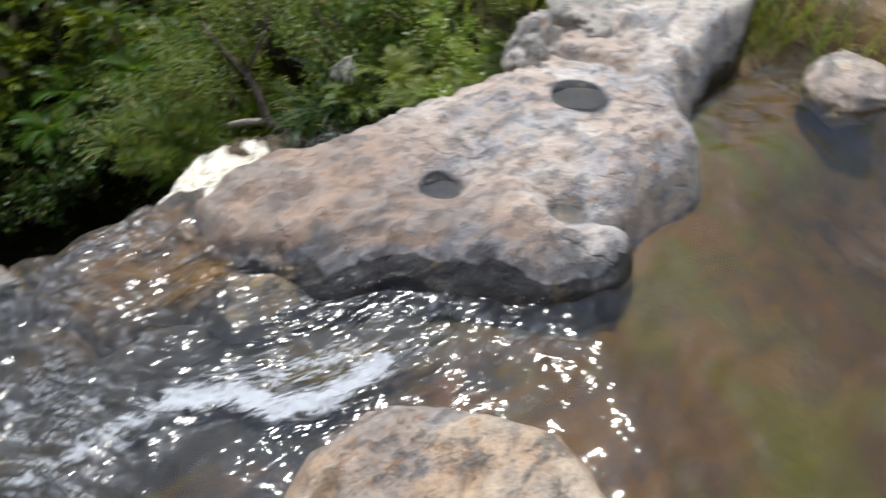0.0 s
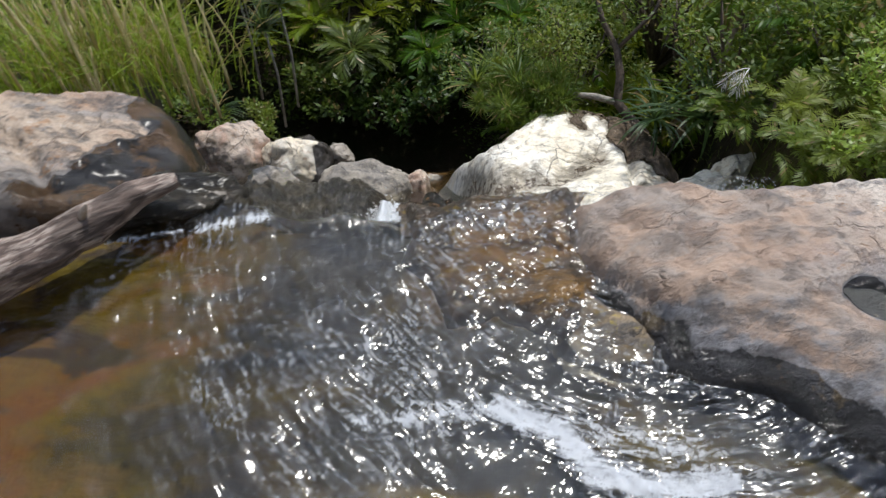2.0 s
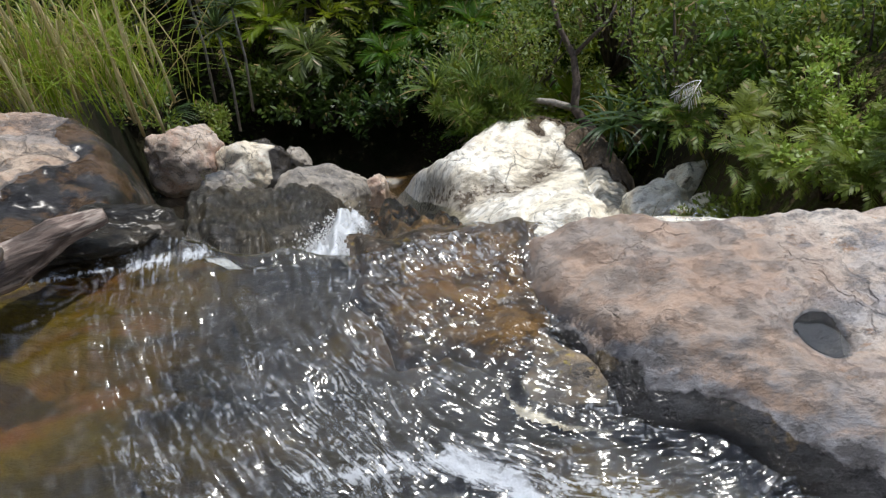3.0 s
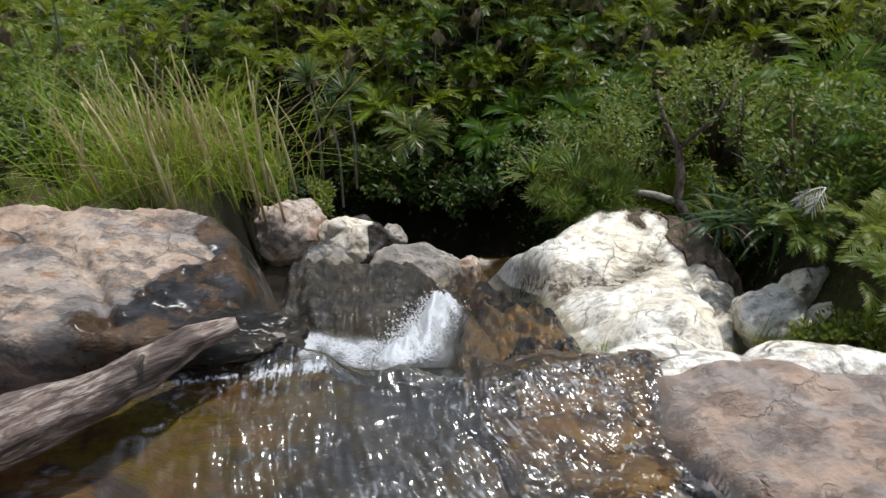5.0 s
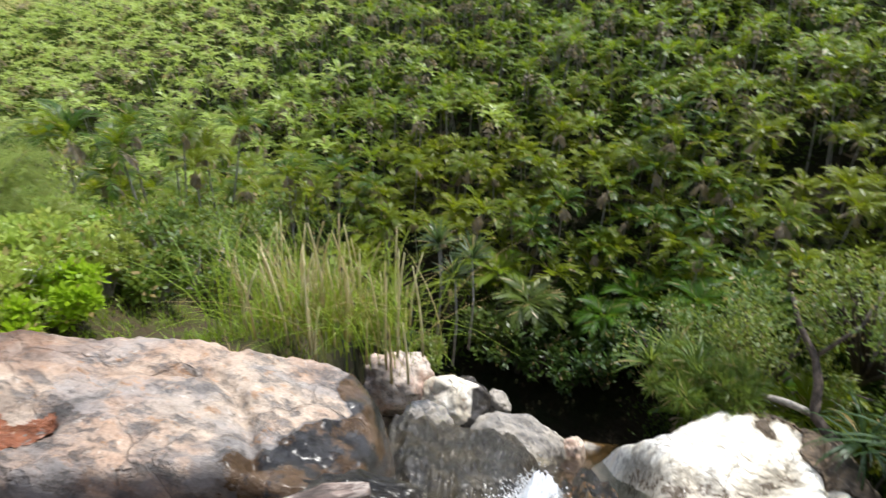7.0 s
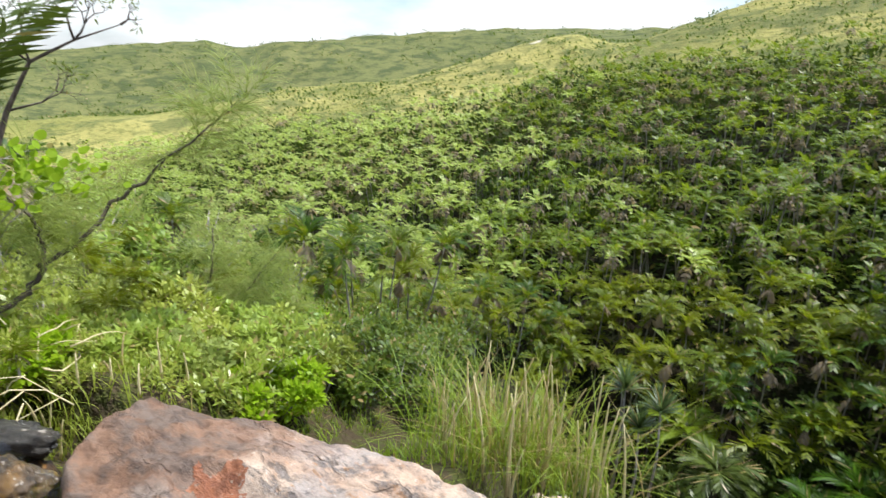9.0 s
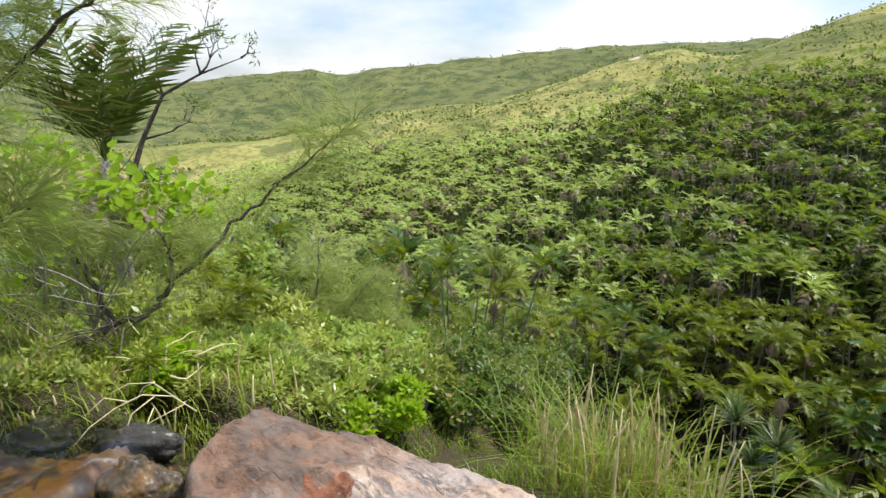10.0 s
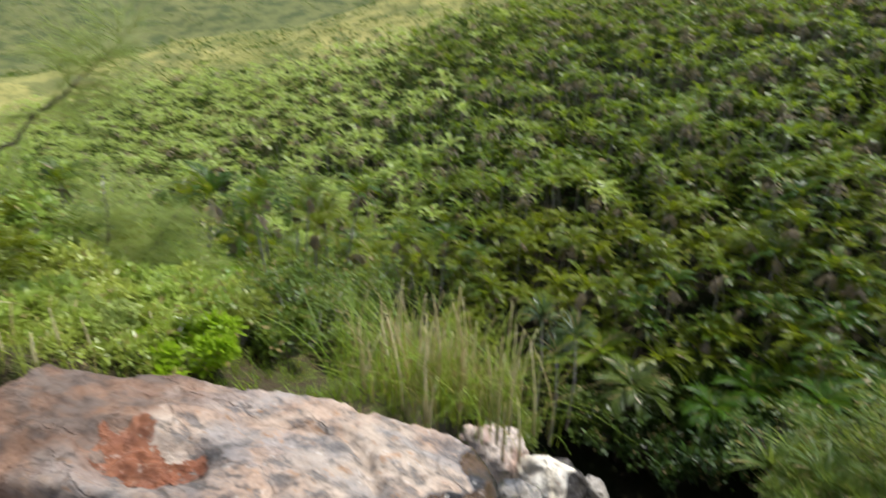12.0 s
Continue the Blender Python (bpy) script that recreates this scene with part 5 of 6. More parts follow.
def make_palms():
    """Feather palms over the far slope; those nearest are things, the rest one thicket."""
    rng = random.Random(11)
    protos = []
    for k in range(4):
        root = tagged(new("palm_tree"), "slender green feather palm with drooping fronds on the slope", "palm", "palms on the slope")
        part("trunk", trunk_mesh("trunk", k, 3.6, 0.034, M_PALE), root)
        part("crown", crown_mesh("crown", 100 + k, 12, 16, 1.5, 0.34, 0.07, M_PALM_SUN, 1.52, 0.62, 1.55, 0.3), root)
        part("dead_skirt", skirt_mesh("dead_skirt", 200 + k, 4, 7, 0.9), root, "tan dead fronds hanging under the crown")
        protos.append(root)
    lows, plain = [], []
    for k in range(4):
        p, q = Pile(), Pile()
        r2 = random.Random(300 + k)
        for i in range(9):
            az, el, ln = i * 2.4 + r2.uniform(-0.3, 0.3), 1.52 - 0.10 * i, 1.5 * r2.uniform(0.8, 1.1)
            frond(p, r2, (0, 0, 0), az, el, ln, 1.55, 8, 0.34, 0.10, 0.25, 0.02, 0.9, 4)
            if i < 7:
                frond(q, r2, (0, 0, 0), az, el, ln, 1.5, 4, 0.40, 0.15, 0.25, 0.03, 0.9, 3)
        lows.append(p)
        plain.append(q)
    spots = []
    step = 1.12
    for i in range(-86, 57):
        for j in range(0, 128):
            x, y = i * step * 1.1 + rng.uniform(-0.5, 0.5), 6 + j * step + rng.uniform(-0.5, 0.5)
            r, az = math.hypot(x, y), math.degrees(math.atan2(-x, y))
            if az > 82 or az < -58 or r < 11.5 or (r < 17 and -6.5 < x < 3.0) or r > 0.98 * float(interp(PALM_EDGE, az)) or rng.random() < 0.10:
                continue
            spots.append((r, x, y))
    spots.sort()
    ground_z = land(np.array([s[1] for s in spots]), np.array([s[2] for s in spots]))
    thick, pale, fresh, dead, stems, used = [], [], [], [], [], 0
    hang = []
    stalk = Pile()
    stalk.blade([(0, 0, -2.8), (0.04, 0, -1.4), (0, 0, 0)], [0.07, 0.06, 0.05], (1, 0, 0))
    stalk.blade([(0, 0, -2.8), (0.04, 0, -1.4), (0, 0, 0)], [0.07, 0.06, 0.05], (0, 1, 0))
    for k in range(3):
        p = Pile()
        for i in range(4):
            frond(p, random.Random(400 + 7 * k + i), (0, 0, -0.05), 1.7 * i + k, -0.35, 1.05, 1.0, 3, 0.3, 0.2, 0.7, 0.012, 0.45, 3)
        hang.append(p)
    for (r, x, y), gz in zip(spots, ground_z):
        h = rng.uniform(1.9, 3.6) if r < 30 else rng.uniform(0.8, 3.3)
        sc = rng.uniform(0.5, 0.76) if r > 24 else rng.uniform(0.58, 0.86)
        if 14 < r < 38:
            a, lift = rng.uniform(0, 6.28), rng.uniform(0.3, 1.3) if r > 29 else rng.uniform(1.3, 2.6)
            fill = pose(x + 0.6 * math.cos(a), y + 0.6 * math.sin(a), float(gz) + lift, rng.uniform(-10, 10), rng.uniform(-10, 10), rng.uniform(0, 360)) @ Matrix.Scale(rng.uniform(0.5, 0.8), 4)
            (thick if r > 29 else fresh).append((lows[rng.randrange(4)], fill))
        tilt = (rng.uniform(-9, 9), rng.uniform(-9, 9), rng.uniform(0, 360))
        top = float(gz) + h
        if used < 290:
            src = protos[used % 4]
            m = pose(x, y, top, *tilt) @ Matrix.Scale(sc, 4)
            if used < 4:
                src.matrix_basis = m
            else:
                copy_thing(src, m)
            used += 1
        else:
            m = pose(x, y, top, *tilt) @ Matrix.Scale(sc, 4)
            src = (lows if r < 42 else plain)[rng.randrange(4)]
            if rng.random() < (0.6 if r < 55 else 0.25):
                d = hang[rng.randrange(3)]
                dead.append((d, m))
            # palms to the left take the leaf colour lightened for sun
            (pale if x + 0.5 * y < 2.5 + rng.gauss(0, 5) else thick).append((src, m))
            if r < 45:
                stems.append((stalk, pose(x, y, top, *tilt[:2])))
    tagged(new("palm_stems", scatter("palm_stems", M_PALE, stems)), "thin pale palm stems in the thicket", "palm stems", kind="stuff")
    tagged(new("dry_fronds", scatter("dry_fronds", M_DEAD, dead)), "tan dry fronds hanging among the palms", "fronds", kind="stuff")
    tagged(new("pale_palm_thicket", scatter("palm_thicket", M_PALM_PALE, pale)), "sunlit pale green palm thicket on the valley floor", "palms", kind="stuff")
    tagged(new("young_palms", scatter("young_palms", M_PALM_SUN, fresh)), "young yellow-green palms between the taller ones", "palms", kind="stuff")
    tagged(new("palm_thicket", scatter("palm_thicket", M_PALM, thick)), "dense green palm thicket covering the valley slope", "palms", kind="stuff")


PALM_EDGE = [(-90, 40), (-58, 45), (-20, 56), (5, 64), (12, 70), (15.4, 73), (22, 72), (29, 69), (39, 79), (45, 92), (50, 105), (60, 125), (90, 130)]
make_palms()


def leaf_cloud(pile, rng, centre, size, count, leaf, width, up=0.25):
    c = Vector(centre)
    for _ in range(count):
        d = Vector((rng.gauss(0, 1), rng.gauss(0, 1), rng.gauss(0, 1))).normalized() * rng.random() ** 0.4
        p = c + Vector((d.x * size[0], d.y * size[1], d.z * size[2]))
        w = (d * 0.7 + Vector((rng.gauss(0, 0.5), rng.gauss(0, 0.5), rng.gauss(up, 0.4)))).normalized()
        s = w.cross(Vector((rng.gauss(0, 0.4), rng.gauss(0, 0.4), 1))).normalized()
        k = rng.uniform(0.7, 1.3)
        pile.leaf(p, w, s, leaf * k, width * k)


def make_understory():
    """Broad-leaved scrub between and below the palms."""
    rng = random.Random(21)
    pile = Pile()
    xs = [(rng.uniform(-75, 38), rng.uniform(6, 75)) for _ in range(7000)]
    xs += [(rng.uniform(-2.5, 9), rng.uniform(9.5, 17)) for _ in range(700)]
    zs = land(np.array([a for a, _ in xs]), np.array([b for _, b in xs]))
    for (x, y), z in zip(xs, zs):
        r, az = math.hypot(x, y), math.degrees(math.atan2(-x, y))
        if r < 10.5 or (r < 15.5 and abs(x + 1.5) < 4.5) or az > 84 or az < -60 or r > float(interp(PALM_EDGE, az)):
            continue
        near = r < 26
        size = rng.uniform(0.6, 1.1)
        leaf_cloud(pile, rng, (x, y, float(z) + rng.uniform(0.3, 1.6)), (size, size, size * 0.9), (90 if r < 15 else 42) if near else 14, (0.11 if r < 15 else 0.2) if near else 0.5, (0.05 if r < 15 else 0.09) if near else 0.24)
    tagged(new("undergrowth", pile.mesh("undergrowth", M_UNDER)), "broad-leaved undergrowth between the palms, coloured dark for shade", "undergrowth", kind="stuff")


make_understory()


def shrub(name, base, size, clumps, leaf, width, label, material=None, seed=0, stem_mat=None, per=90):
    """A bush: forked stems and clumps of leaves with gaps between them."""
    rng = random.Random(seed)
    root = tagged(new(name), label, "shrub")
    root.location = base
    stems, leaves = Pile(), Pile()
    for i in range(clumps):
        a, h = rng.uniform(0, 6.28), rng.uniform(0.35, 1.0)
        rr = rng.uniform(0.2, 1.0)
        tip = Vector((math.cos(a) * size[0] * rr, math.sin(a) * size[1] * rr, size[2] * h))
        mid = tip * 0.5 + Vector((rng.uniform(-0.1, 0.1), rng.uniform(-0.1, 0.1), 0.08)) * size[2]
        stems.add(*tube([(0, 0, -0.1), mid, tip], [0.018 * size[2] + 0.006, 0.012 * size[2] + 0.004, 0.004], 5))
        q = rng.uniform(0.16, 0.3)
        leaf_cloud(leaves, rng, tip, (size[0] * q, size[1] * q, size[2] * q * 0.8), per, leaf, width)
    part("branchwork", stems.mesh("branchwork", stem_mat or M_BARK, True), root)
    part("foliage", leaves.mesh("foliage", material or M_SHRUB), root)
    return root


def at_angle(az, el, r, eye=(0.0, 0.55, 1.9)):
    a, e = radians(az), radians(el)
    return (eye[0] - r * math.sin(a) * math.cos(e), eye[1] + r * math.cos(a) * math.cos(e), eye[2] + r * math.sin(e))


def ground_at(x, y):
    return float(land(np.array([x]), np.array([y]))[0])


def strap_rosette(name, base, blades, length, width, label, seed, stem=0.0, category="plant", material=None, droop=1.5):
    """A rosette of long arching strap leaves."""
    rng = random.Random(seed)
    root = tagged(new(name), label, category)
    root.location = base
    pile = Pile()
    for i in range(blades):
        a, e = rng.uniform(0, 6.28), rng.uniform(0.2, 1.45)
        out, side = Vector((math.cos(a), math.sin(a), 0)), Vector((-math.sin(a), math.cos(a), 0))
        p, pts, ln = Vector((0, 0, stem)), [], length * rng.uniform(0.7, 1.1)
        for k in range(7):
            pts.append(p.copy())
            ang = e - droop * (k / 6) ** 1.6
            p = p + (out * math.cos(ang) + Vector((0, 0, math.sin(ang)))) * ln / 6
        pile.blade(pts, [width * w for w in (0.8, 1, 1, 0.9, 0.7, 0.45, 0.08)], side)
    part("foliage", pile.mesh("foliage", material or M_STRAP, True), root)
    if stem:
        part("stem", mesh_of("stem", *tube([(0, 0, -0.2), (0.06, 0.02, stem * 0.5), (0, 0, stem)], [0.03, 0.025, 0.02]), M_PALE), root)
    return root


def grass_clump(name, base, size, blades, height, label, seed, canes=0, lean=(0, 0), width=0.012):
    """Tall grass: bending blades and dry canes."""
    rng = random.Random(seed)
    root = tagged(new(name), label, "grass", "tall grass")
    root.location = base
    pile, dry = Pile(), Pile()
    for i in range(blades + canes):
        x, y = rng.gauss(0, size[0] / 2), rng.gauss(0, size[1] / 2)
        a, h = rng.uniform(0, 6.28), height * rng.uniform(0.45, 1.1)
        bend = rng.uniform(0.2, 1.3) if i < blades else rng.uniform(0.02, 0.25)
        out = Vector((math.cos(a) + lean[0], math.sin(a) + lean[1], 0))
        side = Vector((-math.sin(a), math.cos(a), 0))
        pts = [Vector((x, y, -0.1)) + out * (bend * h * (k / 5) ** 2) + Vector((0, 0, h * (k / 5) * (1 - 0.25 * bend * (k / 5) ** 2))) for k in range(6)]
        if i < blades:
            pile.blade(pts, [width * w for w in (0.8, 1, 0.95, 0.8, 0.5, 0.08)], side)
        else:
            dry.add(*tube(pts, [0.011, 0.011, 0.010, 0.008, 0.006, 0.003], 5))
    part("grass", pile.mesh("grass", M_GRASS, True), root)
    if canes:
        part("straw", dry.mesh("straw", M_CANE, True), root, "dry straw-coloured canes")
    return root


def fern(name, base, fronds, length, label, seed, material=None):
    """A fern: arching feathery fronds from one root."""
    rng = random.Random(seed)
    root = tagged(new(name), label, "fern", "ferns on the bank")
    root.location = base
    pile = Pile()
    for i in range(fronds):
        frond(pile, rng, (rng.gauss(0, 0.08), rng.gauss(0, 0.08), -0.05), rng.uniform(0, 6.28), rng.uniform(0.5, 1.4), length * rng.uniform(0.6, 1.1), rng.uniform(1.1, 2.0), 16, length * 0.2, length * 0.035, 0.4, 0.006, 0.5)
    part("foliage", pile.mesh("foliage", material or M_SHRUB), root)
    return root


def ground_cover(name, label, rng, boxes, count, height, material, width=0.01):
    """Short grass and weeds spread over soil."""
    pile = Pile()
    pts = []
    for _ in range(count):
        x0, x1, y0, y1 = boxes[rng.randrange(len(boxes))]
        pts.append((rng.uniform(x0, x1), rng.uniform(y0, y1)))
    xs, ys = np.array([q[0] for q in pts]), np.array([q[1] for q in pts])
    zs, inner = land(xs, ys), bed_inner(xs, ys)
    for (x, y), z, k in zip(pts, zs, inner):
        if k > -0.03 or noise.noise(Vector((x * 1.5, y * 1.5, 0))) < -0.25:
            continue
        a, h = rng.uniform(0, 6.28), height * rng.uniform(0.4, 1.2)
        out, side = Vector((math.cos(a), math.sin(a), 0)), Vector((-math.sin(a), math.cos(a), 0))
        b = rng.uniform(0.2, 1.1)
        pile.blade([Vector((x, y, float(z) - 0.03)) + out * (b * h * (s / 3) ** 2) + Vector((0, 0, h * s / 3 * (1 - 0.3 * b * s / 3))) for s in range(4)], [width, width, width * 0.7, width * 0.1], side)
    tagged(new(name, pile.mesh(name, material, True)), label, "grass", kind="stuff")


M_SCRUB = leaf_material("scrub_leaf", (0.03, 0.07, 0.008), (0.06, 0.11, 0.012), (0.09, 0.13, 0.014), dry_amount=0.06)


def hill_scrub():
    """Bushes dotted over the grassy hills."""
    rng = random.Random(77)
    pile = Pile()
    pts = []
    while len(pts) < 15000:
        r, az = math.exp(rng.uniform(math.log(62), math.log(640))), rng.uniform(-8, 84)
        x, y = -r * math.sin(radians(az)), r * math.cos(radians(az))
        if r < float(interp(PALM_EDGE, az)) or noise.noise(Vector((x * 0.02, y * 0.02, 3))) + 0.35 * rng.random() < 0.12:
            continue
        pts.append((x, y, r))
    zs = land(np.array([q[0] for q in pts]), np.array([q[1] for q in pts]))
    for (x, y, r), z in zip(pts, zs):
        s = rng.uniform(0.25, 1.0) * ((1 + r / 420) if r > 130 else 0.55)
        leaf_cloud(pile, rng, (x, y, float(z) + 0.2 * s), (s, s, 0.6 * s), 6, 0.68 * s, 0.5 * s)
    tagged(new("hill_scrub", pile.mesh("hill_scrub", M_SCRUB)), "dark low bushes scattered over the grassy hills", "bushes", kind="stuff")


# ---------------------------------------------------------------- plants below the fall and on the right bank
EYE_A, EYE_B = (0.17, 0.67, 1.8), (-0.26, 0.41, 2.13)


def on_ground(az, r, eye):
    """A place on the ground by bearing and level distance."""
    x, y = eye[0] - r * math.sin(radians(az)), eye[1] + r * math.cos(radians(az))
    return (x, y, ground_at(x, y) - 0.02)


def seat(az, el, r, eye, sink=0.0):
    """A place by bearing, dip and distance from a standing point."""
    p = at_angle(az, el, r, eye)
    return (p[0], p[1], p[2] - sink)


hill_scrub()
for i, (az, el, r, s, lab) in enumerate([(-17.0, -38.2, 12.2, 0.64, "feathery green bush on the gorge side"), (-14.0, -38.2, 12.4, 0.5, "feathery green bush at the gorge's edge"), (-19.5, -37.2, 12.4, 0.57, "feathery green bush behind the white outcrop")]):
    shrub("feathery_bush", seat(az, el, r, EYE_A), (s, s, s * 1.1), 30, 0.26, 0.018, lab, M_SHRUB, 400 + i, per=110)
strap_rosette("strap_plant", seat(-36.2, -35.0, 9.4, EYE_A), 60, 1.3, 0.06, "dark strap-leaved plant beside the white outcrop", 4)
strap_rosette("strap_plant", seat(-31.0, -36.0, 11.6, EYE_A), 36, 1.05, 0.05, "dark strap-leaved plant behind the white outcrop", 6)
for i, (az, el, r, s, ln) in enumerate([(-44, -32, 7.0, 16, 0.9), (-47, -35, 6.2, 18, 0.8), (-52, -31, 6.4, 18, 0.9), (-57, -28, 6.2, 18, 0.8), (-62, -25, 6.2, 16, 0.8), (-46, -30, 7.4, 18, 0.9), (-50, -34, 6.0, 16, 0.7), (-55, -32, 5.8, 18, 0.7), (-60, -29, 5.6, 18, 0.7), (-66, -26, 5.4, 16, 0.6), (-50, -27, 7.6, 18, 1.0), (-57, -24, 7.4, 18, 1.0), (-38.5, -34, 7.8, 16, 0.9)]):
    fern("fern", seat(az, el, r, EYE_A), s + 12, 0.55 * ln, "soft green fern on the shaded bank", 10 + i, M_SHRUB)
for i, (az, el, r) in enumerate([(-47, -27, 8.0), (-52, -25, 7.8), (-57, -22, 7.6), (-63, -20, 7.4), (-44, -29, 8.2), (-69, -18, 7.2)]):
    shrub("shrub", seat(az, el, r, EYE_A, 0.7), (0.9, 0.9, 1.3), 22, 0.09, 0.04, "leafy green shrub over the shaded bank", seed=330 + i)


def crooked_tree():
    """A small crooked tree that leans out of the bank."""
    root = tagged(new("crooked_tree"), "small tree with a bare crooked dark trunk on the bank", "tree")
    g = lambda az, el, r: Vector(seat(az, el, r, EYE_A))
    base, fork = g(-30.5, -37.5, 12.2), g(-26.5, -35.3, 12.2)
    part("trunk", mesh_of("trunk", *tube([base, g(-28.5, -36.5, 12.2), fork, g(-26.0, -33.0, 12.2), g(-25.0, -31.0, 12.2), g(-23.0, -29.0, 12.2), g(-21.5, -26.5, 12.2)], [0.105, 0.098, 0.09, 0.077, 0.063, 0.05, 0.028], 9), M_BARK), root)
    part("limb", mesh_of("limb", *tube([fork, g(-24.0, -35.2, 12.2), g(-21.5, -35.4, 12.2), g(-20.5, -34.8, 12.2)], [0.07, 0.063, 0.05, 0.028], 8), M_PALE), root, "pale bare limb")
    part("limb", mesh_of("limb", *tube([g(-25.0, -31.0, 12.2), g(-27.5, -27.5, 12.2), g(-28.0, -24.5, 12.3)], [0.042, 0.035, 0.017], 7), M_BARK), root)
    rng = random.Random(3)
    leaves = Pile()
    for az, el in ((-21.5, -25.5), (-19.5, -28), (-24, -25), (-27.5, -24), (-29.5, -27), (-23.5, -28.5), (-31, -24), (-17.5, -27), (-26, -28.5), (-20, -31)):
        leaf_cloud(leaves, rng, g(az, el, 12.2 + rng.uniform(-0.6, 0.8)), (0.56, 0.56, 0.40), 100, 0.13, 0.052)
    part("foliage", leaves.mesh("foliage", M_SHRUB), root)


crooked_tree()
for i, (az, el, r, sx, sz) in enumerate([(-33, -31, 13.0, 1.3, 2.1), (-38, -29, 9.4, 1.1, 1.9), (-43, -27, 9.0, 1.0, 1.8), (-22, -33, 14.0, 1.25, 2.1), (-29, -28, 14.0, 1.45, 2.6), (-48, -24, 9.5, 1.2, 2.0), (-54, -21, 9.5, 1.2, 1.9), (-60, -19, 9.0, 1.2, 1.8), (-12, -33.5, 14.0, 1.25, 2.0), (-17, -32, 14.5, 1.35, 2.0), (-66, -17, 8.5, 1.0, 1.4)]):
    shrub("shrub", seat(az, el, r, EYE_A, 1.0), (sx, sx, sz), 22, 0.10, 0.045, "leafy green shrub on the valley side", seed=30 + i)


def bank_palm(az, el, r, eye, h, seed, label, scale=1.0, length=1.6, dead=3, low=-0.2, droop=1.6, leaf=None, fronds=20, leaflet=0.40):
    root = tagged(new("palm"), label, "palm", "palms near the stream")
    root.matrix_basis = Matrix.Translation(seat(az, el, r, eye)) @ Matrix.Scale(scale, 4)
    part("trunk", trunk_mesh("trunk", seed, h, 0.06, M_PALE), root)
    part("crown", crown_mesh("crown", seed, fronds, 24, length, leaflet, 0.045, leaf or M_PALM, 1.5, low, droop, 0.6), root)
    if dead:
        part("dead_skirt", skirt_mesh("dead_skirt", seed, dead, 14, 1.0), root, "grey dead fronds hanging under the crown")


bank_palm(-41.5, -27.0, 8.6, EYE_A, 1.6, 61, "young feather palm with a grey dead frond", 0.6, dead=5)
bank_palm(-50, -21, 9.0, EYE_A, 2.0, 62, "young feather palm over the shaded bank", 0.7)
bank_palm(-35, -24, 10.5, EYE_A, 2.2, 63, "feather palm among shrubs on the bank", 0.75)
bank_palm(-60, -16, 8.8, EYE_A, 2.0, 64, "young feather palm over the shaded bank", 0.75)

def dead_frond():
    """A bleached dead palm frond caught in the bushes."""
    rng = random.Random(33)
    root = tagged(new("dead_frond"), "bleached grey dead palm frond hanging in the bushes", "frond")
    root.location = seat(DEAD_AT[0], DEAD_AT[1], 6.9, EYE_A)
    for k in range(2):
        pile = Pile()
        frond(pile, rng, (0, 0, 0), 3.4 + 0.6 * k, 0.4, 0.34, 1.6, 14, 0.13, 0.008, 1.0, 0.006, 0.4)
        part("leaflets", pile.mesh("leaflets", M_BLEACHED), root)


DEAD_AT = (-38.5, -30.6)
M_BLEACHED = leaf_material("bleached_frond", (0.50, 0.48, 0.44), (0.62, 0.60, 0.56), (0.55, 0.53, 0.49), dry_amount=0.1, through_light=0.2)
dead_frond()

# dry grass and small bushes on the boulders and behind the slab
shrub("bush", seat(14.2, -39.5, 17.0, EYE_A), (0.75, 0.75, 1.0), 14, 0.12, 0.05, "small green bush growing behind the boulders", seed=81)
shrub("bush", seat(19.5, -37.0, 17.0, EYE_A), (1.0, 1.0, 1.4), 16, 0.14, 0.052, "green bush beside the pink boulder", seed=82)
strap_rosette("fern_bush", seat(18.0, -36.0, 17.2, EYE_A), 60, 1.05, 0.035, "spiky green tuft behind the slab", 83)
for i, (x, y, z, h) in enumerate([(-1.25, 5.95, -3.4, 0.35), (1.95, 4.55, -3.3, 0.25), (2.6, 4.5, -3.35, 0.25), (3.2, 4.55, -3.4, 0.3), (3.7, 4.75, -3.3, 0.3), (-1.05, 6.55, -3.35, 0.25)]):
    c, k = sunk((x, y, z))
    grass_clump("grass_tuft", c, (0.16 * k, 0.1 * k), 60, h * k, "small tuft of yellow-green grass between rocks", 90 + i, width=0.008)
for i, az in enumerate((19.5, 21.5, 23.5, 25.5, 28, 30.5, 33)):
    for j, r in enumerate((4.55, 5.3)):
        b = seat(az + 0.8 * j, -32.5 + 0.25 * (az - 19) + 1.5 * j, r, EYE_A)
        grass_clump("tall_grass", (b[0], b[1], b[2] - 0.25), (0.42, 0.32), 44 if az < 31 else 30, 0.75 + 0.22 * ((i * 7 + j * 3) % 4) / 3, "tall green cane grass with dry straw stems behind the slab", 110 + 2 * i + j, 6, width=0.009)

# rosettes on bare stems in the gorge
for i, (az, el) in enumerate([(12.8, -27.0), (9.2, -28.3), (11.0, -30.0)]):
    strap_rosette("rosette_tree", seat(az, el, 13.0, EYE_A, 2.2), 70, 0.62, 0.035, "spiky rosette on a bare pale stem in the gorge", 140 + i, stem=2.2, category="tree", droop=0.6)

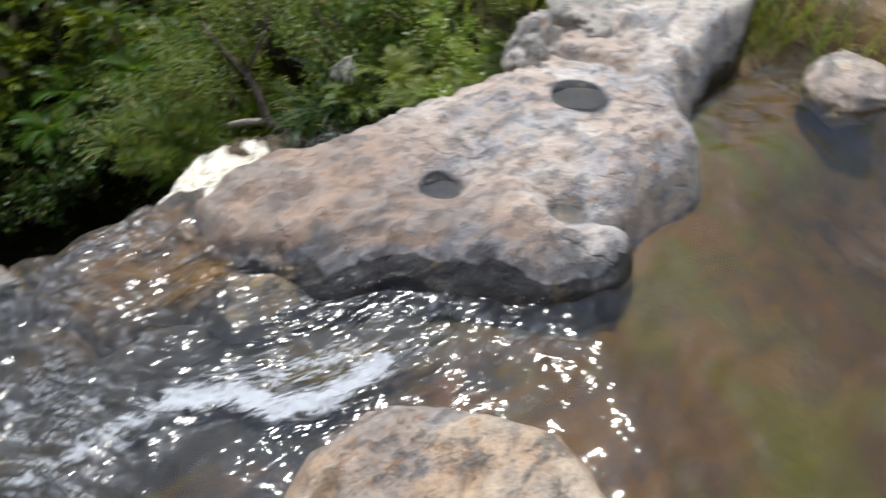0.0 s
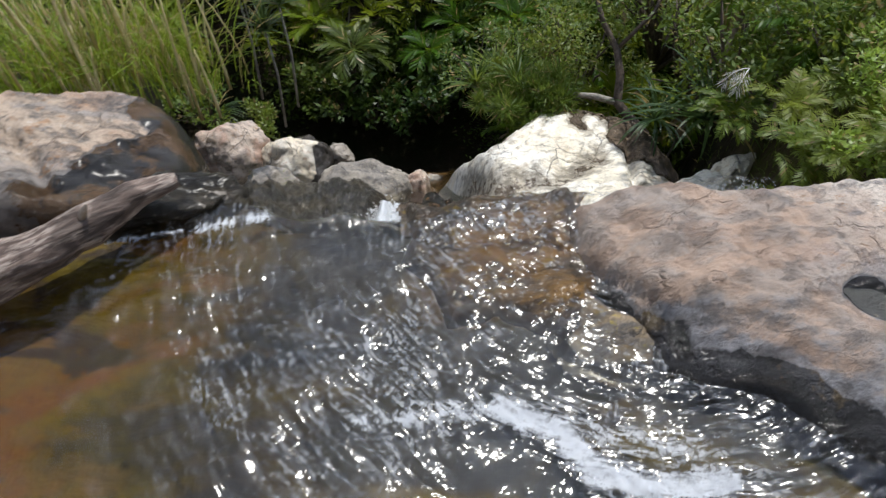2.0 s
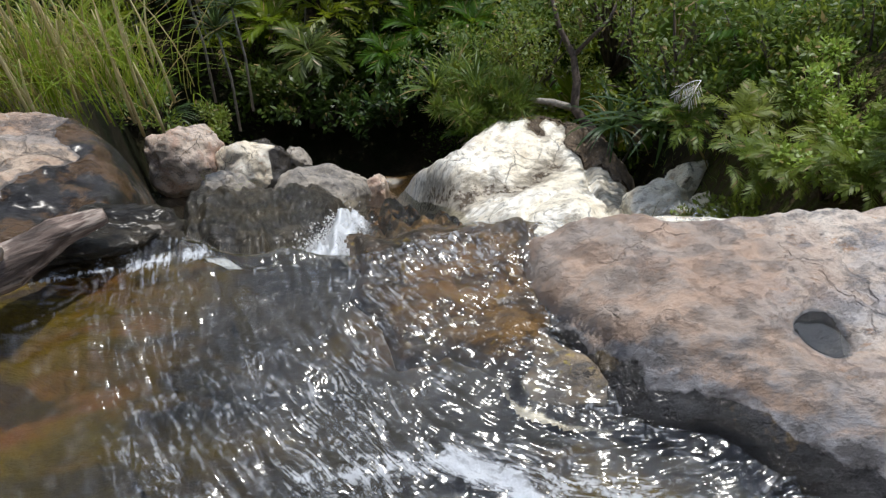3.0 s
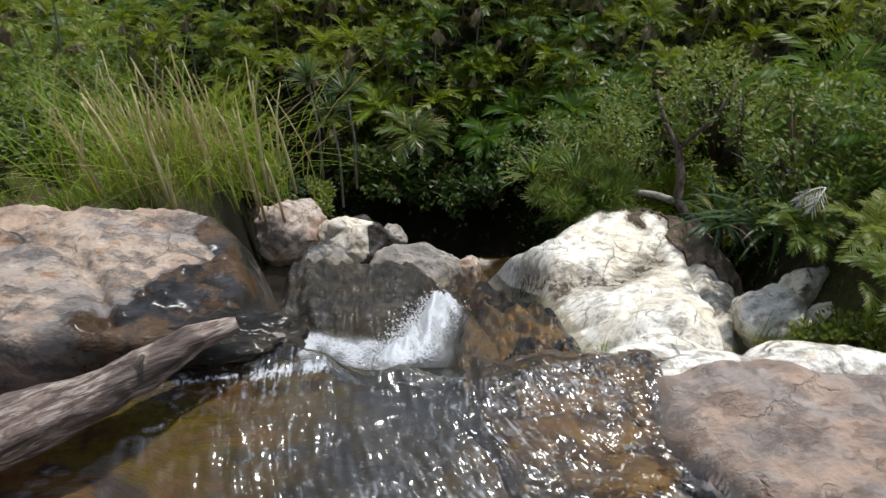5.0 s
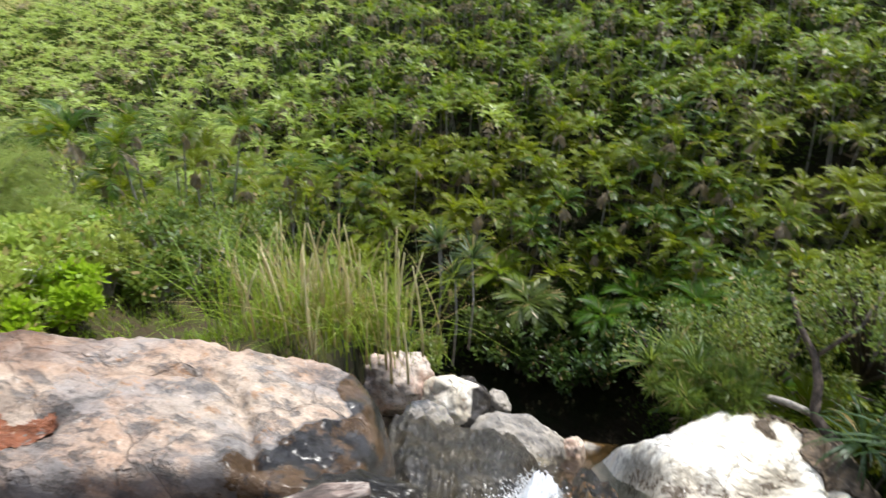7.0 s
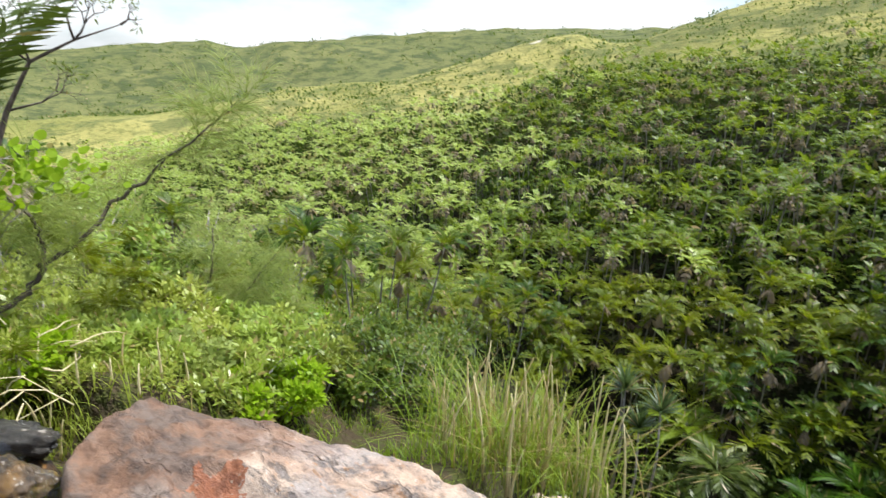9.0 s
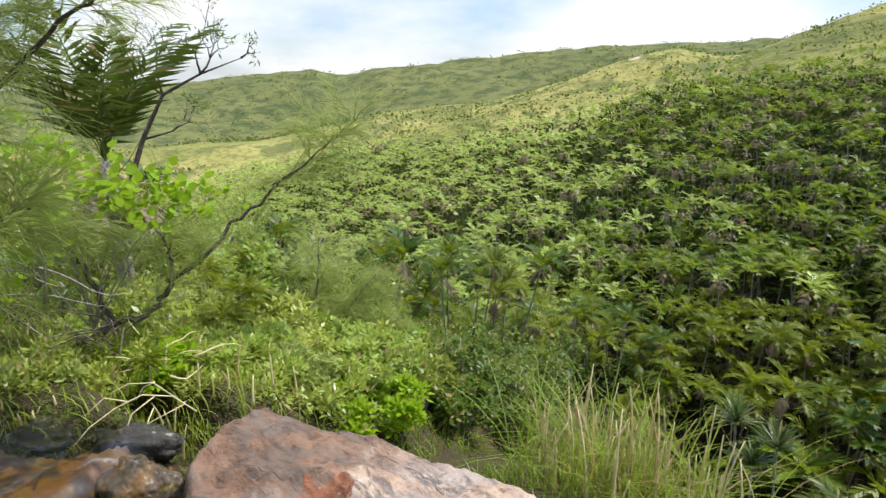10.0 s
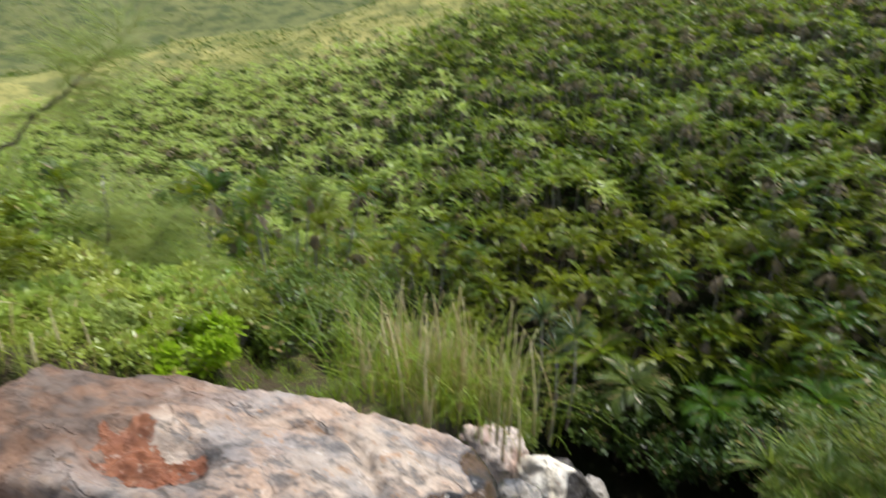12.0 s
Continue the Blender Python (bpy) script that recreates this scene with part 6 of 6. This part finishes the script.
# feather palms, dim bushes and spiky rosettes deep in the gorge
for i, ((x, y, z), h, k) in enumerate([((-0.54, 15.45, -7.54), 2.4, 1.15), ((2.49, 16.03, -7.29), 2.6, 1.05), ((3.24, 17.04, -7.34), 3.0, 1.1), ((1.03, 18.06, -8.04), 3.2, 1.2), ((-1.53, 16.64, -7.38), 2.6, 1.1), ((1.54, 15.34, -7.63), 1.6, 0.9), ((0.45, 16.61, -8.52), 2.4, 0.9), ((3.54, 14.16, -6.11), 2.2, 0.9)]):
    root = tagged(new("palm"), "feather palm with a thin trunk deep in the gorge", "palm", "palms near the stream")
    root.location = (x, y, z)
    part("trunk", trunk_mesh("trunk", 700 + i, h, 0.07, M_BARK), root)
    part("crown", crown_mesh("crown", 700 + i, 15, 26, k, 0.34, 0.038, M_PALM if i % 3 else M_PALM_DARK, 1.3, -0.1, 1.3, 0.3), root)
for i, ((x, y, z), q) in enumerate([((-1.01, 14.42, -8.11), 0.8), ((-0.07, 14.75, -8.58), 0.9), ((0.89, 14.13, -8.55), 0.6), ((1.68, 13.81, -8.06), 0.7), ((-1.7, 14.95, -8.14), 0.8), ((2.22, 14.59, -7.74), 0.7)]):
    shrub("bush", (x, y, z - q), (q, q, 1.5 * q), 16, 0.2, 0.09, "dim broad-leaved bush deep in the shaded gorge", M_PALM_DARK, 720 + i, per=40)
for i, p in enumerate([(2.1, 10.72, -5.54), (2.85, 10.46, -5.32), (2.55, 11.12, -5.55)]):
    strap_rosette("strap_plant", p, 56, 0.8, 0.045, "spiky green rosette above the feathery bushes", 740 + i, material=M_SHRUB, droop=1.1)

# ---------------------------------------------------------------- the far bank
def g_left(az, el, r):
    return Vector(seat(az, el, r, EYE_B))


def needle_spray(pile, rng, at, way, count, length, width=0.0034):
    """Drooping needle twigs from one point."""
    for _ in range(count):
        d = (Vector(way) + Vector((rng.gauss(0, 0.5), rng.gauss(0, 0.5), rng.gauss(0, 0.4)))).normalized()
        side = d.cross(Vector((rng.gauss(0, 1), rng.gauss(0, 1), rng.gauss(0, 1)))).normalized()
        p, pts, ln = Vector(at), [], length * rng.uniform(0.5, 1.15)
        for k in range(4):
            pts.append(p.copy())
            p = p + (d + Vector((0, 0, -0.28 * k))).normalized() * ln / 3
        pile.blade(pts, [width, width, width * 0.8, width * 0.2], side)


def ironwood(name, boughs, label, seed, sprays=20, per=14, length=0.3, start=0.25):
    """A wispy needle-leaved tree: crooked boughs with drooping sprays."""
    rng = random.Random(seed)
    root = tagged(new(name), label, "tree")
    needles = Pile()
    for pts, r0 in boughs:
        pts = [Vector(p) for p in pts]
        fine = []
        for i in range(len(pts) - 1):
            for k in range(5):
                fine.append(pts[i].lerp(pts[i + 1], k / 5) + Vector((rng.gauss(0, 0.02), rng.gauss(0, 0.02), rng.gauss(0, 0.02))))
        fine.append(pts[-1])
        n = len(fine)
        part("bough", mesh_of("bough", *tube(fine, [r0 * (1 - 0.85 * i / n) + 0.003 for i in range(n)], 7), M_BARK), root)
        for _ in range(sprays):
            s = start + (1 - start) * rng.random()
            q = fine[min(n - 1, int(s * n))]
            a = Vector((rng.gauss(0, 1), rng.gauss(0, 1), rng.gauss(0.35, 0.6))).normalized()
            tip = q + a * rng.uniform(0.1, 0.5)
            needles.add(*tube([q, q.lerp(tip, 0.5) + Vector((0, 0, 0.03)), tip], [0.005, 0.004, 0.002], 4))
            for t in (0.45, 0.75, 1.0):
                needle_spray(needles, rng, q.lerp(tip, t), a, per // 2, length)
    part("foliage", needles.mesh("foliage", M_NEEDLE), root)


ironwood("ironwood_tree", [([g_left(80, -12, 4.6), g_left(77, -6, 4.5), g_left(75.6, -2.9, 4.4), g_left(70.5, 2.0, 4.3), g_left(66.0, 6.5, 4.2), g_left(61.0, 13, 4.2)], 0.022), ([g_left(79, -10, 4.6), g_left(76, 0, 4.4), g_left(74, 6, 4.3), g_left(71, 14, 4.2)], 0.015), ([g_left(80, -14, 4.6), g_left(77, -12, 4.3), g_left(73, -10, 4.3)], 0.025), ([g_left(80, -22, 4.6), g_left(80, -14, 4.6), g_left(81, -4, 4.6)], 0.06)],
         "wispy needle-leaved tree leaning over the bank", 7, 60, 22, 0.34)
ironwood("ironwood_tree", [([g_left(78, -23.5, 5.6), g_left(73, -22.3, 5.6), g_left(68.4, -20.0, 5.6), g_left(65.5, -19.2, 5.6), g_left(63.4, -17.0, 5.6), g_left(58, -12.8, 5.6), g_left(54, -9.5, 5.6), g_left(51.9, -8.0, 5.6)], 0.034), ([g_left(63.4, -17.0, 5.6), g_left(63.6, -13.5, 5.6), g_left(66, -11, 5.6)], 0.02), ([g_left(68.4, -20, 5.6), g_left(70, -15, 5.5), g_left(72, -12, 5.4)], 0.025), ([g_left(54, -9.5, 5.6), g_left(50, -6.5, 5.6), g_left(46.8, -3.9, 5.6)], 0.008)],
         "low crooked needle-leaved tree reaching over the bank", 8, 34, 24, 0.3)
ironwood("ironwood_sapling", [([g_left(53.0, -29, 8.5), g_left(51.5, -24, 8.5), g_left(51, -19, 8.5), g_left(50.5, -15, 8.5)], 0.03), ([g_left(53, -27, 8.5), g_left(48.5, -25.2, 8.5), g_left(44.5, -22.5, 8.5)], 0.02), ([g_left(52.5, -26, 8.5), g_left(48, -21, 8.4), g_left(45.0, -17.5, 8.4)], 0.015)],
         "thin needle-leaved sapling on the slope", 9, 60, 26, 0.34, 0.3)


def bare_tree():
    """A nearly bare crooked tree against the sky."""
    rng = random.Random(12)
    root = tagged(new("bare_tree"), "nearly leafless crooked dark tree above the bank", "tree")
    trunk = [g_left(67.5, -14, 8.2), g_left(66, -9, 8.2), g_left(64.5, -5, 8.2), g_left(62.6, -1.4, 8.2), g_left(59.5, 0.3, 8.2), g_left(56.2, 1.6, 8.2)]
    part("trunk", mesh_of("trunk", *tube(trunk, [0.04, 0.036, 0.03, 0.022, 0.014, 0.005], 8), M_BARK), root)
    twigs, leaves = Pile(), Pile()

    def grow(p, d, ln, r, depth):
        q = p + d * ln
        mid = p.lerp(q, 0.5) + Vector((rng.gauss(0, 0.06), rng.gauss(0, 0.06), rng.gauss(0.02, 0.05))) * ln
        twigs.add(*tube([p, mid, q], [r, r * 0.8, r * 0.55], 5))
        if depth == 0:
            if rng.random() < 0.4:
                leaf_cloud(leaves, rng, q, (0.06, 0.06, 0.06), 2, 0.07, 0.022)
            return
        for _ in range(rng.choice((2, 2, 3))):
            grow(q, (d + Vector((rng.gauss(0, 0.55), rng.gauss(0, 0.55), rng.gauss(0.12, 0.5)))).normalized(), ln * rng.uniform(0.55, 0.85), r * 0.6, depth - 1)

    for p, e in ((trunk[3], (63.2, 3.5)), (trunk[4], (60.2, 4.5)), (trunk[3], (66, 2.5)), (trunk[4], (57.5, 3.2)), (trunk[2], (59, -3.5)), (trunk[5], (54.8, 2.6))):
        d = (g_left(*e, 8.2) - p)
        grow(p, d.normalized(), d.length * 0.42, 0.016, 5)
    tagged(part("twigwork", twigs.mesh("twigwork", M_BARK, True), root), "crooked dark twigs", kind="stuff")
    part("foliage", leaves.mesh("foliage", M_SHRUB), root, "sparse small leaves")


bare_tree()
bank_palm(67.4, -6.6, 7.0, EYE_B, 3.2, 71, "feather palm with upright dark fronds on the far bank", 1.0, 1.7, 7, 1.0, 0.75, M_PALM_DARK, 15, 0.32)


def round_leaf_vine():
    """Large round leaves on a scrambling vine."""
    rng = random.Random(15)
    root = tagged(new("round_leaf_vine"), "bright green vine with round leaves over the bank", "vine")
    stems, leaves = Pile(), Pile()
    for az, el, n in ((72.5, -7, 34), (70.5, -6.3, 34), (71.5, -9, 34), (69, -8.6, 30), (65, -9.6, 26), (62.5, -9.8, 30), (60.6, -9.5, 20), (66.7, -10.2, 22), (76, -11.5, 20), (73, -4.6, 12), (74, -13, 20), (77, -16, 20)):
        c = g_left(az, el, 5.2)
        stems.add(*tube([g_left(70, -20, 5.4), g_left((az + 70) / 2, el - 4, 5.3), c], [0.006, 0.005, 0.003], 5))
        for _ in range(int(1.7 * n)):
            p = c + Vector((rng.gauss(0, 0.14), rng.gauss(0, 0.14), rng.gauss(0, 0.09)))
            nrm = Vector((rng.gauss(0.4, 0.7), rng.gauss(-0.3, 0.7), 0.8)).normalized()
            u = nrm.orthogonal().normalized()
            v = nrm.cross(u)
            r = rng.uniform(0.028, 0.055)
            k = len(leaves.v)
            for a in range(8):
                w = 2 * math.pi * a / 8
                q = r * (0.82 + 0.25 * math.cos(w)) if a else r * 1.2
                leaves.v.append(tuple(p + (u * math.cos(w) + v * math.sin(w)) * q + nrm * 0.12 * q * math.cos(2 * w)))
            leaves.f.append(tuple(range(k, k + 8)))
    part("branchwork", stems.mesh("branchwork", M_PALE, True), root)
    part("foliage", leaves.mesh("foliage", M_VINE), root)


round_leaf_vine()
k = 0
for az, el, r, sx, sz in [(76, -21, 6.6, 0.7, 0.9), (71, -19, 7.0, 0.8, 1.0), (66, -19, 7.4, 0.8, 1.0), (61.5, -21, 7.0, 0.7, 0.8), (57.5, -21.5, 7.6, 0.8, 0.9), (54, -24, 7.6, 0.7, 0.8), (50, -26, 8.4, 0.7, 0.7), (58, -17, 9.5, 1.0, 1.1), (62, -14.5, 11, 1.2, 1.3), (54, -18, 11, 1.2, 1.2), (49, -22, 11, 1.1, 1.1), (45, -25.5, 10, 0.9, 0.9), (41, -28, 9.5, 0.8, 0.8), (58, -12.5, 15, 1.5, 1.5), (66, -12, 14, 1.5, 1.5), (52, -15, 15, 1.5, 1.4), (46, -19.5, 13, 1.3, 1.2), (74, -11, 13, 1.5, 1.6), (41, -24, 12, 1.1, 1.0), (80, -16, 8, 1.0, 1.2), (78, -22, 5.3, 0.5, 0.6), (74.5, -22.5, 5.3, 0.45, 0.5), (70.5, -23, 5.4, 0.45, 0.5), (66.5, -23.5, 5.5, 0.5, 0.5), (63, -23.5, 5.5, 0.5, 0.5), (59.5, -24.5, 5.5, 0.5, 0.5), (56, -26, 5.4, 0.5, 0.5), (52.5, -27, 5.4, 0.5, 0.5), (49, -28, 5.4, 0.5, 0.45), (46, -29.5, 5.4, 0.45, 0.4)]:
    shrub("shrub", seat(az, el, r, EYE_B, sz * 0.75), (sx, sx, sz), 26, (0.11 if k % 3 else 0.085) * (0.6 if r < 8.5 else 1.0), (0.06 if k % 2 else 0.035) * (0.6 if r < 8.5 else 1.0), "bright green leafy shrub on the far bank", (M_SHRUB_LIT, M_PALM_PALE, M_SHRUB_LIT, M_NEEDLE, M_SHRUB_LIT, M_VINE)[k % 6], 170 + k, M_PALE, 150 if r < 8.5 else 80)
    k += 1
for i, (az, el, r) in enumerate([(56.8, -23, 9.0), (55.0, -22.3, 9.3), (52.0, -29.5, 9.5), (41.5, -30.0, 9.5), (46, -30, 9.5)]):
    bank_palm(az, el, r, EYE_B, 0.5, 200 + i, "small bright palm on the far bank", 0.55 if r < 6 else 0.8, 0.9, 2)
for i, (az, lo, hi, r) in enumerate([(48.3, -30, -22.5, 11.0), (67.0, -22, -9, 8.6), (43.5, -32, -27, 11.0)]):
    p, q = g_left(az, lo, r), g_left(az - 0.3, hi, r)
    root = tagged(new("sapling"), "thin pale bare sapling stem on the slope", "tree")
    part("stem", mesh_of("stem", *tube([p, p.lerp(q, 0.4) + Vector((0.05, 0.03, 0)), p.lerp(q, 0.75), q], [0.04, 0.036, 0.03, 0.015], 7), M_PALE), root)

# grass, ferns and dry twigs at the edge of the side stream
for i, (az, el, r, h, n) in enumerate([(77, -26.5, 4.6, 0.25, 120), (75, -26.5, 5.0, 0.35, 160), (71, -26.5, 5.2, 0.35, 160), (67.5, -26.5, 5.2, 0.35, 160), (64, -26.5, 5.0, 0.4, 160), (73, -26.5, 4.7, 0.28, 120), (69.5, -25.5, 4.8, 0.3, 120), (66, -26.5, 4.6, 0.3, 120), (62.8, -27.0, 4.3, 0.35, 140), (60.5, -27.5, 4.4, 0.3, 100), (58, -28, 4.8, 0.4, 120), (54, -29, 5.0, 0.35, 60), (50, -30, 5.2, 0.35, 50), (79, -24, 5.4, 0.4, 140), (74, -23.5, 5.6, 0.45, 140), (69, -23.5, 5.8, 0.45, 140)]):
    grass_clump("bank_grass", on_ground(az, r, EYE_B), (0.5, 0.4), n, h, "short green and straw-coloured grass on the bank", 230 + i, 6, width=0.007)


def dry_twig():
    """An arching dry branch at the side stream."""
    root = tagged(new("dry_branch"), "arching bleached dry branch at the side stream", "branch")
    for pts, r in (([(62.6, -28.2), (64.5, -26.6), (67, -26.0), (69.3, -26.6), (71.5, -27.6), (73, -28.8)], 0.0055), ([(66, -26.3), (68, -27.3), (69, -29.0), (70.5, -30.5)], 0.0045), ([(68.2, -26.3), (70.0, -25.6), (71.6, -26.6)], 0.004), ([(66.2, -27.2), (67.5, -29.3), (67.8, -30.5)], 0.004), ([(63.5, -27.4), (65.2, -27.9), (67.0, -28.4), (68.4, -29.6)], 0.0035), ([(64.2, -26.8), (66.0, -25.2), (68.0, -24.9), (69.6, -25.4)], 0.004)):
        p = [g_left(a, e, 4.35) for a, e in pts]
        part("twig", mesh_of("twig", *tube(p, [r * (1 - 0.12 * i) for i in range(len(p))], 6), M_CANE), root)


dry_twig()


def twig_tangle(base, count, spread, seed, label, mat):
    """A tangle of thin dead twigs."""
    rng = random.Random(seed)
    root = tagged(new("dead_branches"), label, "branch")
    for _ in range(count):
        p = Vector(base) + Vector((rng.gauss(0, 0.1), rng.gauss(0, 0.1), rng.gauss(0, 0.06)))
        d = Vector((rng.gauss(0, 1), rng.gauss(0, 1), rng.gauss(0.25, 0.6))).normalized()
        pts, ln = [], spread * rng.uniform(0.5, 1.2)
        for k in range(6):
            pts.append(p.copy())
            d = (d + Vector((rng.gauss(0, 0.25), rng.gauss(0, 0.25), rng.gauss(-0.05, 0.22)))).normalized()
            p = p + d * ln / 5
        r = rng.uniform(0.004, 0.009)
        part("twig", mesh_of("twig", *tube(pts, [r * (1 - 0.15 * k) for k in range(6)], 5), mat), root)


for i, (az, el, r, sc) in enumerate([(58, -19, 7.5, 0.5), (55, -21, 7.5, 0.5), (52, -23, 7.5, 0.55), (49, -25, 7.5, 0.5), (46, -27, 7.5, 0.5), (44, -24, 9, 0.6), (47, -22, 9.5, 0.6), (50, -20, 9.5, 0.6), (53, -18, 10, 0.6), (57, -16, 10, 0.65), (61, -17, 8.5, 0.55), (64, -15, 9, 0.6), (43, -29, 8, 0.5), (40, -27, 9, 0.55), (66.2, -23.5, 4.7, 0.2), (59.5, -21, 6.2, 0.4), (54, -24.5, 6.4, 0.4)]):
    bank_palm(az, el, r, EYE_B, 1.2, 640 + i, "small sunlit palm among shrubs on the far bank", 0.62 * sc, 1.3, 2, 0.1, 1.3, M_PALM_SUN)
twig_tangle(g_left(68.0, -9.0, 5.4), 16, 0.55, 1, "tangle of bleached dead twigs among the vine", M_PALE)
twig_tangle(g_left(65.0, -24.0, 5.0), 14, 0.36, 2, "tangle of dry straw-coloured twigs on the bank", M_CANE)
twig_tangle(g_left(73.0, -16.0, 4.9), 12, 0.7, 3, "bare grey twigs under the needle tree", M_PALE)
twig_tangle(g_left(68.5, -20.5, 5.2), 12, 0.6, 4, "bare dark twigs at the crooked tree's foot", M_BARK)
for i in range(10):
    grass_clump("bank_grass", on_ground(61 + 2 * i, 4.25 + 0.12 * (i % 3), EYE_B), (0.3, 0.25), 110, 0.16, "short tufted green grass at the side stream", 600 + i, 3, width=0.006)
for i, (x, y) in enumerate([(4.75, 1.3), (4.9, 0.8), (4.8, 0.2), (4.7, 1.9), (5.1, 1.5), (4.3, 2.4), (3.7, 2.6)]):
    grass_clump("bank_grass", (x, y, max(0.1, ground_at(x, y))), (0.5, 0.5), 160, 0.5, "green grass hanging over the pool's bank", 250 + i, 3, width=0.009)

for i in range(20):
    b = on_ground(-49 - 1.2 * i, 5.3 + 0.9 * (i % 4), EYE_A)
    shrub("bush", b, (0.55, 0.55, 0.6), 20, 0.06, 0.022 if i % 2 else 0.034, "leafy green bush on the shaded bank", (M_SHRUB, M_PALM_PALE, M_SHRUB)[i % 3], 800 + i, per=130)
ground_cover("bank_weeds", "short grass and weeds over the bank's soil", random.Random(5), [(-9, -3.2, 1.2, 6.5), (-5.5, -0.9, 3.0, 6.0), (-7, -4.6, -1, 3)], 16000, 0.16, M_GRASS, 0.010)
ground_cover("bank_weeds", "short weeds over the shaded bank", random.Random(6), [(3.4, 9, 2.2, 9), (4.6, 8, -1.5, 3)], 12000, 0.16, M_SHRUB, 0.014)
for i, (az, r, s) in enumerate([(37, 5.6, 0.4), (41, 5.4, 0.4), (45, 5.6, 0.45), (49, 5.5, 0.4), (53, 5.6, 0.45), (57, 5.4, 0.4), (43, 6.6, 0.6), (50, 6.6, 0.6), (56, 6.6, 0.6), (61, 5.6, 0.4), (64, 6.2, 0.5), (33, 6.2, 0.55), (36.5, 6.8, 0.65), (39.5, 7.6, 0.7), (34, 7.8, 0.8), (46.5, 7.8, 0.7), (30.5, 7.2, 0.7), (29, 8.4, 0.8)]):
    shrub("bush", on_ground(az, r, EYE_B), (s, s, s * 1.1), 22, 0.08, 0.04, "low bright green bush behind the slab", M_SHRUB if az < 42 else M_PALM_PALE if i % 2 else M_SHRUB_LIT, 500 + i, M_PALE, 70)
